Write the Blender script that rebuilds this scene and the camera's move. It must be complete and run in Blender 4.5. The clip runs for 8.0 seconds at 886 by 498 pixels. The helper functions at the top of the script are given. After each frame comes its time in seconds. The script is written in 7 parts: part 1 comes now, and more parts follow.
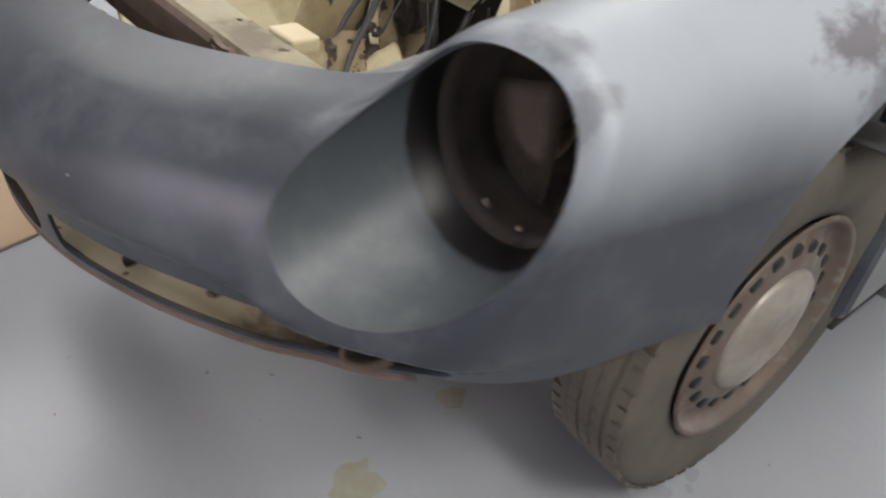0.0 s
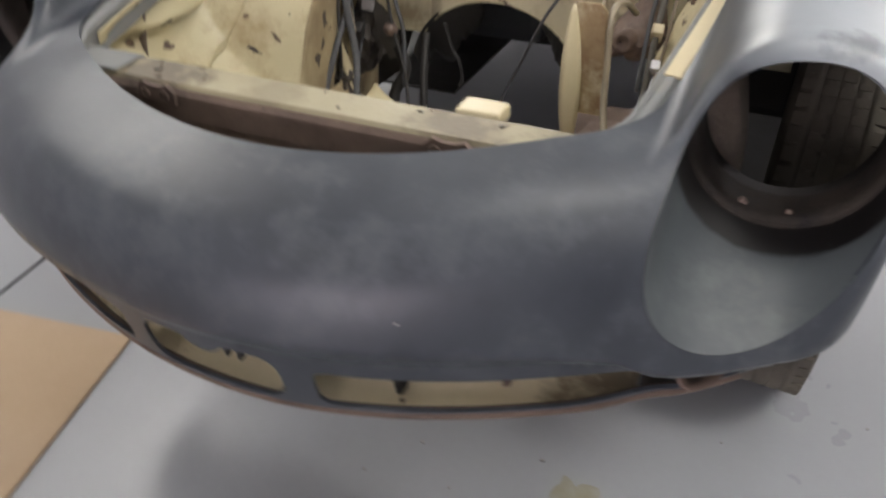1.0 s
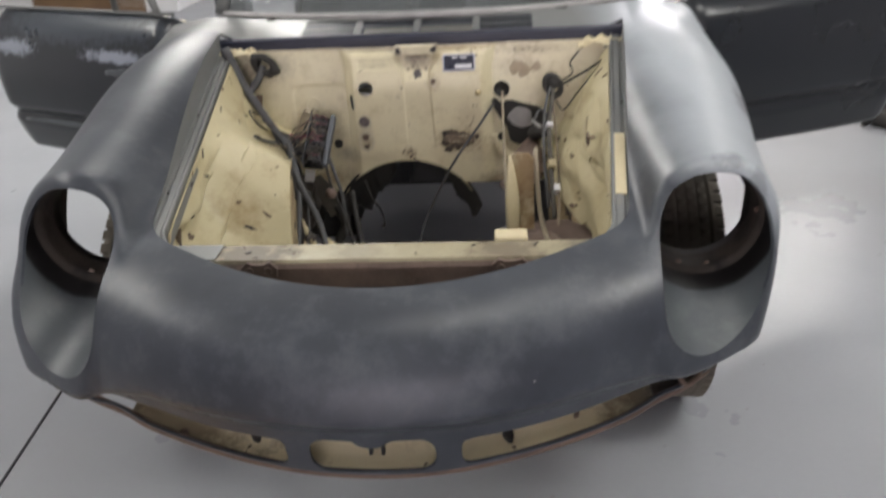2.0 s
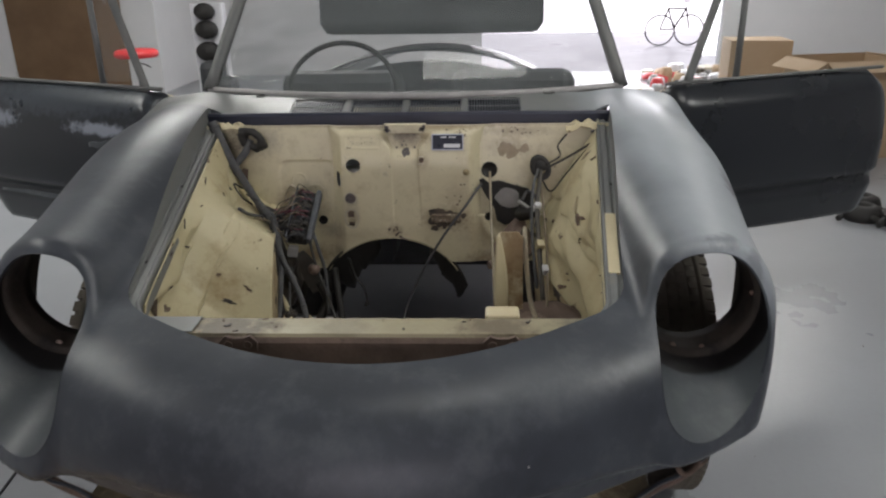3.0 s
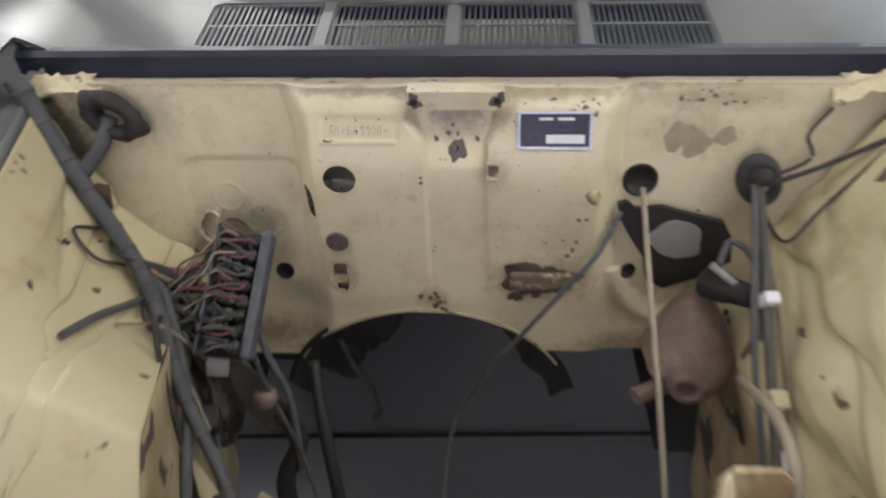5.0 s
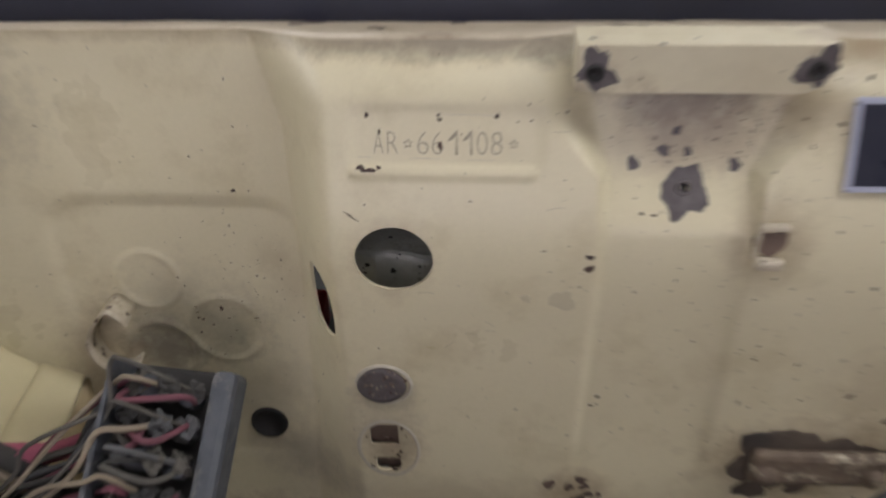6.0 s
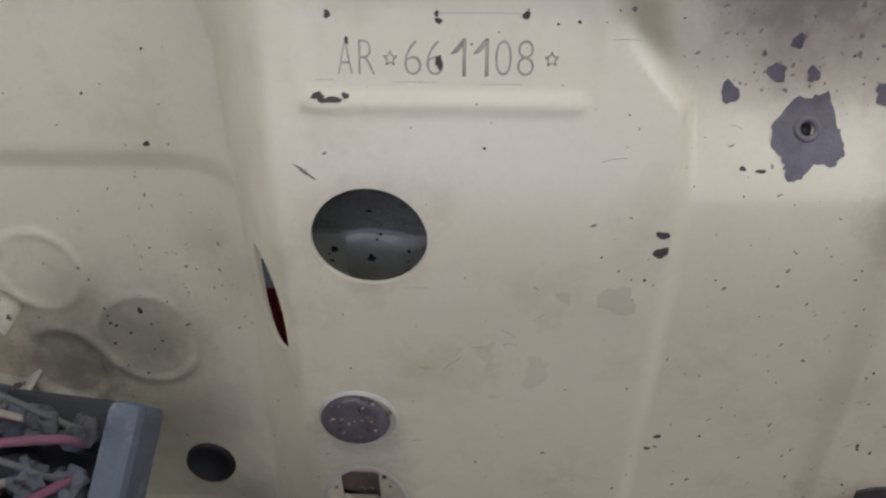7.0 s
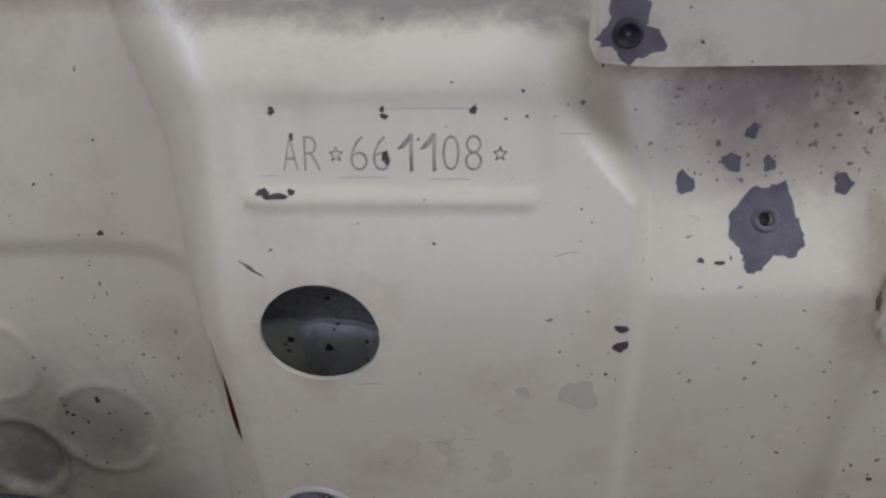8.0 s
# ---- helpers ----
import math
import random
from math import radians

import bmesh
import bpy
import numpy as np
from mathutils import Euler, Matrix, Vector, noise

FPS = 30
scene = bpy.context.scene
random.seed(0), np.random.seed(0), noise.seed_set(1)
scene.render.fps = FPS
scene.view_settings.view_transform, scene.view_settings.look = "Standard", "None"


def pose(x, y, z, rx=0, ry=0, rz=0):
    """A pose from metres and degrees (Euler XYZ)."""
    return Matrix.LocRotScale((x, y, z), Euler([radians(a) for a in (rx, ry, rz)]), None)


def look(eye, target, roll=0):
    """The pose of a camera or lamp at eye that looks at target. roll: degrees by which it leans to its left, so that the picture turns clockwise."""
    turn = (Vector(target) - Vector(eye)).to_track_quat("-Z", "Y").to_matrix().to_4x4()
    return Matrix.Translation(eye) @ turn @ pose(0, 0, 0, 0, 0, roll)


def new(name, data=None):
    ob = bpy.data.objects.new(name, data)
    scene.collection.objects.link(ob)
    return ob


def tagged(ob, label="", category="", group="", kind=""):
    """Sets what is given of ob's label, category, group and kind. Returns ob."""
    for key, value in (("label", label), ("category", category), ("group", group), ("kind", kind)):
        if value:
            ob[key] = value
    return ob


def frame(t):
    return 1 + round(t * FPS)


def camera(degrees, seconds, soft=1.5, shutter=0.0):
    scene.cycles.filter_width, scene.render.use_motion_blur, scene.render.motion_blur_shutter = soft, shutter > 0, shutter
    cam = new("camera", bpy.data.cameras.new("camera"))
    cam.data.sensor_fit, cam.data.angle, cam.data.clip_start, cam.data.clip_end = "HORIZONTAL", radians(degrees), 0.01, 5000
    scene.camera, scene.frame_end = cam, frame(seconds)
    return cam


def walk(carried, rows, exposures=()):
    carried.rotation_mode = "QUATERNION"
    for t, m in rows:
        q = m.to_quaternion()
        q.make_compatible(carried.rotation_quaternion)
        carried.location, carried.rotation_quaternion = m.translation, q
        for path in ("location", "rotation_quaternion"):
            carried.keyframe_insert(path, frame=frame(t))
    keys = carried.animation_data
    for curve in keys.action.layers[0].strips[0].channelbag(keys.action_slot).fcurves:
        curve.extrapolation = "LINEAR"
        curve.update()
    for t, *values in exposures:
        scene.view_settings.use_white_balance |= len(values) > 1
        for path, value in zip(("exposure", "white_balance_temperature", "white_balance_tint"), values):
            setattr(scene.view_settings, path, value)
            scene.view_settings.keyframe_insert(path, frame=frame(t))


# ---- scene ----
import functools

cam = camera(62.1, 8.0, 2.2, 0.5)
PATH = [
    (0, (0.99, 0.15, 1.032), (-0.17, 1.287, -0.135), 7.8),
    (0.2, (0.906, 0.072, 1.031), (-0.158, 1.3, -0.135), 7.7),
    (0.5, (0.779, -0.053, 1.069), (-0.108, 1.271, -0.139), 5.7),
    (0.7, (0.685, -0.105, 1.075), (-0.142, 1.264, -0.126), 3.0),
    (1, (0.534, -0.154, 1.09), (-0.174, 1.294, -0.094), -1.9),
    (1.2, (0.449, -0.213, 1.123), (-0.178, 1.334, 0.02), -3.5),
    (1.5, (0.334, -0.361, 1.187), (-0.131, 1.285, 0.149), -6.4),
    (1.8, (0.235, -0.506, 1.255), (-0.016, 1.212, 0.262), -5.1),
    (2, (0.201, -0.571, 1.279), (0.053, 1.202, 0.365), -3.2),
    (2.2, (0.174, -0.597, 1.292), (0.079, 1.217, 0.454), -2.3),
    (3.3, (0.175, -0.457, 1.235), (0.087, 1.416, 0.54), -0.6),
    (3.5, (0.176, -0.34, 1.235), (0.082, 1.492, 0.439), -0.4),
    (4, (0.169, 0.013, 1.282), (0.033, 1.726, 0.259), -0.5),
    (4.2, (0.151, 0.135, 1.29), (0.007, 1.814, 0.213), -0.8),
    (5.3, (0.004, 0.715, 1.146), (-0.115, 2.346, -0.004), -2.0),
    (5.5, (-0.016, 0.806, 1.106), (-0.139, 2.437, -0.046), -1.8),
    (6, (-0.089, 1.014, 0.992), (-0.207, 2.653, -0.148), -1.4),
    (6.5, (-0.105, 1.09, 0.923), (-0.224, 2.734, -0.21), -1.0),
    (7, (-0.096, 1.103, 0.916), (-0.21, 2.755, -0.204), -1.0),
    (7.5, (-0.092, 1.111, 0.922), (-0.206, 2.833, -0.089), -1.1),
    (8, (-0.081, 1.118, 0.925), (-0.201, 2.837, -0.09), -1.8),
]
walk(cam, [(t, look(eye, target, roll)) for t, eye, target, roll in PATH],
     exposures=[(0.0, -0.17, 6450, 10), (1.0, -0.20, 6550, 10), (2.0, -0.38, 6500, 9), (2.2, -0.54, 6480, 9), (3.3, -1.12, 6400, 3), (3.5, -1.04, 6550, -4), (4.0, -0.42, 6660, -5), (4.2, -0.34, 6680, -4),
                (5.3, -0.54, 6220, 12), (6.0, -0.70, 6270, 12), (6.5, -0.47, 5930, 9), (7.0, -0.52, 5440, 13), (7.5, -0.76, 5190, 15), (8.0, -0.81, 5220, 18)])

# ---- light ----
world = bpy.data.worlds.new("garage_sky")
scene.world = world
world.use_nodes = True
sky = world.node_tree.nodes.new("ShaderNodeTexSky")
sky.sky_type, sky.sun_disc = "NISHITA", False
sky.sun_elevation, sky.sun_rotation = radians(40), radians(20)
world.node_tree.links.new(sky.outputs[0], world.node_tree.nodes["Background"].inputs[0])
world.node_tree.nodes["Background"].inputs[1].default_value = 0.15


def area_lamp(name, at, target, sx, sy, power, colour):
    lamp = bpy.data.lights.new(name, "AREA")
    lamp.shape, lamp.size, lamp.size_y, lamp.energy, lamp.color = "RECTANGLE", sx, sy, power, colour
    ob = new(name, lamp)
    ob.matrix_world = look(at, target)
    return ob


COOL, DAY = (1.0, 0.97, 0.93), (1.0, 0.95, 1.0)
area_lamp("tube_light_front", (-0.6, -1.6, 2.86), (-0.6, -1.6, 0), 0.3, 1.5, 4, COOL)
area_lamp("tube_light_mid", (0.52, 0.93, 2.86), (0.52, 0.93, 0), 1.1, 0.24, 17, COOL)
area_lamp("tube_light_left", (-2.6, 1.2, 2.86), (-2.6, 1.2, 0), 0.3, 2.4, 64, COOL)
area_lamp("tube_light_right", (2.2, 0.6, 2.86), (1.8, 0.6, 0), 0.4, 2.4, 104, COOL)
# unseen fill lights, added to brighten the far end of the garage
area_lamp("fill_light_back", (-1.6, 4.6, 2.86), (-1.6, 4.6, 0), 1.2, 0.24, 150, COOL)
area_lamp("fill_light_store", (3.2, 6.6, 2.86), (3.2, 6.6, 0), 1.2, 0.24, 95, COOL)
area_lamp("daylight_entrance", (0.0, -5.38, 1.25), (0.0, 0.0, 0.9), 3.0, 2.3, 12, DAY)
area_lamp("daylight_gate", (1.8, 9.45, 1.4), (0.8, 3.0, 0.6), 3.0, 2.4, 190, DAY)

# ---- materials ----


def mat(name, base, second=None, rough=0.5, metal=0.0, scale=8.0, mix=0.6, fine=90.0, bump=0.05,
        chips=None, chip_scale=30.0, chip_at=0.72, rough_var=0.12, coat=0.0, grime=None, grime_scale=3.0, grime_at=0.55, spec=0.5, grime_soft=0.15, grime_detail=8.0):
    """Noise-varied surface: two colours at a large scale, grain at a fine one, optional grime and chips."""
    m = bpy.data.materials.new(name)
    m.use_nodes = True
    nt = m.node_tree
    bsdf = nt.nodes["Principled BSDF"]
    N, L = nt.nodes.new, nt.links.new
    co = N("ShaderNodeTexCoord").outputs["Object"]

    def noise_at(sc, detail=5.0, r=0.6):
        n = N("ShaderNodeTexNoise")
        n.inputs["Scale"].default_value, n.inputs["Detail"].default_value, n.inputs["Roughness"].default_value = sc, detail, r
        L(co, n.inputs["Vector"])
        return n.outputs["Fac"]

    def ramp(fac, a, b):
        r = N("ShaderNodeMapRange")
        r.inputs["From Min"].default_value, r.inputs["From Max"].default_value = a, b
        L(fac, r.inputs["Value"])
        return r.outputs["Result"]

    def blend(fac, a, b):
        x = N("ShaderNodeMix")
        x.data_type = "RGBA"
        L(fac, x.inputs["Factor"])
        for sock, v in ((x.inputs["A"], a), (x.inputs["B"], b)):
            if isinstance(v, tuple):
                sock.default_value = (*v, 1)
            else:
                L(v, sock)
        return x.outputs["Result"]

    second = second or tuple(c * 0.8 for c in base)
    big, small = noise_at(scale), noise_at(fine, 4.0)
    w = N("ShaderNodeMath")
    w.operation = "MULTIPLY"
    L(ramp(big, 0.35, 0.65), w.inputs[0])
    w.inputs[1].default_value = mix
    col = blend(w.outputs[0], base, second)
    grain = blend(ramp(small, 0.3, 0.7), tuple(c * 0.93 for c in base), tuple(min(1, c * 1.06) for c in base))
    g = N("ShaderNodeMix")
    g.data_type = "RGBA"
    g.inputs["Factor"].default_value = 0.3
    L(col, g.inputs["A"]), L(grain, g.inputs["B"])
    col = g.outputs["Result"]
    rough_fac = ramp(big, 0.3, 0.7)
    if grime:
        gf = ramp(noise_at(grime_scale, grime_detail, 0.7 if grime_detail > 4 else 0.5), grime_at, grime_at + grime_soft)
        col = blend(gf, col, grime)
    if chips:
        cf = ramp(noise_at(chip_scale, 3.0, 0.5), chip_at, chip_at + 0.02)
        col = blend(cf, col, chips)
    L(col, bsdf.inputs["Base Color"])
    rr = N("ShaderNodeMapRange")
    L(rough_fac, rr.inputs["Value"])
    rr.inputs["To Min"].default_value, rr.inputs["To Max"].default_value = max(0.02, rough - rough_var), min(1, rough + rough_var)
    L(rr.outputs["Result"], bsdf.inputs["Roughness"])
    bsdf.inputs["Metallic"].default_value = metal
    bsdf.inputs["Specular IOR Level"].default_value = spec
    bsdf.inputs["Coat Weight"].default_value = coat
    bsdf.inputs["Coat Roughness"].default_value = 0.2
    if bump:
        b = N("ShaderNodeBump")
        b.inputs["Strength"].default_value, b.inputs["Distance"].default_value = bump, 0.004
        L(small, b.inputs["Height"])
        L(b.outputs["Normal"], bsdf.inputs["Normal"])
    return m


def wing_coat_sheen(m, light):
    """A lighter, ragged-edged coat of primer over one wing, its bright sheen painted in."""
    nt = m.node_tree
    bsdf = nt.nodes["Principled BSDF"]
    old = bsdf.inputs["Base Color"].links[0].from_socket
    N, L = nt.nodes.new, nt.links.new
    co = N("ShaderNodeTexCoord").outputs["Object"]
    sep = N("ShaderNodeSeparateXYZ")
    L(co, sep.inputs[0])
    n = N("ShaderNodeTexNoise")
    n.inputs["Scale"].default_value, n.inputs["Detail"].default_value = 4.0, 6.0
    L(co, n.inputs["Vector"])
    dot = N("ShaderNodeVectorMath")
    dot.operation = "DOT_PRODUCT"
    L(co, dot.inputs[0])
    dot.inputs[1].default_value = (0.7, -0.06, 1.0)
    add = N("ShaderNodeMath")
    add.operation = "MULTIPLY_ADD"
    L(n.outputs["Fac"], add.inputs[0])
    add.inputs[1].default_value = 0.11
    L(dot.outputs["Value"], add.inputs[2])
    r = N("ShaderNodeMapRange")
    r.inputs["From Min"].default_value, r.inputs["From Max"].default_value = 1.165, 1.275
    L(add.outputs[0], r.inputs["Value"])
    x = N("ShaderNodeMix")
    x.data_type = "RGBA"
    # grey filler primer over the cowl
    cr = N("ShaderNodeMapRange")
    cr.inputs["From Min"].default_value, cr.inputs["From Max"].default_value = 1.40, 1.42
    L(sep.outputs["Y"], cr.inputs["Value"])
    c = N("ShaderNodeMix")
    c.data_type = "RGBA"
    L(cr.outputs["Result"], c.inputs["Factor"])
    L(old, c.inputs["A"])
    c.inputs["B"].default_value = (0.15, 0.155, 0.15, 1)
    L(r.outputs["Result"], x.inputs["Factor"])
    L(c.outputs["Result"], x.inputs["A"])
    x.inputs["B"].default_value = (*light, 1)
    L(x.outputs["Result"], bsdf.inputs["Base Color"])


def ragged_patches(m, spots):
    """Ragged patches of another colour, a door's gloss included: (centre, radii, colour, strength)."""
    nt = m.node_tree
    bsdf = nt.nodes["Principled BSDF"]
    col = bsdf.inputs["Base Color"].links[0].from_socket
    N, L = nt.nodes.new, nt.links.new
    co = N("ShaderNodeNewGeometry").outputs["Position"]
    n = N("ShaderNodeTexNoise")
    n.inputs["Scale"].default_value, n.inputs["Detail"].default_value, n.inputs["Roughness"].default_value = 34.0, 8.0, 0.68
    L(co, n.inputs["Vector"])
    for centre, radii, colour, strength in spots:
        mp = N("ShaderNodeVectorMath")
        mp.operation = "MULTIPLY_ADD"
        L(co, mp.inputs[0])
        mp.inputs[1].default_value = [1 / r for r in radii]
        mp.inputs[2].default_value = [-c / r for c, r in zip(centre, radii)]
        ln = N("ShaderNodeVectorMath")
        ln.operation = "LENGTH"
        L(mp.outputs[0], ln.inputs[0])
        add = N("ShaderNodeMath")
        add.operation = "MULTIPLY_ADD"
        L(n.outputs["Fac"], add.inputs[0])
        add.inputs[1].default_value = 2.2
        L(ln.outputs["Value"], add.inputs[2])
        r = N("ShaderNodeMapRange")
        r.inputs["From Min"].default_value, r.inputs["From Max"].default_value = 2.15, 1.55
        r.inputs["To Min"].default_value, r.inputs["To Max"].default_value = 0.0, strength
        L(add.outputs[0], r.inputs["Value"])
        k = N("ShaderNodeMix")
        k.data_type = "RGBA"
        L(r.outputs["Result"], k.inputs["Factor"])
        L(col, k.inputs["A"])
        k.inputs["B"].default_value = (*colour, 1)
        col = k.outputs["Result"]
    L(col, bsdf.inputs["Base Color"])


def stained(m, spots):
    """Soft-edged spots of grime and painted shade: (x, z, radius, colour, strength) on an upright panel."""
    nt = m.node_tree
    bsdf = nt.nodes["Principled BSDF"]
    col = bsdf.inputs["Base Color"].links[0].from_socket
    N, L = nt.nodes.new, nt.links.new
    co = N("ShaderNodeTexCoord").outputs["Object"]
    n = N("ShaderNodeTexNoise")
    n.inputs["Scale"].default_value, n.inputs["Detail"].default_value, n.inputs["Roughness"].default_value = 70.0, 10.0, 0.72
    L(co, n.inputs["Vector"])
    for x, z, rx, rz, colour, strength in spots:
        mp = N("ShaderNodeVectorMath")
        mp.operation = "MULTIPLY_ADD"
        L(co, mp.inputs[0])
        mp.inputs[1].default_value, mp.inputs[2].default_value = (1 / rx, 0, 1 / rz), (-x / rx, 0, -z / rz)
        ln = N("ShaderNodeVectorMath")
        ln.operation = "LENGTH"
        L(mp.outputs[0], ln.inputs[0])
        add = N("ShaderNodeMath")
        add.operation = "MULTIPLY_ADD"
        L(n.outputs["Fac"], add.inputs[0])
        add.inputs[1].default_value = 1.5
        L(ln.outputs["Value"], add.inputs[2])
        r = N("ShaderNodeMapRange")
        r.inputs["From Min"].default_value, r.inputs["From Max"].default_value = 1.7, 0.95
        r.inputs["To Min"].default_value, r.inputs["To Max"].default_value = 0.0, strength
        L(add.outputs[0], r.inputs["Value"])
        k = N("ShaderNodeMix")
        k.data_type = "RGBA"
        L(r.outputs["Result"], k.inputs["Factor"])
        L(col, k.inputs["A"])
        k.inputs["B"].default_value = (*colour, 1)
        col = k.outputs["Result"]
    L(col, bsdf.inputs["Base Color"])


def glow(name, colour, strength):
    m = bpy.data.materials.new(name)
    m.use_nodes = True
    b = m.node_tree.nodes["Principled BSDF"]
    b.inputs["Base Color"].default_value = (*colour, 1)
    b.inputs["Emission Color"].default_value = (*colour, 1)
    b.inputs["Emission Strength"].default_value = strength
    return m


def glass_mat(name, tint=(0.95, 0.97, 0.96)):
    m = bpy.data.materials.new(name)
    m.use_nodes = True
    b = m.node_tree.nodes["Principled BSDF"]
    b.inputs["Base Color"].default_value = (*tint, 1)
    b.inputs["Transmission Weight"].default_value = 1
    b.inputs["Roughness"].default_value = 0.02
    b.inputs["IOR"].default_value = 1.4
    return m


PRIMER = mat("primer_grey", (0.033, 0.038, 0.048), (0.062, 0.070, 0.084), 0.385, 0.0, 6.5, 1.0, 160, 0.03, rough_var=0.07, grime=(0.088, 0.097, 0.108), grime_scale=13, grime_at=0.50, grime_soft=0.35, grime_detail=4.5)
wing_coat_sheen(PRIMER, (0.35, 0.378, 0.402))
ragged_patches(PRIMER, [((0.722, 0.975, 0.815), (0.050, 0.075, 0.036), (0.105, 0.092, 0.105), 0.85), ((0.606, 0.632, 0.818), (0.040, 0.030, 0.014), (0.06, 0.063, 0.072), 0.5), ((0.650, 0.624, 0.778), (0.020, 0.050, 0.040), (0.06, 0.063, 0.072), 0.45),
                   ((0.755, 1.02, 0.755), (0.04, 0.06, 0.04), (0.09, 0.085, 0.10), 0.6)])
PRIMER_DARK = mat("primer_black", (0.010, 0.012, 0.0155), (0.018, 0.0205, 0.025), 0.29, 0.0, 2.0, 0.6, 160, 0.02, rough_var=0.05)
# first patch paints in bluish gloss along the far door's top, the others are filler
ragged_patches(PRIMER_DARK, [((-1.2, 1.85, 0.875), (0.55, 0.35, 0.06), (0.050, 0.060, 0.072), 0.85), ((-1.03, 1.775, 0.793), (0.18, 0.12, 0.024), (0.27, 0.295, 0.34), 0.9), ((-1.50, 1.99, 0.800), (0.13, 0.12, 0.034), (0.27, 0.295, 0.34), 0.85)])
FILLER = mat("filler_grey", (0.075, 0.085, 0.092), (0.055, 0.063, 0.070), 0.42, 0.0, 9.0, 0.8, 200, 0.04, rough_var=0.06, grime=(0.125, 0.138, 0.138), grime_scale=7, grime_at=0.58)
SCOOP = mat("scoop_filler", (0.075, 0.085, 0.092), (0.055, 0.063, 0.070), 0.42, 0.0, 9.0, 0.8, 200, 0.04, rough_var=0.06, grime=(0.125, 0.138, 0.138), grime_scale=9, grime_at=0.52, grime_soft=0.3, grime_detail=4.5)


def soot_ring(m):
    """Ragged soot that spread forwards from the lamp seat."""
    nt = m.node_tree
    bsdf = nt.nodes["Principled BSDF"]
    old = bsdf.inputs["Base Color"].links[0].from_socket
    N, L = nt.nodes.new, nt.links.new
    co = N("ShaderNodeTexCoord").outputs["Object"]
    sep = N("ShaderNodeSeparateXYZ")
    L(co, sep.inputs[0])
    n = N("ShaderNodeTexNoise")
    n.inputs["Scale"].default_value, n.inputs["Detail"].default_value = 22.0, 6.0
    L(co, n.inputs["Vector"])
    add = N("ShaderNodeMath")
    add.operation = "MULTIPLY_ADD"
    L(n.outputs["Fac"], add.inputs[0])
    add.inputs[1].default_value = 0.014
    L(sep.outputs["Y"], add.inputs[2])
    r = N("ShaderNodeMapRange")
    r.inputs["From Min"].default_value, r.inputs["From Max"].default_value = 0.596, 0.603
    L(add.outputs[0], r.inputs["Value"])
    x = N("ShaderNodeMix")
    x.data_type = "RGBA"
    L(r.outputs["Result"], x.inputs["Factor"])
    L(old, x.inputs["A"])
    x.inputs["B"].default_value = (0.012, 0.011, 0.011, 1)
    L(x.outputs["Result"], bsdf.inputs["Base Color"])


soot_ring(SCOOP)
CREAM = mat("cream_paint", (0.63, 0.575, 0.455), (0.57, 0.515, 0.40), 0.42, 0.0, 7.0, 0.6, 220, 0.015, rough_var=0.07, chips=(0.05, 0.035, 0.028), chip_scale=70, chip_at=0.77)
FIRE = mat("bulkhead_cream", (0.645, 0.586, 0.408), (0.578, 0.520, 0.350), 0.35, 0.0, 7.0, 0.8, 420, 0.03, rough_var=0.10, chips=(0.05, 0.035, 0.028), chip_scale=110, chip_at=0.785, grime=(0.505, 0.44, 0.282), grime_scale=21, grime_at=0.52, grime_soft=0.26)
GREY_DIRT_SHADE, BROWN_DIRT_SHADE = (0.17, 0.15, 0.13), (0.24, 0.17, 0.10)
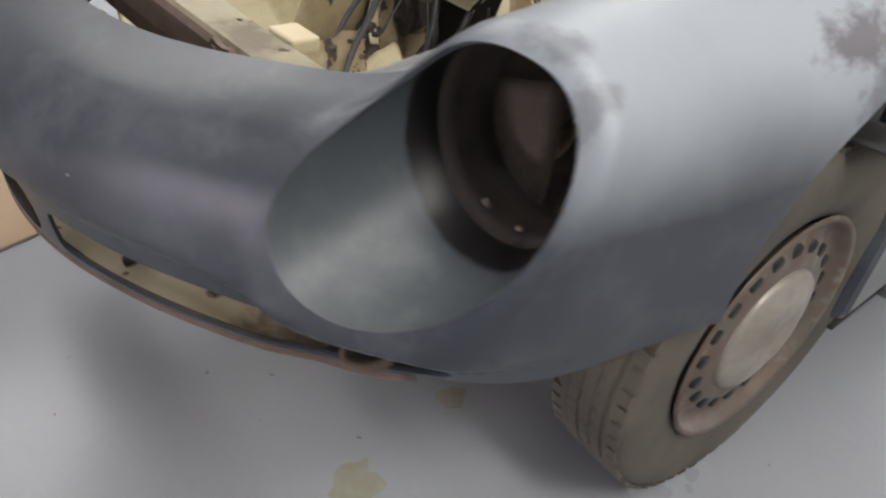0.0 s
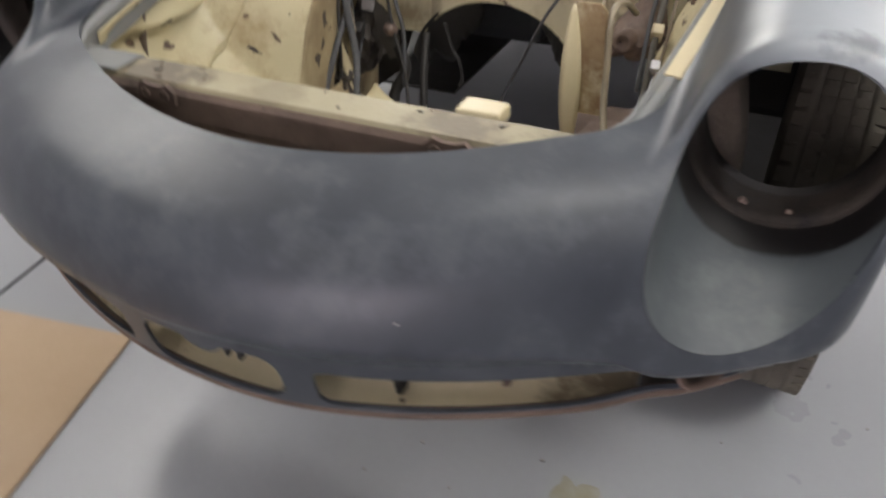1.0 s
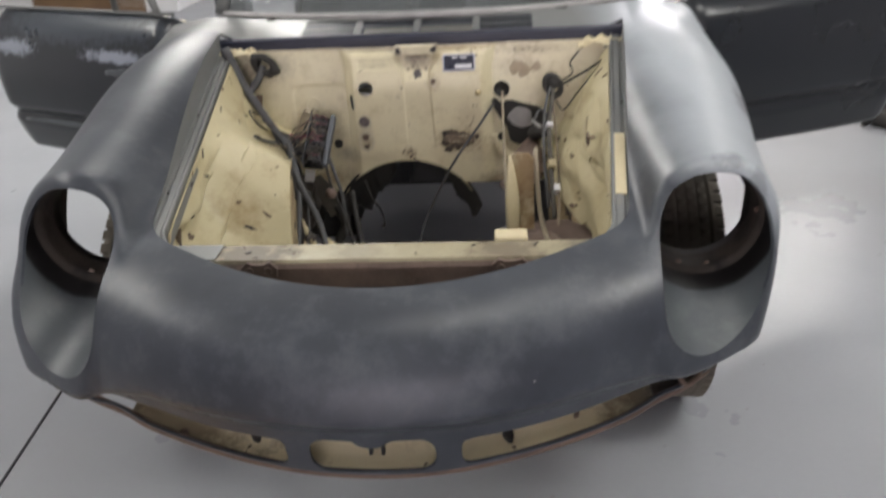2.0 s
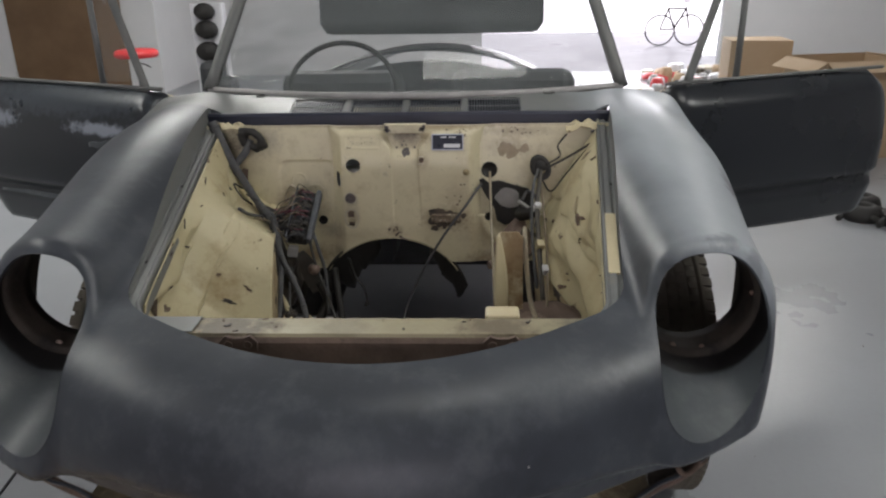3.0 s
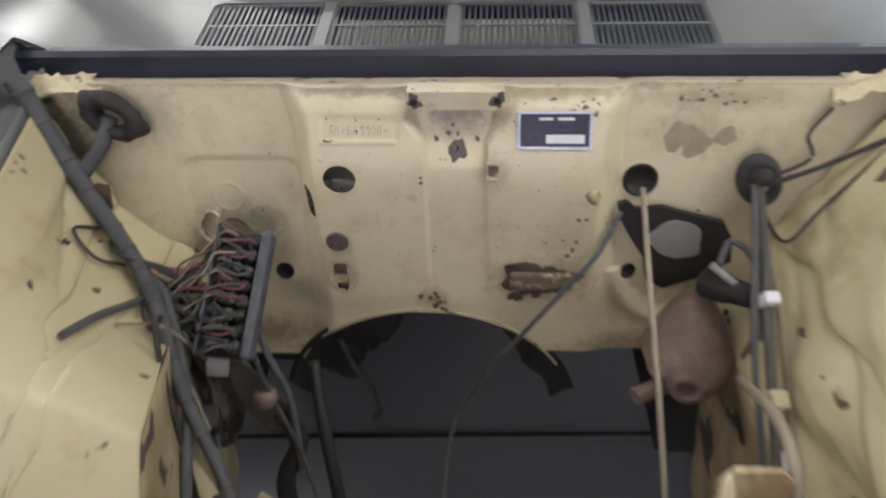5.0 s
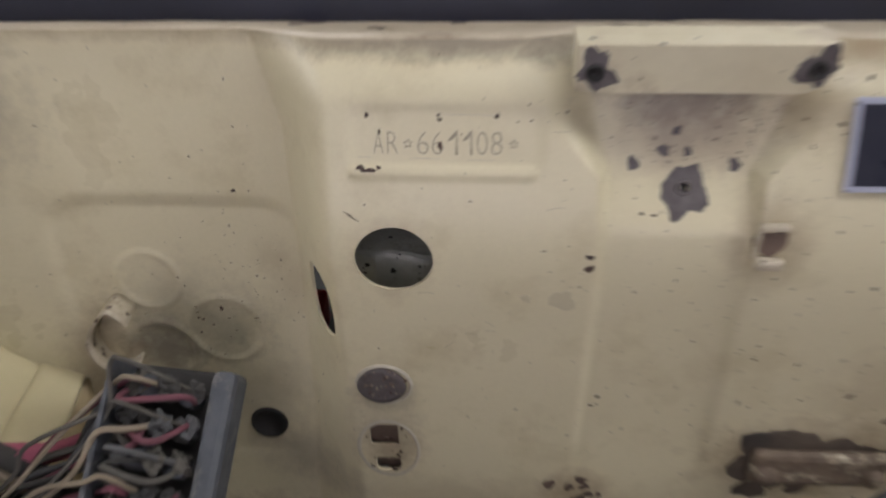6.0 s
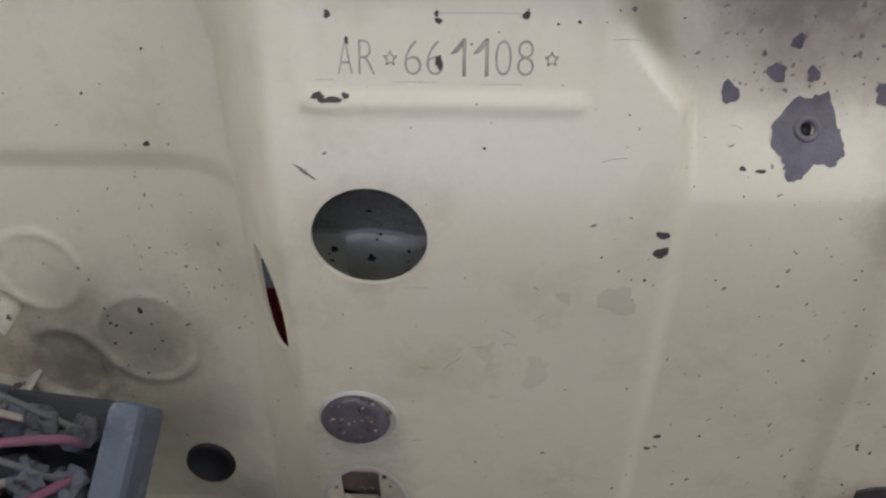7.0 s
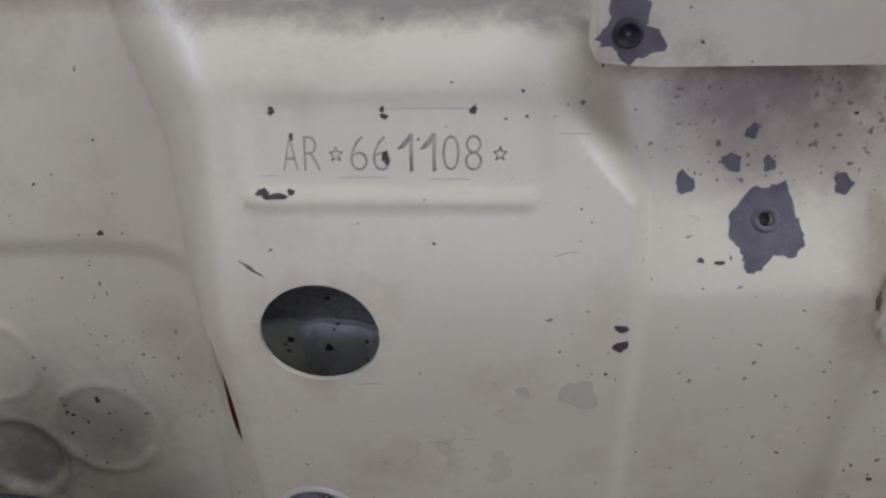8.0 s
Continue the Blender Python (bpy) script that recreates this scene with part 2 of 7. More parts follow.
# spots under the catch bracket and in its hollow mix grime with painted shade
stained(FIRE, [(0.0, 0.878, 0.60, 0.009, BROWN_DIRT_SHADE, 0.6), (-0.10, 0.877, 0.12, 0.007, GREY_DIRT_SHADE, 0.6), (0.10, 0.874, 0.16, 0.010, BROWN_DIRT_SHADE, 0.5), (-0.060, 0.874, 0.022, 0.007, (0.15, 0.13, 0.11), 0.4), (0.005, 0.854, 0.050, 0.018, (0.22, 0.18, 0.14), 0.6), (-0.246, 0.699, 0.030, 0.030, GREY_DIRT_SHADE, 0.35), (-0.20, 0.735, 0.022, 0.03, BROWN_DIRT_SHADE, 0.22), (-0.145, 0.69, 0.024, 0.020, GREY_DIRT_SHADE, 0.5), (-0.145, 0.640, 0.027, 0.034, BROWN_DIRT_SHADE, 0.6),
               (0.016, 0.840, 0.036, 0.020, (0.27, 0.20, 0.145), 0.45), (0.05, 0.855, 0.03, 0.02, BROWN_DIRT_SHADE, 0.5), (-0.10, 0.59, 0.12, 0.03, BROWN_DIRT_SHADE, 0.25), (0.20, 0.60, 0.09, 0.06, BROWN_DIRT_SHADE, 0.4),
               (0.36, 0.75, 0.09, 0.10, BROWN_DIRT_SHADE, 0.35), (-0.47, 0.81, 0.05, 0.08, (0.09, 0.07, 0.055), 0.8), (-0.43, 0.84, 0.05, 0.035, (0.10, 0.08, 0.06), 0.6), (0.0, 0.864, 0.055, 0.018, (0.15, 0.12, 0.10), 0.7), (-0.004, 0.838, 0.036, 0.026, (0.27, 0.20, 0.145), 0.35), (0.105, 0.640, 0.085, 0.045, BROWN_DIRT_SHADE, 0.8), (-0.272, 0.705, 0.06, 0.05, GREY_DIRT_SHADE, 0.35), (-0.289, 0.682, 0.034, 0.034, GREY_DIRT_SHADE, 0.75), (-0.235, 0.655, 0.05, 0.04, GREY_DIRT_SHADE, 0.3), (-0.325, 0.665, 0.04, 0.07, BROWN_DIRT_SHADE, 0.5), (-0.205, 0.60, 0.05, 0.03, GREY_DIRT_SHADE, 0.45), (-0.212, 0.75, 0.016, 0.018, BROWN_DIRT_SHADE, 0.2),
               (-0.03, 0.600, 0.03, 0.03, BROWN_DIRT_SHADE, 0.6), (0.13, 0.70, 0.05, 0.05, BROWN_DIRT_SHADE, 0.3), (0.27, 0.82, 0.07, 0.035, BROWN_DIRT_SHADE, 0.45), (0.30, 0.86, 0.12, 0.02, BROWN_DIRT_SHADE, 0.5), (0.042, 0.795, 0.025, 0.03, BROWN_DIRT_SHADE, 0.55),
               (-0.146, 0.665, 0.028, 0.05, GREY_DIRT_SHADE, 0.3), (0.24, 0.52, 0.12, 0.03, BROWN_DIRT_SHADE, 0.8), (-0.26, 0.53, 0.1, 0.04, BROWN_DIRT_SHADE, 0.8), (-0.1345, 0.784, 0.027, 0.026, (0.36, 0.28, 0.20), 0.55), (-0.38, 0.84, 0.07, 0.05, GREY_DIRT_SHADE, 0.5)])
BRACKET_PAINT = mat("bracket_cream", (0.62, 0.565, 0.405), (0.52, 0.46, 0.315), 0.45, 0.0, 30, 1.0, 220, 0.05, chips=(0.06, 0.04, 0.032), chip_scale=140, chip_at=0.70, grime=(0.30, 0.23, 0.155), grime_scale=26, grime_at=0.54, grime_soft=0.22)
CREAM_WORN = mat("cream_worn", (0.60, 0.53, 0.345), (0.50, 0.42, 0.255), 0.45, 0.0, 6.0, 0.8, 160, 0.05, chips=(0.09, 0.05, 0.03), chip_scale=22, chip_at=0.7, grime=(0.36, 0.28, 0.16), grime_scale=5, grime_at=0.62)
WING_PAINT = mat("wing_cream", (0.58, 0.52, 0.33), (0.47, 0.40, 0.235), 0.45, 0.0, 5.0, 0.9, 160, 0.12, chips=(0.12, 0.075, 0.045), chip_scale=16, chip_at=0.665, grime=(0.40, 0.31, 0.17), grime_scale=7, grime_at=0.56)
MUD_CREAM = mat("muddy_cream", (0.42, 0.34, 0.20), (0.20, 0.14, 0.085), 0.65, 0.0, 9.0, 1.0, 120, 0.3, chips=(0.06, 0.045, 0.035), chip_scale=13, chip_at=0.60, grime=(0.55, 0.47, 0.30), grime_scale=6, grime_at=0.55)
GUTTER = mat("gutter_primer", (0.15, 0.155, 0.155), (0.21, 0.21, 0.20), 0.5, 0.0, 12.0, 0.9, 140, 0.08, grime=(0.20, 0.19, 0.155), grime_scale=9, grime_at=0.58)
CREAM_FRONT = mat("front_panel_cream", (0.72, 0.64, 0.44), (0.62, 0.53, 0.34), 0.45, 0.0, 9.0, 0.8, 160, 0.05, chips=(0.10, 0.06, 0.04), chip_scale=34, chip_at=0.70, grime=(0.34, 0.25, 0.14), grime_scale=11, grime_at=0.60)
ragged_patches(CREAM_FRONT, [((-0.40, 0.42, 0.45), (0.22, 0.25, 0.12), (0.13, 0.095, 0.062), 0.85), ((0.46, 0.44, 0.46), (0.10, 0.25, 0.12), (0.13, 0.095, 0.062), 0.8), ((0.05, 0.40, 0.45), (0.10, 0.1, 0.02), (0.22, 0.16, 0.10), 0.5)])
FLANGE_PAINT = mat("flange_cream", (0.52, 0.455, 0.34), (0.42, 0.35, 0.25), 0.5, 0.0, 14.0, 1.0, 160, 0.15, chips=(0.09, 0.06, 0.045), chip_scale=45, chip_at=0.66, grime=(0.25, 0.185, 0.125), grime_scale=16, grime_at=0.56)
SLAM_PAINT = mat("slam_panel_paint", (0.36, 0.32, 0.205), (0.27, 0.235, 0.15), 0.5, 0.0, 5.0, 1.0, 140, 0.15, chips=(0.10, 0.075, 0.06), chip_scale=20, chip_at=0.66, grime=(0.24, 0.20, 0.14), grime_scale=6, grime_at=0.57)
ragged_patches(SLAM_PAINT, [((x, 0.545, 0.70), (rx, 0.05, 0.03), c, k) for x, rx, c, k in ((-0.23, 0.10, (0.10, 0.078, 0.055), 0.8), (0.215, 0.075, (0.12, 0.09, 0.06), 0.75), (-0.04, 0.05, (0.17, 0.14, 0.09), 0.5), (0.36, 0.06, (0.10, 0.085, 0.065), 0.7))])
RUST = mat("rust_brown", (0.105, 0.072, 0.055), (0.21, 0.15, 0.115), 0.75, 0.0, 14.0, 1.0, 120, 0.3, grime=(0.045, 0.034, 0.028), grime_scale=11, grime_at=0.54)
DIRTY = mat("dirty_undercoat", (0.09, 0.07, 0.055), (0.16, 0.125, 0.09), 0.7, 0.0, 9.0, 0.9, 90, 0.3, grime=(0.03, 0.026, 0.024), grime_scale=5, grime_at=0.5)
MUD_PANEL = mat("mud_brown_panel", (0.19, 0.150, 0.118), (0.125, 0.097, 0.077), 0.7, 0.0, 14.0, 0.9, 120, 0.25, grime=(0.07, 0.055, 0.045), grime_scale=9, grime_at=0.56)
BUCKET = mat("bucket_dirt", (0.045, 0.037, 0.031), (0.085, 0.067, 0.053), 0.6, 0.0, 16.0, 0.9, 120, 0.3, grime=(0.022, 0.019, 0.018), grime_scale=11, grime_at=0.5)
SOOT_BROWN = mat("dark_brown_dirt", (0.045, 0.037, 0.032), (0.085, 0.072, 0.06), 0.6, 0.0, 18.0, 0.9, 150, 0.1)
SOOT = mat("black_undercoat", (0.013, 0.012, 0.0115), (0.032, 0.029, 0.026), 0.65, 0.0, 10.0, 0.9, 120, 0.2)
CHIP = mat("bare_metal_chip", (0.092, 0.079, 0.080), (0.150, 0.133, 0.134), 0.45, 0.1, 150, 1.0, 700, 0.15)
CHIP_DARK = mat("rusted_chip", (0.045, 0.03, 0.026), (0.09, 0.05, 0.035), 0.7, 0.0, 160, 0.9, 700, 0.1)
RUBBER = mat("tyre_rubber", (0.075, 0.066, 0.054), (0.17, 0.148, 0.114), 0.85, 0.0, 7.0, 0.9, 160, 0.2)
RIM = mat("rim_paint", (0.15, 0.135, 0.11), (0.17, 0.095, 0.07), 0.55, 0.2, 20.0, 1.0, 160, 0.15, grime=(0.27, 0.245, 0.20), grime_scale=16, grime_at=0.55)
HUBCAP = mat("hubcap_metal", (0.36, 0.33, 0.28), (0.24, 0.21, 0.17), 0.5, 0.3, 16.0, 0.9, 200, 0.05)
PILLAR = mat("pillar_primer", (0.13, 0.135, 0.13), (0.19, 0.19, 0.18), 0.45, 0.1, 12, 0.8, 200, 0.05)
CASTING = mat("brown_casting", (0.20, 0.142, 0.113), (0.12, 0.083, 0.066), 0.6, 0.0, 30, 1.0, 110, 0.5, chips=(0.035, 0.028, 0.024), chip_scale=40, chip_at=0.66, grime=(0.085, 0.063, 0.052), grime_scale=26, grime_at=0.54)
TRAY_RUST = mat("tray_brown", (0.15, 0.103, 0.080), (0.095, 0.068, 0.056), 0.7, 0.0, 7, 1.0, 120, 0.2, grime=(0.065, 0.055, 0.055), grime_scale=6, grime_at=0.55)
STEEL = mat("dull_steel", (0.36, 0.35, 0.34), (0.24, 0.235, 0.23), 0.5, 0.4, 16, 0.8, 200, 0.05)
WIRE_GREY = mat("wire_grey", (0.068, 0.07, 0.077), (0.115, 0.113, 0.112), 0.82, 0.0, 40, 0.9, 300, 0.1)
WIRE_DARK = mat("wire_dark", (0.03, 0.03, 0.03), (0.07, 0.065, 0.06), 0.82, 0.0, 40, 0.9, 300, 0.1)
WIRE_RED = mat("wire_red", (0.40, 0.10, 0.16), (0.28, 0.09, 0.12), 0.82, 0.0, 40, 0.8, 300, 0.05)
WIRE_PINK = mat("wire_pink", (0.17, 0.052, 0.072), (0.11, 0.055, 0.066), 0.82, 0.0, 40, 0.8, 300, 0.05)
WIRE_DUSTY = mat("wire_dusty", (0.075, 0.07, 0.062), (0.13, 0.118, 0.10), 0.82, 0.0, 40, 0.9, 300, 0.1)
WIRE_TAN = mat("wire_tan", (0.28, 0.23, 0.165), (0.19, 0.155, 0.12), 0.82, 0.0, 40, 0.8, 300, 0.05)
PIPE_TAN = mat("pipe_tan", (0.31, 0.265, 0.19), (0.22, 0.19, 0.14), 0.45, 0.1, 40, 0.8, 300, 0.05)
FUSE_GREY = mat("fuse_box_plastic", (0.083, 0.089, 0.103), (0.05, 0.056, 0.066), 0.6, 0.0, 60, 1.0, 300, 0.15, grime=(0.17, 0.16, 0.15), grime_scale=70, grime_at=0.54)
PLATE_BLUE = mat("plate_blue", (0.018, 0.02, 0.035), (0.035, 0.036, 0.05), 0.35, 0.3, 60, 0.8, 500, 0.03)
PLATE_EDGE = mat("plate_border", (0.5, 0.52, 0.62), (0.4, 0.42, 0.5), 0.35, 0.5, 60, 0.8, 500, 0.03)
PALE = mat("pale_ink", (0.72, 0.72, 0.74), (0.62, 0.62, 0.65), 0.5, 0.1, 60, 0.8, 500, 0.03)
STAMP = mat("stamped_groove", (0.36, 0.32, 0.235), (0.19, 0.165, 0.13), 0.6, 0.1, 300, 0.9, 900, 0.05)
FLOOR = mat("grey_floor_paint", (0.32, 0.334, 0.355), (0.275, 0.289, 0.306), 0.31, 0.0, 1.6, 0.8, 60, 0.02, rough_var=0.05, chips=(0.09, 0.085, 0.08), chip_scale=34, chip_at=0.80, grime=(0.342, 0.351, 0.364), grime_scale=0.9, grime_at=0.35, grime_soft=0.5, grime_detail=2.0)
JOINT = mat("floor_joint", (0.03, 0.03, 0.033), None, 0.7)
STAIN = mat("oil_stain", (0.27, 0.255, 0.18), (0.33, 0.325, 0.285), 0.4, 0.0, 30, 0.9, 100, 0.02)
CARD = mat("cardboard", (0.50, 0.37, 0.24), (0.44, 0.32, 0.2), 0.75, 0.0, 4.0, 0.7, 120, 0.05)
WALL = mat("white_wall", (0.78, 0.78, 0.78), (0.72, 0.72, 0.73), 0.6, 0.0, 2.0, 0.6, 60, 0.03)
CEIL = mat("ceiling_white", (0.8, 0.8, 0.79), None, 0.7)
WOOD = mat("brown_wood", (0.20, 0.12, 0.06), (0.14, 0.08, 0.04), 0.5, 0.0, 3.0, 0.9, 60, 0.05)
PALE_CREAM = mat("pale_cream", (0.74, 0.70, 0.54), None, 0.6)
BLACK = mat("black_trim", (0.014, 0.017, 0.034), (0.026, 0.030, 0.052), 0.4, 0.0, 20, 0.6, 200, 0.02)
BLACK_VINYL = mat("black_vinyl", (0.035, 0.038, 0.042), (0.07, 0.072, 0.075), 0.55, 0.0, 5, 0.9, 200, 0.08)
RED = mat("red_vinyl", (0.62, 0.035, 0.04), (0.5, 0.03, 0.035), 0.4)
GALV = mat("mottled_zinc", (0.60, 0.61, 0.56), (0.42, 0.43, 0.40), 0.5, 0.1, 50, 1.0, 220, 0.3, chips=(0.02, 0.02, 0.02), chip_scale=140, chip_at=0.64, grime=(0.30, 0.285, 0.23), grime_scale=120, grime_at=0.55)
BRASS = mat("brass", (0.42, 0.34, 0.20), (0.22, 0.16, 0.09), 0.55, 0.4, 60, 0.8, 300, 0.03)
FAINT = mat("faint_scuff", (0.49, 0.44, 0.305), (0.55, 0.495, 0.345), 0.5, 0.0, 160, 0.9, 500, 0.05)
SCUFF = mat("scuffed_cream", (0.42, 0.385, 0.31), (0.50, 0.46, 0.37), 0.55, 0.0, 200, 0.9, 500, 0.03)
DUST = mat("dusty_brown", (0.36, 0.29, 0.20), (0.28, 0.22, 0.15), 0.6, 0.0, 80, 0.9, 300, 0.05)
RUST_CREAM = mat("rust_streaked_cream", (0.40, 0.30, 0.16), (0.22, 0.13, 0.07), 0.6, 0.0, 22, 1.0, 160, 0.1, grime=(0.60, 0.53, 0.35), grime_scale=14, grime_at=0.53)
MOTTLED = mat("mottled_rusty_cream", (0.17, 0.125, 0.085), (0.075, 0.055, 0.042), 0.65, 0.0, 90, 1.0, 300, 0.2, grime=(0.46, 0.41, 0.30), grime_scale=70, grime_at=0.53, grime_soft=0.1)
CLIP_PAINT = mat("stained_clip_cream", (0.52, 0.47, 0.36), (0.33, 0.27, 0.19), 0.5, 0.0, 120, 1.0, 300, 0.1, chips=(0.08, 0.05, 0.04), chip_scale=180, chip_at=0.62)
SCREEN = bpy.data.materials.new("dusty_windscreen")
SCREEN.use_nodes = True
sb = SCREEN.node_tree.nodes["Principled BSDF"]
sb.inputs["Base Color"].default_value = (0.26, 0.29, 0.29, 1)
sb.inputs["Roughness"].default_value = 0.05
sb.inputs["IOR"].default_value = 1.6
dust_noise = SCREEN.node_tree.nodes.new("ShaderNodeTexNoise")
dust_noise.inputs["Scale"].default_value, dust_noise.inputs["Detail"].default_value = 5.0, 6.0
dust_ramp = SCREEN.node_tree.nodes.new("ShaderNodeMapRange")
dust_ramp.inputs["From Min"].default_value, dust_ramp.inputs["From Max"].default_value = 0.3, 0.7
dust_ramp.inputs["To Min"].default_value, dust_ramp.inputs["To Max"].default_value = 0.10, 0.24
SCREEN.node_tree.links.new(dust_noise.outputs["Fac"], dust_ramp.inputs["Value"])
SCREEN.node_tree.links.new(dust_ramp.outputs["Result"], sb.inputs["Alpha"])
GLASS = glass_mat("window_glass")
TUBE = glow("tube_glow", (1.0, 0.97, 0.93), 9.0)
DAYGLOW = glow("daylight_glow", (1.0, 0.91, 0.98), 4.5)

# ---- mesh helpers ----


def mesh_of(name, verts, faces, smooth=True):
    me = bpy.data.meshes.new(name)
    me.from_pydata([tuple(v) for v in verts], [], [tuple(f) for f in faces])
    me.update()
    if smooth:
        me.polygons.foreach_set("use_smooth", [True] * len(me.polygons))
    return me


def part(name, data, material, parent=None, label="", kind=""):
    """Link a bmesh or mesh as one mesh object under a thing or a part."""
    if isinstance(data, bmesh.types.BMesh):
        me = bpy.data.meshes.new(name)
        bmesh.ops.recalc_face_normals(data, faces=data.faces)
        data.to_mesh(me)
        data.free()
    else:
        me = data
    if not me.materials:
        me.materials.append(material)
    ob = new(name, me)
    if parent:
        ob.parent = parent
    return tagged(ob, label, kind=kind)


def box(bm, c, size, bevel=0.0, rot=None):
    m = Matrix.Translation(c) @ (rot.to_4x4() if rot else Matrix.Identity(4)) @ Matrix.Diagonal((*size, 1))
    r = bmesh.ops.create_cube(bm, size=1.0, matrix=m)
    if bevel:
        edges = list({e for v in r["verts"] for e in v.link_edges})
        bmesh.ops.bevel(bm, geom=edges, offset=bevel, segments=2, affect="EDGES", profile=0.5)
    return bm


def smooth_path(points, n=8):
    """Catmull-Rom through the points."""
    p = [Vector(q) for q in points]
    p = [p[0] * 2 - p[1]] + p + [p[-1] * 2 - p[-2]]
    out = []
    for i in range(1, len(p) - 2):
        a, b, c, d = p[i - 1:i + 3]
        for k in range(n):
            t = k / n
            out.append(0.5 * ((2 * b) + (c - a) * t + (2 * a - 5 * b + 4 * c - d) * t * t + (3 * b - a - 3 * c + d) * t ** 3))
    out.append(p[-2])
    return out


def tube(bm, points, radius, sides=8, n=8, squash=1.0):
    """A round bar along a smooth line; radius may be a function of 0..1."""
    line = smooth_path(points, n) if n > 1 else [Vector(p) for p in points]
    rings, up = [], Vector((0.3, 0.2, 0.93)).normalized()
    for i, p in enumerate(line):
        d = (line[min(i + 1, len(line) - 1)] - line[max(i - 1, 0)]).normalized()
        u = d.cross(up)
        u = (u if u.length > 0.05 else d.cross(Vector((1, 0, 0)))).normalized()
        v = u.cross(d)
        r = radius(i / (len(line) - 1)) if callable(radius) else radius
        rings.append([bm.verts.new(p + u * math.cos(a) * r + v * math.sin(a) * r * squash)
                      for a in (2 * math.pi * k / sides for k in range(sides))])
    for a, b in zip(rings, rings[1:]):
        for k in range(sides):
            bm.faces.new((a[k], a[(k + 1) % sides], b[(k + 1) % sides], b[k])).smooth = True
    bm.faces.new(rings[0]), bm.faces.new(rings[-1])
    return bm


def lathe(bm, profile, m, sides=48, closed=False):
    """Turn a profile of (radius, height) round the local z axis, placed by m."""
    rings = [[bm.verts.new(m @ Vector((r * math.cos(2 * math.pi * k / sides), r * math.sin(2 * math.pi * k / sides), h))) for k in range(sides)] for r, h in profile]
    pairs = list(zip(rings, rings[1:] + ([rings[0]] if closed else [])))
    for a, b in pairs if closed else pairs[:len(rings) - 1]:
        for k in range(sides):
            bm.faces.new((a[k], a[(k + 1) % sides], b[(k + 1) % sides], b[k])).smooth = True
    return bm


def prism(bm, outline, axis, lo, hi):
    """Extrude a closed outline of (a, b) along an axis: 'x' takes (y, z), 'y' takes (x, z), 'z' takes (x, y)."""
    def at(a, b, h):
        return {"x": (h, a, b), "y": (a, h, b), "z": (a, b, h)}[axis]
    p = [bm.verts.new(at(a, b, lo)) for a, b in outline]
    q = [bm.verts.new(at(a, b, hi)) for a, b in outline]
    bm.faces.new(p), bm.faces.new(q[::-1])
    for k in range(len(p)):
        bm.faces.new((p[k], p[(k + 1) % len(p)], q[(k + 1) % len(p)], q[k]))
    return bm


def sheet(surface, us, vs, thick=0.0):
    """A grid mesh from a function (u, v) -> place, given thickness along its normal."""
    g = np.array([[surface(u, v) for v in vs] for u in us], float)
    nu, nv = len(us), len(vs)
    faces = [(i * nv + j, (i + 1) * nv + j, (i + 1) * nv + j + 1, i * nv + j + 1) for i in range(nu - 1) for j in range(nv - 1)]
    verts = g.reshape(-1, 3)
    if thick:
        du, dv = np.gradient(g, axis=0), np.gradient(g, axis=1)
        nn = np.cross(du, dv)
        nn /= np.linalg.norm(nn, axis=2, keepdims=True) + 1e-12
        back = (g - nn * thick).reshape(-1, 3)
        k = len(verts)
        rim = [i * nv for i in range(nu)] + [(nu - 1) * nv + j for j in range(1, nv)] + [i * nv + nv - 1 for i in range(nu - 2, -1, -1)] + [j for j in range(nv - 2, 0, -1)]
        faces = faces + [tuple(k + q for q in f[::-1]) for f in faces] + [(a, b, k + b, k + a) for a, b in zip(rim, rim[1:] + rim[:1])]
        verts = np.vstack([verts, back])
    me = mesh_of("sheet", verts, faces)
    bm = bmesh.new()
    bm.from_mesh(me)
    bpy.data.meshes.remove(me)
    return bm


def blob(bm, centre, normal, radius, rnd, depth=0.0004, spokes=14, ragged=0.35, squash=1.0, turn=0.0):
    """A thin ragged patch lying on a surface."""
    nrm = Vector(normal).normalized()
    u = nrm.cross(Vector((0, 0, 1)) if abs(nrm.z) < 0.9 else Vector((1, 0, 0))).normalized()
    v = nrm.cross(u)
    top, low = [], []
    ph = [rnd.uniform(0, 6.28) for _ in range(4)]
    for k in range(spokes):
        a = 2 * math.pi * k / spokes
        r = radius * (1 + ragged * (0.45 * math.sin(2 * a + ph[0]) + 0.4 * math.sin(3 * a + ph[1]) + 0.35 * math.sin(5 * a + ph[2]) + 0.5 * (rnd.random() - 0.5)))
        x, y = r * math.cos(a), r * math.sin(a) * squash
        x, y = x * math.cos(turn) - y * math.sin(turn), x * math.sin(turn) + y * math.cos(turn)
        q = Vector(centre) + u * x + v * y
        top.append(bm.verts.new(q + nrm * depth))
        low.append(bm.verts.new(q - nrm * depth))
    bm.faces.new(top), bm.faces.new(low[::-1])
    for k in range(spokes):
        bm.faces.new((low[k], low[(k + 1) % spokes], top[(k + 1) % spokes], top[k]))
    return bm


def smax(a, b, k):
    h = np.clip(0.5 + 0.5 * (a - b) / k, 0, 1)
    return b + (a - b) * h + k * h * (1 - h)


def smin(a, b, k):
    return -smax(-a, -b, k)


def sstep(a, b, x):
    t = np.clip((x - a) / (b - a), 0, 1)
    return t * t * (3 - 2 * t)


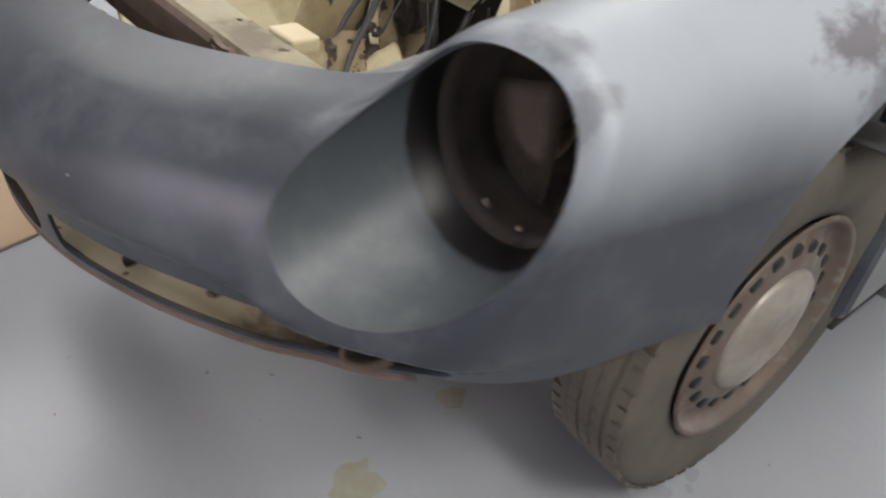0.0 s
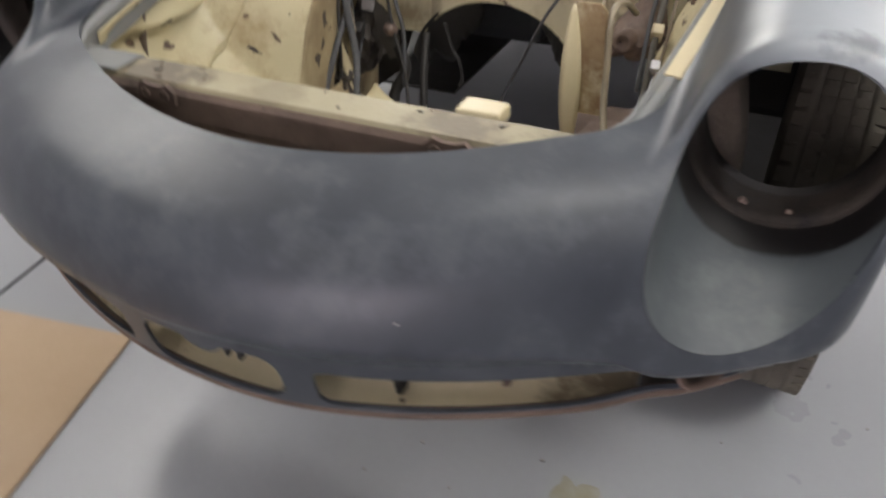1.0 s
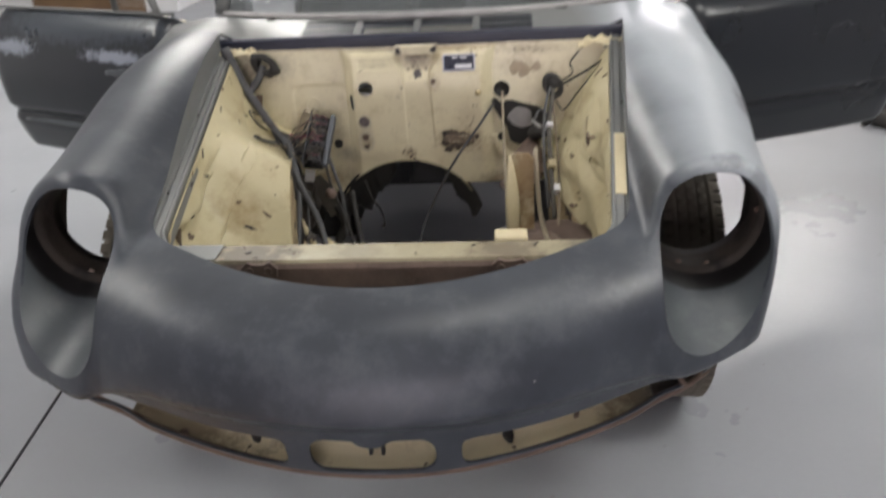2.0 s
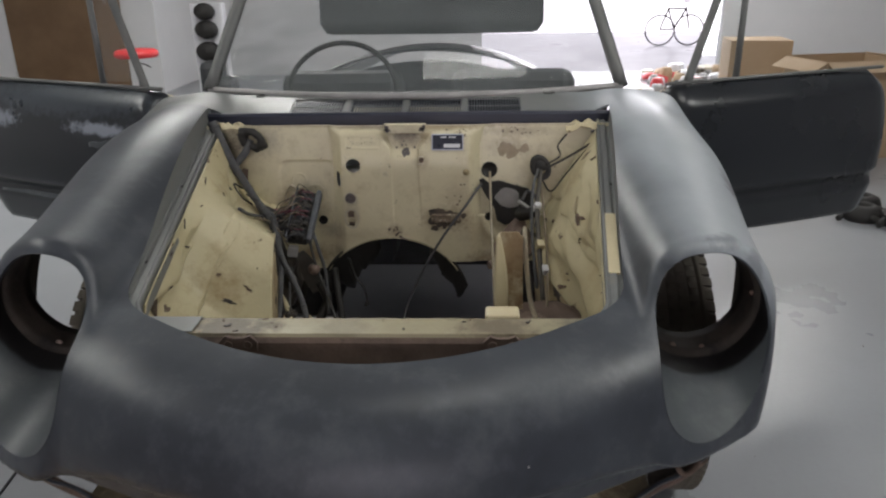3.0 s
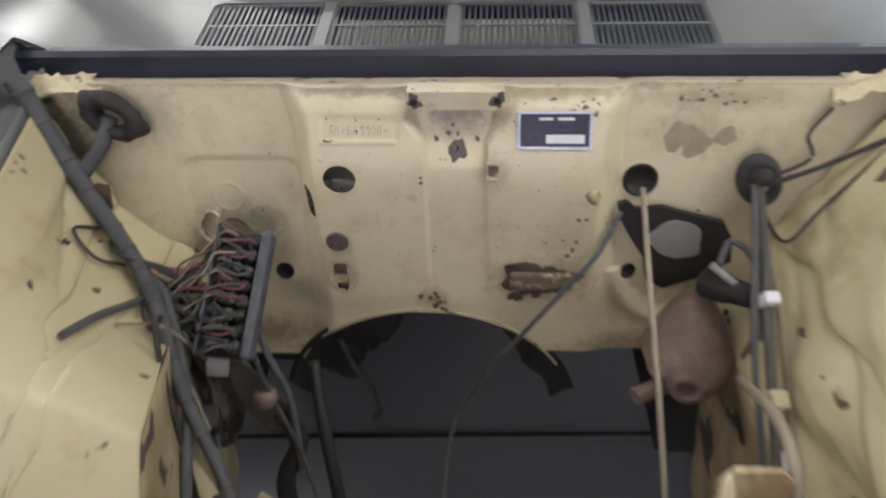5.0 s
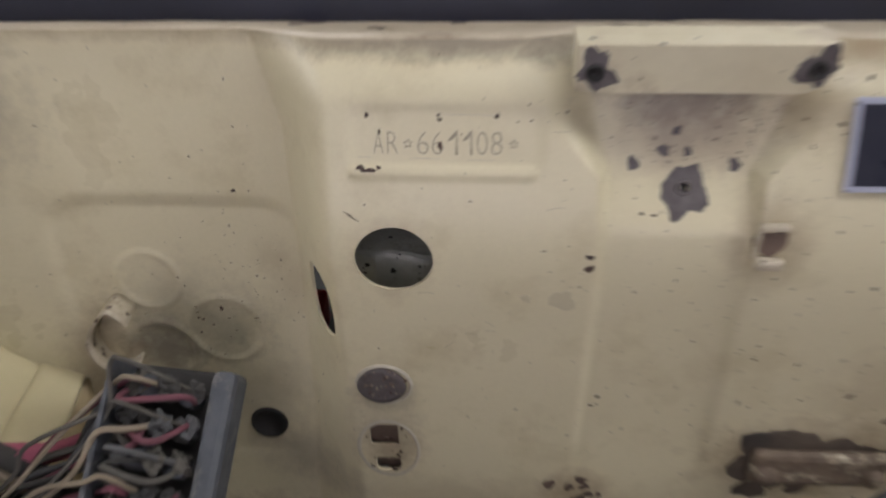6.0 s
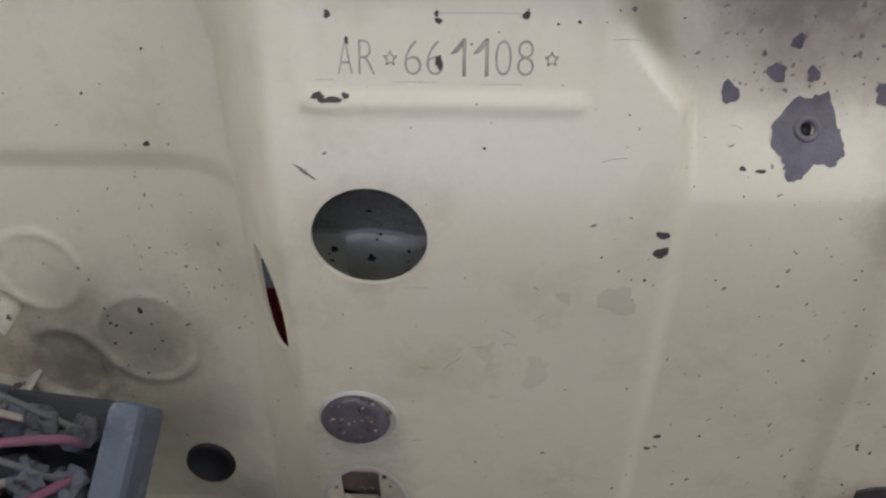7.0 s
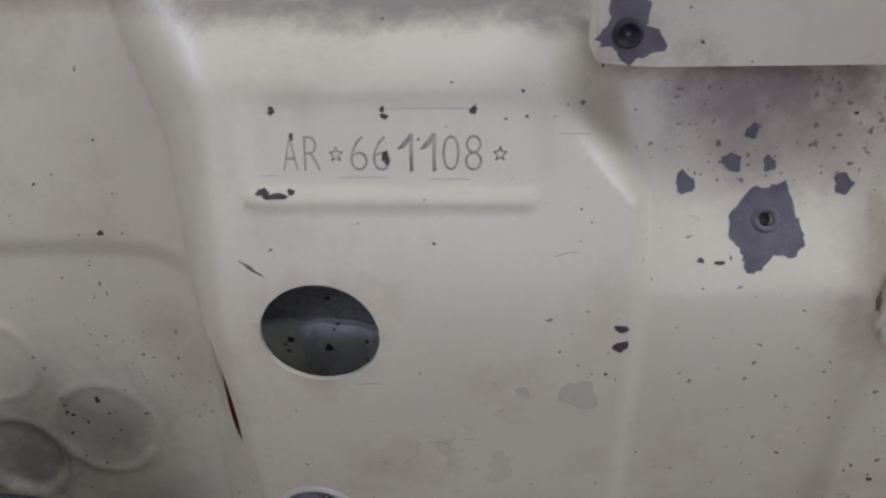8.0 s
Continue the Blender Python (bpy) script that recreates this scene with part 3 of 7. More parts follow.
def level_set(f, lo, hi, step):
    """Surface nets: the mesh on which f is nought, with its vertices drawn onto it."""
    axes = [np.arange(a, b + step, step) for a, b in zip(lo, hi)]
    X, Y, Z = np.meshgrid(*axes, indexing="ij")
    F = f(X, Y, Z)
    S = F < 0
    n = np.array(F.shape) - 1
    acc, cnt = np.zeros((*n, 3)), np.zeros(n)
    corners = [(i, j, k) for i in (0, 1) for j in (0, 1) for k in (0, 1)]

    def sl(A, c):
        return A[c[0]:c[0] + n[0], c[1]:c[1] + n[1], c[2]:c[2] + n[2]]
    for a in corners:
        for d in range(3):
            if a[d] == 0:
                b = tuple(a[q] + (q == d) for q in range(3))
                fa, fb = sl(F, a), sl(F, b)
                cross = sl(S, a) != sl(S, b)
                t = np.where(cross, fa / np.where(cross, fa - fb, 1), 0)
                for q in range(3):
                    acc[..., q] += cross * (a[q] + (t if q == d else 0))
                cnt += cross
    cell = cnt > 0
    index = -np.ones(n, int)
    index[cell] = np.arange(cell.sum())
    base = np.argwhere(cell)
    verts = np.array(lo) + (base + acc[cell] / cnt[cell][:, None]) * step
    faces = []
    for d in range(3):
        e1, e2 = [(1, 2), (2, 0), (0, 1)][d]
        lo_s, hi_s = [slice(None)] * 3, [slice(None)] * 3
        lo_s[d], hi_s[d] = slice(0, -1), slice(1, None)
        c = S[tuple(lo_s)] != S[tuple(hi_s)]
        p = np.argwhere(c)
        ok = (p[:, e1] > 0) & (p[:, e2] > 0) & (p[:, e1] < n[e1]) & (p[:, e2] < n[e2])
        p = p[ok]
        flip = S[tuple(p.T)]
        def idx(o1, o2):
            q = p.copy()
            q[:, e1] -= o1
            q[:, e2] -= o2
            return index[tuple(q.T)]
        quad = np.stack([idx(1, 1), idx(0, 1), idx(0, 0), idx(1, 0)], 1)
        quad[~flip] = quad[~flip][:, ::-1]
        faces.append(quad)
    faces = np.vstack(faces)
    for _ in range(4):
        g = grad(f, verts)
        verts = verts - g * (f(*verts.T) / np.maximum((g * g).sum(1), 1e-6))[:, None] * 0.8
    return verts, faces


def grad(f, v, h=1e-4):
    e = np.eye(3) * h
    return np.stack([(f(*(v + e[i]).T) - f(*(v - e[i]).T)) / (2 * h) for i in range(3)], 1)


def clip(verts, faces, g):
    """Cut away what lies where g is below nought, with a clean edge along g = 0."""
    val = g(*np.asarray(verts).T)
    verts, out, made = [np.asarray(v) for v in verts], [], {}

    def cut(a, b):
        key = (min(a, b), max(a, b))
        if key not in made:
            t = val[a] / (val[a] - val[b])
            p, q = 0.0, 1.0
            A, B = verts[a], verts[b]
            for _ in range(12):
                t = 0.5 * (p + q)
                w = g(*(A + (B - A) * t)[:, None])[0]
                if (w >= 0) == (val[a] >= 0):
                    p = t
                else:
                    q = t
            made[key] = len(verts)
            verts.append(A + (B - A) * t)
        return made[key]
    for f in faces:
        s = [val[i] >= 0 for i in f]
        if all(s):
            out.append(tuple(f))
        elif any(s):
            poly = []
            for i, a in enumerate(f):
                b = f[(i + 1) % len(f)]
                if val[a] >= 0:
                    poly.append(a)
                if (val[a] >= 0) != (val[b] >= 0):
                    poly.append(cut(a, b))
            if len(poly) > 2:
                out.append(tuple(poly))
    used = sorted({i for f in out for i in f})
    new_id = {o: k for k, o in enumerate(used)}
    return np.array([verts[i] for i in used]), [tuple(new_id[i] for i in f) for f in out]


def shell(name, verts, faces, normals, thick):
    """Give a skin thickness: outer side, inner side and the rim along its open edges, shaded by the true normals."""
    n = len(verts)
    inner = verts - normals * thick
    count = {}
    for f in faces:
        for a, b in zip(f, f[1:] + f[:1]):
            count[(a, b)] = count.get((a, b), 0) + 1
    rim = [(a, b) for (a, b) in count if (b, a) not in count]
    V = list(verts) + list(inner)
    F = list(faces) + [tuple(n + i for i in f[::-1]) for f in faces] + [(b, a, n + a, n + b) for a, b in rim]
    NN = [normals[i] for f in faces for i in f] + [-normals[i] for f in faces for i in f[::-1]]
    for a, b in rim:
        e = np.cross(verts[b] - verts[a], normals[a])
        NN += [e / (np.linalg.norm(e) + 1e-12)] * 4
    me = mesh_of(name, V, F)
    me.normals_split_custom_set([tuple(q) for q in NN])
    return me


# ---- shape of the car ----
# x = 0 is the car's middle, the nose points towards -y, the floor is z = 0.


def deck(y):
    return 0.700 + 0.20 * (y - 0.43)


def plan(x):
    """Nose line from above; the repaired wing stands a little further forward."""
    return 0.22 + np.where(x < 0, 0.57, 0.70) * x * x


def body_f(x, y, z):
    """The outer skin of the car's front: below nought inside."""
    ax = np.abs(x)
    n1 = (z - deck(y) + 0.008 * sstep(0.3, 0.5, ax)) * 0.98
    slope = np.sqrt(1 + (1.4 * ax) ** 2)
    n2 = (plan(x) - y) / slope
    zu = z + (0.03 + 0.02 * (x < 0)) * sstep(0.35, 0.55, ax)
    under = 0.043 * sstep(0.562, 0.522, zu) + (0.20 + 0.40 * sstep(0.4, 0.6, ax)) * np.maximum(0.52 - zu, 0)
    n3 = (under - (y - plan(x)) / slope) * 0.75
    half = 0.606 + 0.040 * (x < 0) * (1 - sstep(0.5, 0.9, y)) + 0.165 * sstep(0.35, 1.25, y)
    n4 = ax - half
    a = smax(smax(n1, n2, 0.17), smax(n3, n4, 0.06), 0.09)
    xc = 0.570 + 0.02 * sstep(0.55, 1.2, y) + 0.016 * (x < 0) * (1 - sstep(0.55, 1.0, y)) * sstep(0.72, 0.60, z)
    zc = 0.700 + 0.05 * sstep(0.6, 1.4, y)
    r = 0.120 + 0.060 * sstep(0.5, 1.25, y)
    dx = ax - xc
    dx = np.where(dx < 0, dx * (1 + 0.04 * (1 - sstep(0.55, 0.9, y))), dx)
    d = np.sqrt(dx ** 2 + (np.maximum(z - zc, 0) + 0.3 * np.minimum(z - zc, 0)) ** 2) - r
    # the face swept back round the lamp opening
    face = 0.440 + 0.60 * (z - 0.54) + 0.50 * (ax - 0.56) + 40 * smax(z - 0.675, 0 * z, 0.05) * np.maximum(0.60 - ax, 0) ** 2
    face = face - 0.035 * (x < 0) * sstep(0.68, 0.56, z)
    b = smax(d, (face - y) * 0.786, 0.014)
    return smax(smin(a, b, 0.025), n3, 0.05)


LAMP_X, LAMP_Y, LAMP_Z, LAMP_R, LAMP_DROP = 0.565, 0.60, 0.697, 0.108, 0.25


def scoop_r(s):
    """The scoop widens forwards."""
    return LAMP_R + np.where(s < 0, 0.08 * np.maximum(s, -0.1), 0.05 * s)


def scoop_g(x, y, z):
    s = LAMP_Y - y
    d = np.sqrt((np.abs(x) - LAMP_X - 0.085 * np.maximum(s, 0)) ** 2 + (z - (LAMP_Z - LAMP_DROP * s)) ** 2) - scoop_r(s)
    return np.maximum(d, (y - 0.70))


def hood_half(y):
    return 0.4465 + 0.124 * (y - 0.727)


def hood_front(x):
    return 0.425 + 0.9 * x * x


def hood_g(x, y, z):
    """Opening for the missing bonnet, seen from above, with rounded front corners."""
    side = np.abs(x) - hood_half(y)
    d = smax(smax(side, hood_front(x) - y, 0.05), y - 1.405, 0.004)
    return np.maximum(d, 0.60 - z)


def rbox(x, z, cx, cz, hx, hz, r):
    qx, qz = np.abs(x - cx) - hx + r, np.abs(z - cz) - hz + r
    return np.sqrt(np.maximum(qx, 0) ** 2 + np.maximum(qz, 0) ** 2) + np.minimum(np.maximum(qx, qz), 0) - r


def lip_z(x, y):
    """Height of the lower edge of the skin."""
    ax = np.abs(x)
    return 0.430 - 0.006 * (1 - sstep(0.05, 0.30, ax)) + 0.030 * sstep(0.45, 0.64, ax)


def grille_g(x, y, z):
    ax = np.abs(x)
    mid = rbox(x, z, 0, 0.470, 0.100, 0.037, 0.028)
    badge = np.sqrt(x ** 2 + (z - 0.524) ** 2) - 0.034
    mid = np.maximum(mid, -badge)
    lift = 0.020 * sstep(0.45, 0.62, ax)
    side = rbox(ax, z - lift, 0.378, 0.467, 0.238, 0.030 - 0.009 * sstep(0.38, 0.60, ax), 0.016)
    return np.maximum(np.minimum(mid, side), np.maximum(z - 0.56, y - 0.75))


WHEEL_Y, WHEEL_X, WHEEL_R = 1.14, 0.645, 0.322


def arch_g(x, y, z):
    d = np.sqrt((y - 1.20) ** 2 + (z - 0.52) ** 2) - 0.295
    return np.maximum(d, 0.45 - np.abs(x))


def vent_g(x, y, z):
    """Openings of the air vents in the cowl."""
    d = np.full_like(x, 9.0)
    for c in VENT_X:
        d = np.minimum(d, np.maximum(np.abs(x - c) - 0.0735, np.abs(y - 1.478) - 0.052))
    return np.maximum(d, 0.8 - z)


VENT_X = (-0.249, -0.088, 0.073, 0.234)
car = tagged(new("car"), "stripped old sports car front in grey primer, bonnet and engine removed", "car")

sv, sf = level_set(body_f, (-0.86, 0.14, 0.28), (0.86, 1.66, 1.02), 0.0135)
sf = [tuple(int(i) for i in f) for f in sf]
sv, sf = clip(sv, sf, lambda x, y, z: z - lip_z(x, y))
sv, sf = clip(sv, sf, lambda x, y, z: 1.59 - y)
sv, sf = clip(sv, sf, vent_g)
sv, sf = clip(sv, sf, hood_g)
sv, sf = clip(sv, sf, scoop_g)
sv, sf = clip(sv, sf, grille_g)
sv, sf = clip(sv, sf, arch_g)
# the far wing is cut away further in front of its wheel
sv, sf = clip(sv, sf, lambda x, y, z: np.where(x < -0.55, np.sqrt(((y - 0.95) / 0.17) ** 2 + ((z - 0.55) / 0.20) ** 2) - 1, 1.0))
# each separate sheet of the skin is a part of its own
owner = list(range(len(sv)))


def root(i):
    while owner[i] != i:
        owner[i] = owner[owner[i]]
        i = owner[i]
    return i


for f in sf:
    r0 = root(f[0])
    for i in f[1:]:
        owner[root(i)] = r0
sheets = {}
for f in sf:
    sheets.setdefault(root(f[0]), []).append(f)
for piece in sorted(sheets.values(), key=len, reverse=True):
    if len(piece) < 30:
        continue
    used = sorted({i for f in piece for i in f})
    ids = {i: k for k, i in enumerate(used)}
    pv = sv[used]
    pf = [tuple(ids[i] for i in f) for f in piece]
    pn = grad(body_f, pv)
    pn /= np.linalg.norm(pn, axis=1, keepdims=True)
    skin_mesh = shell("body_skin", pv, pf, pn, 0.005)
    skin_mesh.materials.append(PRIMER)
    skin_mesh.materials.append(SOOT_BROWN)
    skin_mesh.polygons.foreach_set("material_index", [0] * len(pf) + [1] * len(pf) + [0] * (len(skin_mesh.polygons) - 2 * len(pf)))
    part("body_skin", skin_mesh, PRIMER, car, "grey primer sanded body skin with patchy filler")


# scoops and headlamp buckets
def scoop_point(side, a, s):
    r = float(scoop_r(s))
    return np.array([side * (LAMP_X + 0.085 * max(s, 0.0) + r * math.cos(a)), LAMP_Y - s, LAMP_Z - LAMP_DROP * s + r * math.sin(a)])


def scoop_reach(a, side):
    """How far forward along the scoop the skin is met."""
    s = -0.06
    while s < 0.34 and body_f(*scoop_point(side, a, s + 0.004)[:, None])[0] < 0:
        s += 0.004
    lo, hi = s, s + 0.004
    for _ in range(14):
        m = 0.5 * (lo + hi)
        if body_f(*scoop_point(side, a, m)[:, None])[0] < 0:
            lo = m
        else:
            hi = m
    return lo


for side in (1, -1):
    angles = [2 * math.pi * k / 96 for k in range(97)]
    reach = [scoop_reach(a, side) + 0.0015 for a in angles]
    steps = [i / 14 for i in range(15)]
    g = [[scoop_point(side, angles[k], -0.036 + (max(reach[k], -0.03) + 0.036) * s) for s in steps] for k in range(97)]
    verts = [p for row in g for p in row]
    faces = [(k * 15 + i, (k + 1) * 15 + i, (k + 1) * 15 + i + 1, k * 15 + i + 1) for k in range(96) for i in range(14)]
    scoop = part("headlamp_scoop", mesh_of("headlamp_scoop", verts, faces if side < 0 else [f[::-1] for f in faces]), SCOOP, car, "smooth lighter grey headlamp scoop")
    bm = bmesh.new()
    m = Matrix.Translation((side * LAMP_X, LAMP_Y + 0.036, LAMP_Z + 0.009)) @ Euler((radians(-90), 0, 0)).to_matrix().to_4x4()
    lathe(bm, [(0.1068, -0.004), (0.1050, -0.002), (0.1035, 0.004), (0.101, 0.007), (0.099, 0.02), (0.0995, 0.024), (0.101, 0.027), (0.0985, 0.050), (0.096, 0.066), (0.094, 0.068), (0.0965, 0.048), (0.098, 0.018), (0.1, 0.004), (0.1045, 0.001), (0.1068, -0.006)], m, 72)
    bucket = part("headlamp_bucket", bm, BUCKET, car, "empty dirty brown headlamp bucket")
    for a, r in ((-1.9, 0.006), (-1.35, 0.0045), (0.1, 0.004)):
        bm = bmesh.new()
        lathe(bm, [(0.0005, 0.003), (r, 0.002), (r * 1.1, -0.002)], Matrix.Translation((side * LAMP_X + 0.096 * math.cos(a), LAMP_Y + 0.052, LAMP_Z + 0.009 + 0.0985 * math.sin(a))) @ Euler((radians(90), 0, 0)).to_matrix().to_4x4(), 10)
        part("rivet", bm, RIM, bucket)
    def splash(u, v, side=side):
        return (side * (0.415 + 0.085 * v + 0.02 * math.sin(3 * u)), 0.70 + 0.06 * v * v + 0.02 * u, 0.47 + 0.245 * u)
    part("splash_panel", sheet(splash, np.linspace(0, 1, 14), np.linspace(0, 1, 8), 0.003), MUD_PANEL, car, "mud-brown splash panel behind the lamp seat")

# lower lip of the nose
def skin_y(x, z):
    lo, hi = 0.05, 0.95
    for _ in range(30):
        m = 0.5 * (lo + hi)
        lo, hi = (lo, m) if body_f(*np.array([[x], [m], [z]]))[0] < 0 else (m, hi)
    return hi


bm = bmesh.new()
lip = [-0.575 + 0.05 * k for k in range(24)]
tube(bm, [(x, skin_y(x, float(lip_z(x, 0.5))) + 0.006, float(lip_z(x, 0.5)) - 0.002) for x in lip], 0.008, 10, 4)
part("lower_lip", bm, RUST, car, "rusty rolled lower edge of the nose")

# inner front panel seen through the grille openings
rnd = random.Random(11)


def valance(u, v):
    x = 0.47 * u
    z0 = float(lip_z(x, 0.5))
    y0 = skin_y(x, z0) + 0.008
    prof = ((0.0, 0.0), (0.03, 0.001), (0.058, 0.012), (0.078, 0.042), (0.088, 0.10))
    k = v * 4
    i = min(int(k), 3)
    f = k - i
    dy, dz = (prof[i][q] + (prof[i + 1][q] - prof[i][q]) * f for q in (0, 1))
    return (x, y0 + dy, z0 + dz + 0.002 * noise.noise(Vector((x * 30, v * 9, 0))))
part("inner_valance", sheet(valance, np.linspace(-1, 1, 61), np.linspace(0, 1, 17), 0.002), CREAM_FRONT, car, "cream inner front panel with rust specks")
for side in (1, -1):
    def valance_end(u, v, side=side):
        x = 0.472 + 0.17 * u
        z0 = float(lip_z(x, 0.5))
        y0 = skin_y(x, z0) + 0.008
        return (side * x, y0 + 0.09 * v, z0 + 0.10 * v * v + 0.03 * u * v)
    part("valance_end", sheet(valance_end, np.linspace(0, 1, 14), np.linspace(0, 1, 8), 0.002), SOOT_BROWN, car, "mud-brown end of the inner front panel")
    # bumper bracket bolted inside the opening
    bm = bmesh.new()
    tube(bm, [(side * 0.512, 0.494, 0.476), (side * 0.523, 0.484, 0.461), (side * 0.545, 0.500, 0.460), (side * 0.556, 0.520, 0.470), (side * 0.548, 0.536, 0.486)], 0.006, 9, 5, 0.8)
    part("bumper_bracket", bm, RUST, car, "bent rusty bumper bracket")
    bm = bmesh.new()
    blob(bm, Vector((side * 0.213, skin_y(0.213, 0.437) + 0.046, 0.4445)), Vector((0, -0.2, 0.98)), 0.018, rnd, 0.006, 12, 0.25, 0.5, 0.3)
    part("mount_hole", bm, SOOT, car)
    bm = bmesh.new()
    blob(bm, Vector((side * 0.33, skin_y(0.33, 0.437) + 0.046, 0.4445)), Vector((0, -0.2, 0.98)), 0.010, rnd, 0.004, 10, 0.3, 0.5, -0.3)
    part("mount_hole", bm, RUST, car)
bm = bmesh.new()
for x in (-0.010, 0.010):
    box(bm, (x, skin_y(0.0, 0.437) + 0.036, 0.455), (0.006, 0.010, 0.030), 0.001)
box(bm, (0, skin_y(0.0, 0.437) + 0.036, 0.467), (0.018, 0.006, 0.006), 0.001)
part("grille_clip", bm, SOOT, car, "small dark grille clip")
bm = bmesh.new()
prism(bm, [(0.301, 0.524), (0.330, 0.524), (0.322, 0.497), (0.309, 0.497)], "y", skin_y(0.313, 0.50) + 0.006, skin_y(0.313, 0.50) + 0.009)
part("grille_tab", bm, SOOT, car, "dark tab hanging in the side opening")
bm = bmesh.new()
lathe(bm, [(0.0005, -0.020), (0.008, -0.019), (0.010, -0.008), (0.007, -0.006), (0.007, 0.004)], Matrix.Translation((-0.345, skin_y(-0.345, 0.437) + 0.012, 0.437)), 10)
part("bumper_stud", bm, RUST, car, "rusty bumper stud under the nose")

# bonnet channels along both sides
@functools.lru_cache(None)
def skin_z(x, y):
    lo, hi = 0.55, 1.1
    for _ in range(30):
        m = 0.5 * (lo + hi)
        lo, hi = (m, hi) if body_f(*np.array([[x], [y], [m]]))[0] < 0 else (lo, m)
    return hi


for side in (1, -1):
    def channel(u, v, side=side):
        y = 0.545 + 0.868 * u
        pinch = 0.018 * (1 - float(sstep(0.0, 0.06, u)))
        edge = hood_half(y) + 0.004 - pinch
        top = skin_z(edge, y) - 0.001
        low = deck(y) - 0.012
        prof = [(0.0, top), (-0.002, 0.5 * (top + low)), (-0.004, low - 0.003), (-0.010, low - 0.004), (-0.014, low + 0.001), (-0.018, low + 0.0012), (-0.026, low), (-0.030, low + 0.004), (-0.034, low + 0.004), (-0.036, low - 0.04)]
        k = v * 9
        i = min(int(k), 8)
        f = k - i
        dx, z = (prof[i][q] + (prof[i + 1][q] - prof[i][q]) * f for q in (0, 1))
        return (side * (edge + dx), y, z)
    part("bonnet_channel", sheet(channel, np.linspace(0, 1, 70), np.linspace(0, 1, 46)), GUTTER, car, "grey bonnet gutter with bolt holes")
    for y in (0.727, 1.035):
        bm = bmesh.new()
        lathe(bm, [(0.0005, 0.003), (0.006, 0.0022), (0.007, -0.004)], Matrix.Translation((side * (hood_half(y) - 0.010), y, deck(y) - 0.015)), 12)
        part("channel_bolt", bm, SOOT, car)
bm = bmesh.new()
box(bm, (hood_half(0.80) - 0.015, 0.79, deck(0.79) - 0.0115), (0.022, 0.22, 0.004), 0.001, Euler((radians(11.3), 0, radians(-7.1))).to_matrix())
part("cream_strip", bm, CREAM_WORN, car, "strip of old cream paint in the gutter")

# ---- engine bay ----


def fire_y(x, z):
    """Depth of the bulkhead panel: raised middle, rolled top, pressed ribs and rings."""
    ax = np.abs(x)
    yo = 1.352 + 0.10 * (z - 0.78)
    roll = np.where(z < 0.775, 0, np.where(z > 0.825, z - 0.80, (z - 0.775) ** 2 / 0.1))
    yc = 1.302 + 0.36 * roll + 0.06 * np.maximum(0.76 - z, 0)
    yc = yc + 36 * np.maximum(z - 0.856, 0) ** 2
    foot = 0.195 + 0.25 * np.maximum(z - 0.83, 0) + 0.03 * np.maximum(0.74 - z, 0)
    rise = np.clip((ax - 0.163) / (foot - 0.163), 0, 1)
    w = 1 - (0.45 * rise ** 1.7 + 0.55 * rise * rise * (3 - 2 * rise))
    y = yo + (yc - yo) * w
    # pressed plate for the stamp and the long bead under it
    y = y + 0.0014 * (1 - sstep(-0.003, 0.0045, rbox(x, z, -0.1080, 0.8420, 0.0435, 0.0122, 0.007)))
    y = y - 0.0012 * (1 - sstep(0.0, 0.0032, rbox(x, z, -0.110, 0.8275, 0.0415, 0.0007, 0.0006)))
    # shallow channel of the middle panel, which deepens into a V-shaped hollow under the bonnet catch
    half = 0.0345 + 0.72 * np.clip(z - 0.8245, 0, 0.0175) + 0.39 * np.maximum(z - 0.842, 0) + 0.04 * np.maximum(0.77 - z, 0) * (x > 0)
    y = y + (0.0024 + 0.0095 * sstep(0.797, 0.825, z) - 0.003 * sstep(0.835, 0.865, z)) * (1 - sstep(-1, 1, (ax - half) / (0.0036 + 0.30 * np.maximum(z - 0.826, 0)))) * sstep(0.60, 0.66, z)
    # recessed field at the side with pressed rings
    y = y + 0.0022 * (1 - sstep(-0.004, 0.007, rbox(x, z, -0.265, 0.692, 0.073, 0.092, 0.024))) * (1 - w)
    for cx, cz, r in ((-0.288, 0.733, 0.0185), (-0.246, 0.699, 0.0225), (-0.288, 0.682, 0.0215)):
        d = np.abs(np.sqrt((x - cx) ** 2 + (z - cz) ** 2) - r)
        y = y - 0.0008 * (1 - sstep(0.0, 0.0040, d)) + (0.0022 * (1 - sstep(-0.006, -0.001, np.sqrt((x - cx) ** 2 + (z - cz) ** 2) - r)) if cz < 0.69 else 0.0)
    y = y - 0.011 * (1 - sstep(0.0, 0.02, np.abs(np.sqrt((x - 0.275) ** 2 + (z - 0.64) ** 2) - 0.075))) * (z < 0.64) * (x < 0.275) * (1 - w)
    return y


def circle(x, z, cx, cz, rx, rz):
    return (np.sqrt(((x - cx) / rx) ** 2 + ((z - cz) / rz) ** 2) - 1) * min(rx, rz)


def lens(x, z, cx, cz, long, short):
    """Pointed slit between two bowed edges."""
    det = long[0] * short[1] - long[1] * short[0]
    s_ = ((x - cx) * short[1] - (z - cz) * short[0]) / det
    t_ = (long[0] * (z - cz) - long[1] * (x - cx)) / det
    return (np.abs(t_) + s_ * s_ - 1) * 0.006


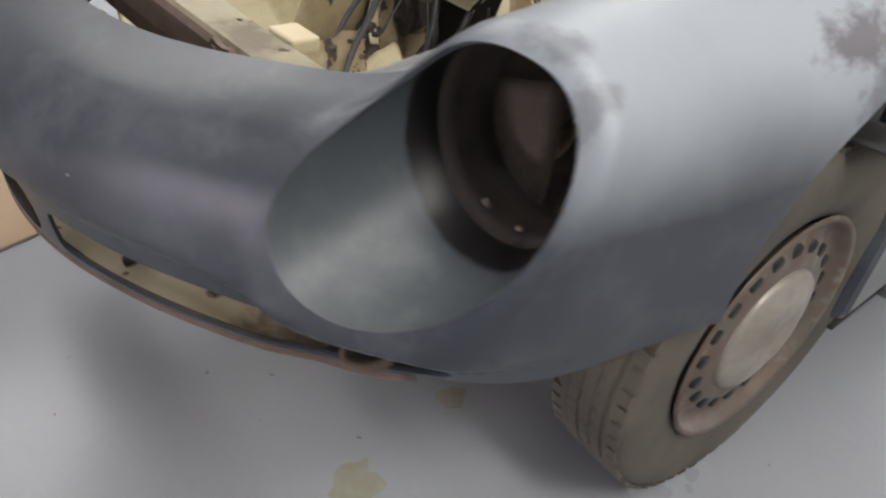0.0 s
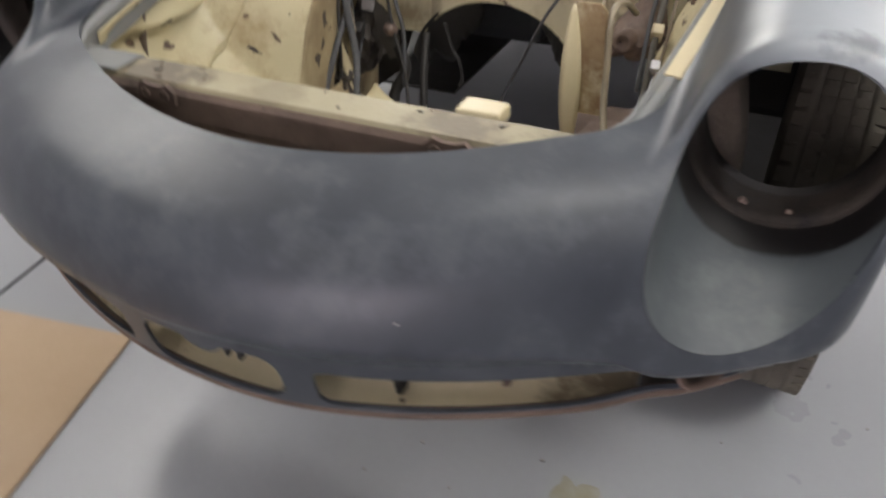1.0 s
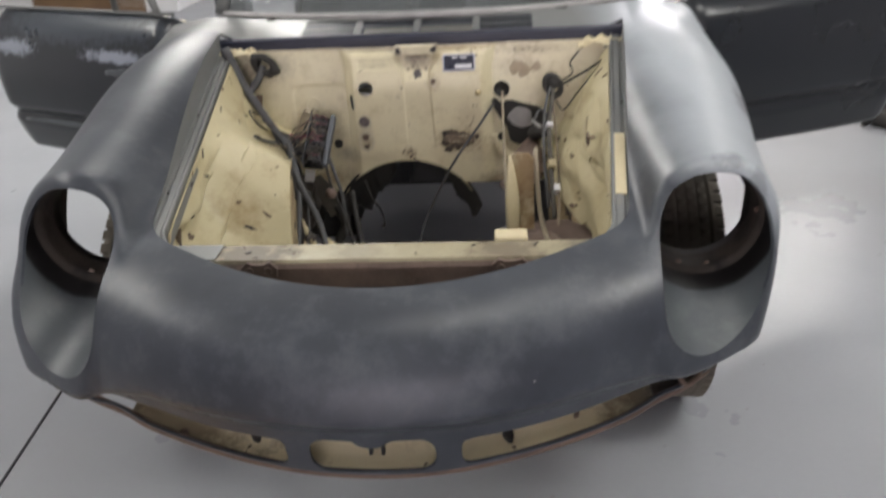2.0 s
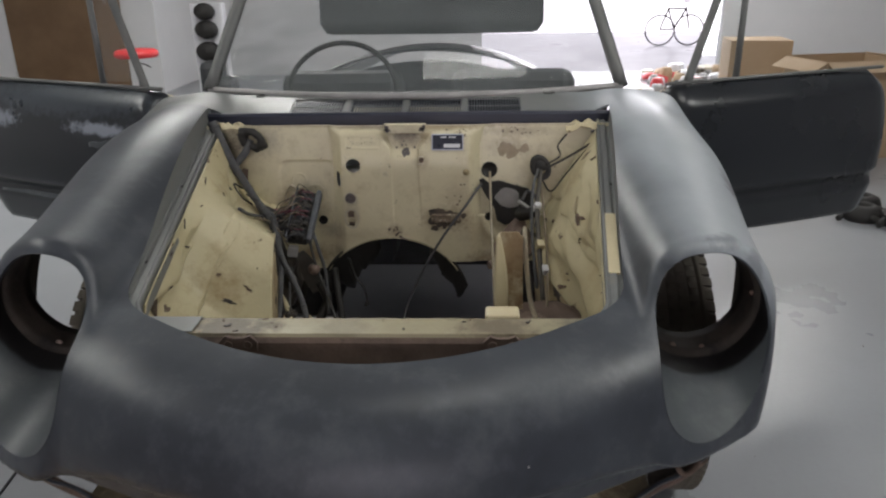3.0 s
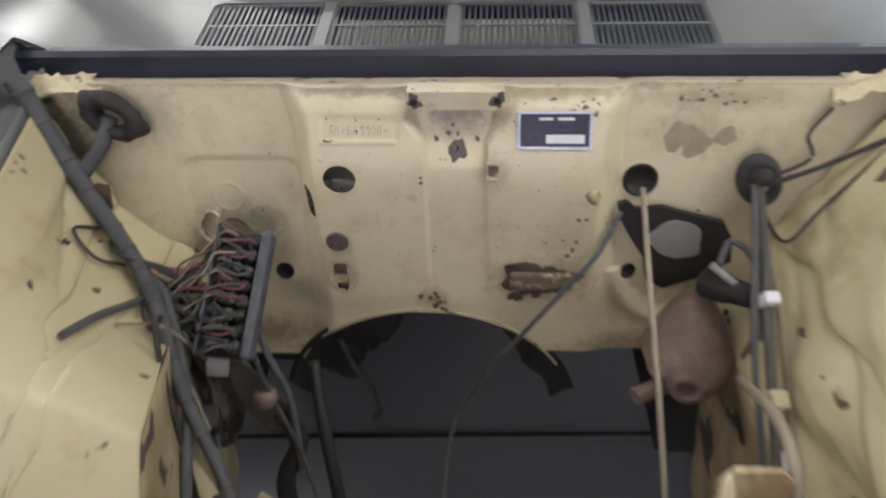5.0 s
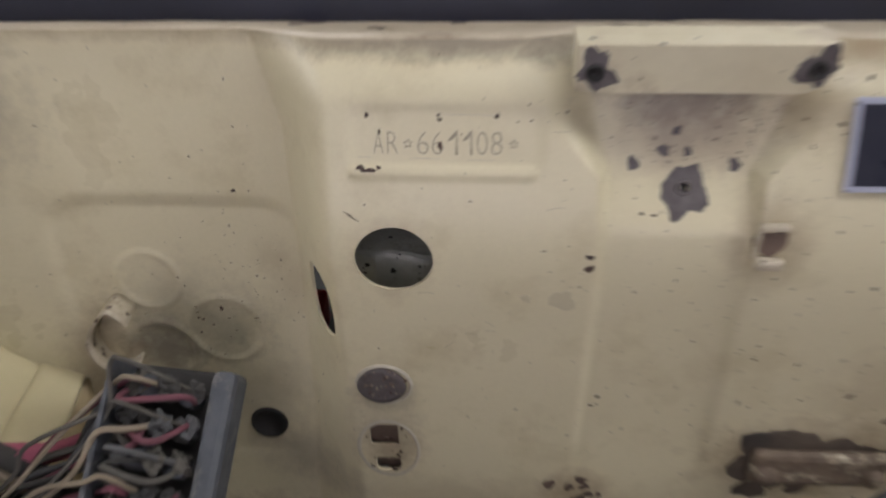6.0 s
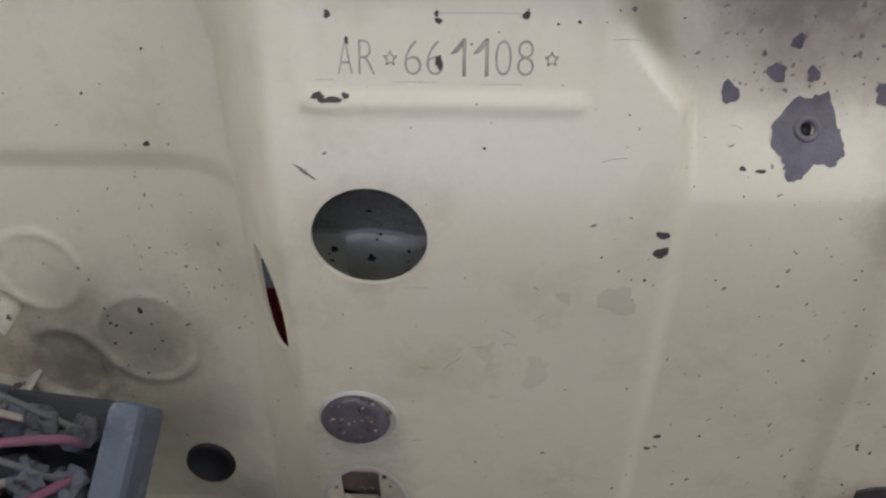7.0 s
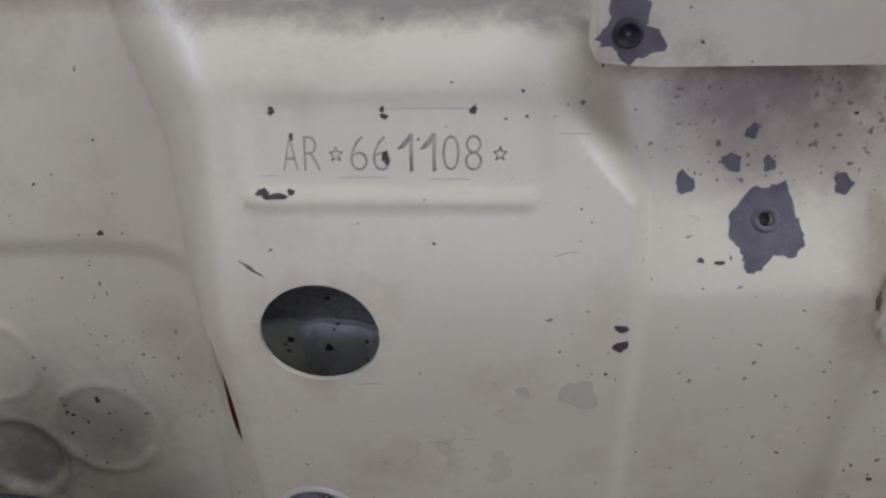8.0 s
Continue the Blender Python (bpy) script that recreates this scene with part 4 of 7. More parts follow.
FW_HOLES = [lambda x, z: circle(x, z, -0.134, 0.784, 0.0192, 0.0178),
            lambda x, z: circle(x, z, 0.219, 0.760, 0.0195, 0.0195),
            lambda x, z: circle(x, z, -0.229, 0.626, 0.0112, 0.0112),
            lambda x, z: circle(x, z, 0.217, 0.635, 0.010, 0.0095),
            lambda x, z: circle(x, z, 0.0026, 0.8174, 0.0021, 0.0021),
            lambda x, z: rbox(x, z, -0.148, 0.6515, 0.0085, 0.0095, 0.001),
            lambda x, z: rbox(x, z, -0.147, 0.6235, 0.0075, 0.0060, 0.002),
            lambda x, z: lens(x, z, -0.1766, 0.746, (0.0079, -0.0154), (0.0057, 0.01645)),
            lambda x, z: circle(x, z, -0.043, 0.40, 0.20, 0.183),
            lambda x, z: z - 0.512 + 0.02 * (x < 0)]

xs = np.unique(np.round(np.concatenate([np.arange(-0.56, -0.34, 0.006), np.arange(-0.34, 0.08, 0.0018), np.arange(0.08, 0.561, 0.004)]), 5))
zs = np.unique(np.round(np.concatenate([np.arange(0.42, 0.60, 0.006), np.arange(0.60, 0.879, 0.002)]), 5))
GX, GZ = np.meshgrid(xs, zs, indexing="ij")
fv = np.stack([GX, fire_y(GX, GZ), GZ], 2).reshape(-1, 3)
nz = len(zs)
ff = [(i * nz + j, (i + 1) * nz + j, (i + 1) * nz + j + 1, i * nz + j + 1) for i in range(len(xs) - 1) for j in range(nz - 1)]
for hole in FW_HOLES:
    fv, ff = clip(fv, ff, lambda x, y, z, hole=hole: hole(x, z))
eps = 5e-4
fn = np.stack([(fire_y(fv[:, 0] + eps, fv[:, 2]) - fire_y(fv[:, 0] - eps, fv[:, 2])) / (2 * eps), -np.ones(len(fv)), (fire_y(fv[:, 0], fv[:, 2] + eps) - fire_y(fv[:, 0], fv[:, 2] - eps)) / (2 * eps)], 1)
fn /= np.linalg.norm(fn, axis=1, keepdims=True)
firewall = part("firewall", shell("firewall", fv, ff, fn, 0.0018), FIRE, car, "cream painted steel bulkhead with chips and holes")


def on_fire(x, z, out=0.0):
    return Vector((x, float(fire_y(np.array(x), np.array(z))) - out, z))


def fire_n(x, z):
    a, b = on_fire(x + 1e-3, z) - on_fire(x - 1e-3, z), on_fire(x, z + 1e-3) - on_fire(x, z - 1e-3)
    return a.cross(b).normalized() * (1 if a.cross(b).y < 0 else -1)


# stamped characters and two stars
STAMP_Z = 0.8347


def stamp_glyph(char, x, wide, name="stamped_character"):
    font = bpy.data.curves.new("stamp", "FONT")
    font.body, font.size, font.extrude, font.resolution_u, font.offset = char, 0.0150, 0.0002, 3, -0.00034
    tob = new("stamp_source", font)
    bpy.context.view_layer.update()
    me = bpy.data.meshes.new_from_object(tob)
    a, c = min(v.co.x for v in me.vertices), max(v.co.x for v in me.vertices)
    for v in me.vertices:
        px, pz = x + (v.co.x - a) * wide / (c - a), STAMP_Z + v.co.y
        v.co = on_fire(px, pz) + fire_n(px, pz) * (v.co.z * 0.5 + 0.0001)
    bpy.data.objects.remove(tob)
    return part(name, me, STAMP, firewall)


for k, (char, x, wide) in enumerate((("A", -0.1418, 0.0046), ("R", -0.1354, 0.0050), ("6", -0.1215, 0.0052), ("6", -0.1148, 0.0052), ("0", -0.0942, 0.0050), ("8", -0.0876, 0.0050))):
    stamp_glyph(char, x, wide)
for x in (-0.1065, -0.0998):
    bm = bmesh.new()
    for p, q in (((0.0028, 0.0), (0.0028, 0.0104)), ((0.0034, 0.0), (0.0034, 0.0104)), ((0.0030, 0.0104), (-0.0008, 0.0062)), ((-0.0008, 0.0062), (0.0008, 0.0066)), ((0.0008, 0.0066), (0.0028, 0.0086))):
        tube(bm, [on_fire(x + p[0], STAMP_Z + p[1]), on_fire(x + q[0], STAMP_Z + q[1])], 0.00022, 5, 1)
    f_ = [bm.verts.new(on_fire(x + p, STAMP_Z + q) + Vector((0, -0.0002, 0))) for p, q in ((-0.0006, 0.0063), (0.0010, 0.0068), (0.0028, 0.0086), (0.0030, 0.0102))]
    bm.faces.new(f_)
    part("stamped_character", bm, STAMP, firewall)
for cx in (-0.1258, -0.0773):
    bm = bmesh.new()
    ring = []
    for k in range(10):
        a = math.pi / 2 + math.pi * k / 5
        r = 0.0021 if k % 2 == 0 else 0.0009
        ring.append((cx + r * math.cos(a), STAMP_Z + 0.0048 + r * math.sin(a)))
    for p, q in zip(ring, ring[1:] + ring[:1]):
        tube(bm, [on_fire(*p), on_fire(*q)], 0.00024, 5, 1)
    part("stamped_star", bm, STAMP, firewall)

rnd = random.Random(5)


def chip(x, z, r, material=CHIP_DARK, squash=1.0, turn=0.0, spokes=14, ragged=0.35, name="paint_chip"):
    bm = bmesh.new()
    blob(bm, on_fire(x, z), fire_n(x, z), r, rnd, 0.00022, spokes, ragged, squash, turn)
    return part(name, bm, material, firewall)


# bare patch round the small bolt hole
bm = bmesh.new()
outline = [(-0.0085, 0.8135), (-0.0076, 0.8195), (-0.0012, 0.8260), (0.0035, 0.8262), (0.0085, 0.8276), (0.0108, 0.8210), (0.0134, 0.8155), (0.0138, 0.8120), (0.0116, 0.8083), (0.0043, 0.8083), (0.0010, 0.8045), (-0.0029, 0.8036), (-0.0040, 0.8068), (-0.0053, 0.8102)]
line = []
for (ax_, az), (bx, bz) in zip(outline, outline[1:] + outline[:1]):
    for k in range(4):
        t = k / 4
        line.append((ax_ + (bx - ax_) * t + rnd.uniform(-0.0005, 0.0005), az + (bz - az) * t + rnd.uniform(-0.0005, 0.0005)))
rings = [[(0.0026 + (x - 0.0026) * s, 0.8174 + (z - 0.8174) * s) for x, z in line] for s in (1.0, 0.78, 0.56, 0.40)]
rings.append([(0.0026 + 0.0024 * math.cos(a), 0.8174 + 0.0024 * math.sin(a)) for a in (math.atan2(z - 0.8174, x - 0.0026) for x, z in line)])
vv = [[bm.verts.new(on_fire(x, z) + fire_n(x, z) * 0.0002) for x, z in r] for r in rings]
for a, c in zip(vv, vv[1:]):
    for k in range(len(line)):
        bm.faces.new((a[k], a[(k + 1) % len(line)], c[(k + 1) % len(line)], c[k])).smooth = True
part("bare_patch", bm, CHIP, firewall, "bare grey metal where the paint flaked")
bm = bmesh.new()
lathe(bm, [(0.0022, -0.006), (0.0022, 0.0006), (0.0034, 0.0012), (0.0042, 0.0004), (0.0046, -0.001)], Matrix.Translation(on_fire(0.0026, 0.8174)) @ fire_n(0.0026, 0.8174).to_track_quat("Z", "Y").to_matrix().to_4x4(), 24)
part("bolt_boss", bm, CHIP, firewall)
bm = bmesh.new()
lathe(bm, [(0.0003, -0.0015), (0.0021, -0.0012), (0.0024, -0.004)], Matrix.Translation(on_fire(0.0026, 0.8174)) @ fire_n(0.0026, 0.8174).to_track_quat("Z", "Y").to_matrix().to_4x4(), 16)
part("bolt_hole", bm, SOOT, firewall)
for x, z, r in ((-0.0027, 0.8416, 0.0020), (-0.0077, 0.8330, 0.0028), (0.0032, 0.8326, 0.0021), (-0.0214, 0.8272, 0.0030), (0.0252, 0.8270, 0.0030)):
    chip(x, z, r, CHIP)
for x, z, r, q in ((-0.0168, 0.8073, 0.0012, 0.6), (-0.0112, 0.8067, 0.0014, 0.5), (-0.0397, 0.7877, 0.0024, 0.5), (-0.0395, 0.7813, 0.0025, 0.75), (-0.1447, 0.8515, 0.0011, 1), (-0.1118, 0.8517, 0.0008, 1),
                   (-0.1112, 0.8498, 0.0011, 0.8), (-0.0852, 0.8513, 0.0012, 0.9), (-0.1480, 0.8295, 0.0022, 0.5), (-0.1440, 0.8285, 0.0036, 0.28), (-0.1395, 0.8295, 0.0012, 0.8), (-0.1110, 0.8385, 0.0012, 1.6), (-0.1390, 0.8445, 0.0006, 1.8),
                   (-0.227, 0.7925, 0.0012, 1), (-0.0260, 0.6885, 0.0016, 0.6), (-0.029, 0.681, 0.0012, 0.8), (-0.247, 0.714, 0.0012, 1.3), (-0.262, 0.707, 0.0008, 1), (-0.25, 0.68, 0.0006, 1)):
    chip(x, z, r, CHIP_DARK, q)
for x, z in ((-0.1545, 0.808), (-0.153, 0.8065), (-0.1515, 0.8055)):
    chip(x, z, 0.0022, CHIP_DARK, 0.1, -0.5)
for x, z, r in ((-0.051, 0.7615, 0.0055), (-0.0690, 0.7625, 0.0022)):
    chip(x, z, r, FAINT, 1.3, 0.4)
for k in range(205):
    x, z = rnd.uniform(-0.36, 0.34), rnd.uniform(0.60, 0.875)
    if k > 150:
        x, z = rnd.gauss(0.02, 0.05), rnd.choice((rnd.gauss(0.69, 0.03), rnd.gauss(0.855, 0.012)))
    if z < 0.874 and min(h(np.array(x), np.array(z)) for h in FW_HOLES) > 0.004:
        chip(x, z, rnd.choice((0.0002, 0.0003, 0.0004, 0.0006)) * (1 + (x > 0.05)), CHIP_DARK, rnd.uniform(0.5, 1), rnd.uniform(0, 3), 7)
# fine dark lines round the stamp
for x, z, w in ((-0.099, 0.8518, 0.013), (-0.146, 0.8335, 0.003), (-0.118, 0.833, 0.007), (-0.092, 0.8325, 0.006)):
    bm = bmesh.new()
    tube(bm, [on_fire(x - w, z), on_fire(x, z + 0.0001), on_fire(x + w, z)], 0.00014, 5, 6)
    part("paint_crack", bm, SCUFF, firewall)

# blanking disc, torn slot plate and grommets
def fire_frame(x, z):
    return Matrix.Translation(on_fire(x, z)) @ fire_n(x, z).to_track_quat("Z", "Y").to_matrix().to_4x4()


bm = bmesh.new()
lathe(bm, [(0.0005, 0.0012), (0.009, 0.0010), (0.0132, 0.0018), (0.0142, 0.0002)], fire_frame(-0.1465, 0.6955), 40)
part("blanking_disc", bm, CHIP, firewall, "rough bare blanking disc")
bm = bmesh.new()
lathe(bm, [(0.0140, -0.0005), (0.0145, 0.0012), (0.0152, 0.0013), (0.0166, -0.0004)], fire_frame(-0.1448, 0.6962), 40)
part("disc_rim", bm, SCUFF, firewall)
for k in range(44):
    a, r = rnd.uniform(0, 6.28), 0.0138 * rnd.random() ** 0.5
    bm = bmesh.new()
    blob(bm, on_fire(-0.1452 + r * math.cos(a), 0.696 + r * math.sin(a), 0.0011), fire_n(-0.145, 0.696), rnd.choice((0.0003, 0.0005, 0.0007, 0.0012)), rnd, 0.0006, 9, 0.5, rnd.uniform(0.4, 1), a)
    part("paint_chip", bm, rnd.choice((CHIP_DARK, RUST, DUST)), firewall)
for k in range(18):
    x, z = -0.146 + rnd.uniform(-0.014, 0.012), 0.638 + rnd.uniform(-0.026, 0.024)
    chip(x, z, rnd.uniform(0.0006, 0.002), rnd.choice((CHIP_DARK, RUST)), rnd.uniform(0.4, 1), rnd.uniform(0, 3), 10, 0.5)
for k in range(12):
    a, r = rnd.uniform(0, 6.28), rnd.uniform(0.004, 0.024)
    chip(-0.246 + r * math.cos(a), 0.70 + r * math.sin(a), rnd.uniform(0.0003, 0.0009), CHIP_DARK, rnd.uniform(0.4, 1), a, 7)
bm = bmesh.new()
for cz, w_, h_ in ((0.6515, 0.024, 0.027), (0.6235, 0.024, 0.020)):
    ring = []
    for k in range(28):
        a = 2 * math.pi * k / 28
        q = max(abs(math.cos(a)), abs(math.sin(a))) ** 0.8
        ring.append((-0.146 + (w_ / 2) * math.cos(a) / q * rnd.uniform(0.86, 1.1), cz + (h_ / 2) * math.sin(a) / q * rnd.uniform(0.86, 1.1)))
    face = [bm.verts.new(on_fire(x, z) - fire_n(x, z) * 0.0045) for x, z in ring]
    bm.faces.new(face)
part("rusted_slot", bm, RUST, firewall, "rust-eaten slot with flaked edges")
bm = bmesh.new()
lathe(bm, [(0.0165, -0.0002), (0.0180, 0.0005), (0.0195, -0.0002)], fire_frame(-0.146, 0.638) @ Matrix.Diagonal((1.0, 1.45, 1, 1)), 40)
part("slot_rim", bm, SCUFF, firewall)
for x, z, r in ((0.219, 0.760, 0.0205), (-0.229, 0.626, 0.0118), (0.217, 0.635, 0.0105)):
    bm = bmesh.new()
    lathe(bm, [(0.0005, -0.0035), (r * 0.75, -0.003), (r * 0.86, 0.002), (r, 0.0022), (r * 1.04, 0.0003)], fire_frame(x, z), 32)
    part("rubber_grommet", bm, SOOT, firewall, "black rubber grommet")

# bonnet catch bracket
bm = bmesh.new()
prism(bm, [(-0.0520, 0.8845), (-0.0520, 0.8670), (-0.046, 0.8662), (-0.036, 0.8655), (0.044, 0.8655), (0.050, 0.8685), (0.0545, 0.8735), (0.0545, 0.8845)], "y", 1.3150, 1.3165)
prism(bm, [(-0.0520, 0.8845), (-0.0520, 0.8865), (0.0545, 0.8865), (0.0545, 0.8845)], "y", 1.3150, 1.340)
prism(bm, [(-0.0520, 0.8672), (-0.0520, 0.8845), (-0.0505, 0.8845), (-0.0505, 0.8672)], "y", 1.3165, 1.333)
bracket = part("bonnet_catch_bracket", bm, BRACKET_PAINT, car, "cream bracket for the bonnet catch with flaked bolt holes")
for x, z in ((-0.0445, 0.8745), (0.047, 0.8760)):
    bm = bmesh.new()
    blob(bm, (x + (0.0006 if x < 0 else 0), 1.3150, z + 0.001), (0, -1, 0), 0.0080, rnd, 0.0002, 46, 0.42)
    part("flaked_paint", bm, CHIP, bracket)
    bm = bmesh.new()
    lathe(bm, [(0.0005, 0.0004), (0.0026, 0.0006), (0.0028, 0.0016), (0.0038, 0.0014), (0.0042, 0.0)], Matrix.Translation((x, 1.3148, z)) @ Euler((radians(90), 0, 0)).to_matrix().to_4x4(), 20)
    part("bolt_hole", bm, SOOT, bracket)

# data plate with its pale bars
px, pz = 0.1105, 0.8410
pm = fire_frame(px, pz)
bm = bmesh.new()
box(bm, (0, 0, 0), (0.082, 0.042, 0.001), 0.0004)
plate = part("data_plate", bm, PLATE_EDGE, firewall, "small dark blue metal data plate with pale border")
u = Vector((1, 0, 0))
n_ = fire_n(px, pz)
pm = Matrix.Translation(on_fire(px, pz) + n_ * 0.002) @ Matrix((u, n_.cross(u), n_)).transposed().to_4x4()
plate.matrix_basis = pm
for name, c, s, m_ in (("plate_field", (0, 0, 0.0007), (0.076, 0.036, 0.0008), PLATE_BLUE), ("pale_bar", (0.0115, -0.0095, 0.0013), (0.042, 0.0095, 0.0006), PALE), ("text_bar", (-0.010, 0.0125, 0.0013), (0.015, 0.003, 0.0006), PALE), ("text_bar", (0.012, 0.0125, 0.0013), (0.018, 0.003, 0.0006), PALE)):
    bm = bmesh.new()
    box(bm, c, s)
    part(name, bm, m_, plate)

# small spring clip, brass bolt and oily bracket
bm = bmesh.new()
box(bm, on_fire(0.042, 0.8055, 0.002), (0.014, 0.005, 0.004), 0.0015)
box(bm, on_fire(0.042, 0.788, 0.003), (0.013, 0.006, 0.006), 0.002)
box(bm, on_fire(0.036, 0.797, 0.0012), (0.0025, 0.003, 0.018), 0.0008)
part("spring_clip", bm, CLIP_PAINT, firewall, "rust-stained cream spring clip")
bm = bmesh.new()
blob(bm, on_fire(0.042, 0.798), fire_n(0.042, 0.798), 0.0075, rnd, 0.0012, 12, 0.15)
part("clip_gap", bm, RUST, firewall)
bm = bmesh.new()
lathe(bm, [(0.0005, 0.014), (0.005, 0.013), (0.006, 0.006), (0.006, 0.004), (0.009, 0.003), (0.009, 0)], fire_frame(0.158, 0.766), 6)
part("bolt_head", bm, BRASS, firewall, "brass-coloured bolt")
bm = bmesh.new()
for k in range(26):
    x, z = 0.105 + rnd.gauss(0, 0.024), 0.637 + rnd.gauss(0, 0.014)
    blob(bm, on_fire(x, z), fire_n(x, z), rnd.uniform(0.006, 0.014), rnd, 0.0004 + 0.00004 * k, 14, 0.3)
part("oil_patch", bm, DIRTY, firewall, "oily rusted patch", "stuff")
bm = bmesh.new()
box(bm, on_fire(0.105, 0.640, 0.005), (0.078, 0.008, 0.026), 0.004)
for dx in (-0.03, 0.03):
    lathe(bm, [(0.0005, 0.014), (0.006, 0.013), (0.007, 0.006), (0.008, 0.005)], fire_frame(0.105 + dx, 0.638), 8)
part("pipe_bracket", bm, MOTTLED, firewall, "rusty bolted pipe bracket")
bm = bmesh.new()
for k in range(9):
    x, z = -0.028 + rnd.gauss(0, 0.009), 0.602 + rnd.gauss(0, 0.008)
    blob(bm, on_fire(x, z), fire_n(x, z), rnd.uniform(0.002, 0.005), rnd, 0.0004, 9, 0.4)
part("rust_speckle", bm, RUST, firewall, "", "stuff")
bm = bmesh.new()
for k in range(46):
    x, z = rnd.choice((rnd.gauss(0.13, 0.02), rnd.gauss(0.29, 0.04))), rnd.choice((rnd.gauss(0.70, 0.03), rnd.gauss(0.865, 0.008)))
    blob(bm, on_fire(x, z), fire_n(x, z), rnd.uniform(0.001, 0.0036), rnd, 0.0004, 10, 0.5, rnd.uniform(0.5, 1), rnd.uniform(0, 3))
part("rust_speckle", bm, RUST, firewall, "", "stuff")
bm = bmesh.new()
for x, z, r in ((0.258, 0.815, 0.018), (0.278, 0.805, 0.016), (0.31, 0.815, 0.012)):
    blob(bm, on_fire(x, z), fire_n(x, z), r, rnd, 0.0004, 18, 0.25)
part("bare_speckle", bm, DUST, firewall, "", "stuff")
# fine dirt specks, smears and scratches
SPECK_DIRT = mat("speck_dirt", (0.16, 0.13, 0.105), (0.30, 0.26, 0.20), 0.7, 0.0, 200, 1.0, 600, 0.1)
bm = bmesh.new()
for k in range(620):
    if k < 230:
        x, z = rnd.gauss(0.012, 0.030), rnd.gauss(0.845, 0.016)
    elif k < 400:
        x, z = rnd.gauss(0.06, 0.06), rnd.gauss(0.76, 0.05)
    elif k < 470:
        x, z = rnd.gauss(-0.215, 0.018), rnd.gauss(0.735, 0.022)
    else:
        x, z = rnd.uniform(-0.34, 0.34), rnd.uniform(0.60, 0.87)
    if z < 0.872 and min(h(np.array(x), np.array(z)) for h in FW_HOLES) > 0.004:
        blob(bm, on_fire(x, z), fire_n(x, z), rnd.choice((0.0002, 0.0003, 0.0004, 0.0006, 0.0009)), rnd, 0.0001, 7, 0.5, rnd.uniform(0.25, 1), rnd.uniform(0, 3))
part("dirt_speck", bm, SPECK_DIRT, firewall, "", "stuff")
bm = bmesh.new()
for k in range(26):
    x, z, a, w = rnd.uniform(-0.16, 0.14), rnd.uniform(0.66, 0.86), rnd.gauss(0.15, 0.5), rnd.uniform(0.0015, 0.0045)
    if -0.16 < x < -0.06 and z > 0.815:
        continue
    p, q = (x - w * math.cos(a), z - w * math.sin(a)), (x + w * math.cos(a), z + w * math.sin(a))
    if min(h(np.array(c[0]), np.array(c[1])) for h in FW_HOLES for c in (p, q)) > 0.002:
        tube(bm, [on_fire(*p), on_fire(x, z + 0.0004), on_fire(*q)], 0.00009, 4, 4)
part("hair_scratch", bm, SPECK_DIRT, firewall, "", "stuff")
# edge of the tunnel arch
bm = bmesh.new()
arch = [(-0.043 + 0.2 * math.cos(a), 0.40 + 0.183 * math.sin(a)) for a in (radians(28 + 124 * k / 30) for k in range(31))]
tube(bm, [on_fire(x, z, 0.0008) for x, z in arch], 0.0022, 8, 2)
part("arch_flange", bm, SLAM_PAINT, firewall)

# black gasket, pedal casting and pipes
bm = bmesh.new()
pad = [(0.192, 0.737), (0.203, 0.741), (0.215, 0.730), (0.245, 0.734), (0.285, 0.722), (0.322, 0.712), (0.335, 0.690), (0.340, 0.655), (0.305, 0.630), (0.262, 0.612), (0.240, 0.625), (0.232, 0.66), (0.212, 0.69), (0.198, 0.715)]
prism(bm, pad, "y", 1.330, 1.338)
gasket = part("gasket_pad", bm, SOOT, car, "black rubber gasket pad on the bulkhead")
bm = bmesh.new()
blob(bm, (0.268, 1.3295, 0.688), (0, -1, 0), 0.034, rnd, 0.001, 24, 0.14, 0.75, -0.2)
part("bare_steel", bm, STEEL, gasket)
bm = bmesh.new()
bmesh.ops.create_icosphere(bm, subdivisions=4, radius=1.0)
for v in bm.verts:
    up = max(0.0, v.co.z)
    w = 1 - 0.38 * up
    v.co = Vector((0.277 + 0.052 * v.co.x * w + 0.012 * up, 1.245 + 0.060 * v.co.y * w + 0.035 * up, 0.578 + (0.064 if v.co.z > 0 else 0.045) * v.co.z))
    v.co += Vector((1, 1, 1)) * (0.010 * noise.noise(v.co * 22) + 0.005 * noise.noise(v.co * 60))
lathe(bm, [(0.0005, 0.004), (0.008, 0.004), (0.010, 0.012), (0.018, 0.012), (0.021, 0.004), (0.023, -0.02)], Matrix.Translation((0.268, 1.188, 0.582)) @ Euler((radians(82), 0, radians(-10))).to_matrix().to_4x4(), 24)
tube(bm, [(0.215, 1.20, 0.548), (0.235, 1.21, 0.55), (0.26, 1.22, 0.555)], 0.011, 10, 4)
casting = part("pedal_casting", bm, CASTING, car, "rusty brown pedal box casting")
bm = bmesh.new()
lathe(bm, [(0.0005, 0.03), (0.013, 0.03), (0.015, 0.0), (0.018, -0.01), (0.018, -0.04)], Matrix.Translation((0.318, 1.25, 0.672)) @ Euler((radians(70), 0, radians(30))).to_matrix().to_4x4(), 20)
part("master_cylinder", bm, SOOT, casting, "black master cylinder")
bm = bmesh.new()
tube(bm, [(0.292, 1.262, 0.70), (0.318, 1.245, 0.685), (0.345, 1.23, 0.672)], 0.005, 8, 4)
part("push_rod", bm, STEEL, casting, "dull steel push rod")
bm = bmesh.new()
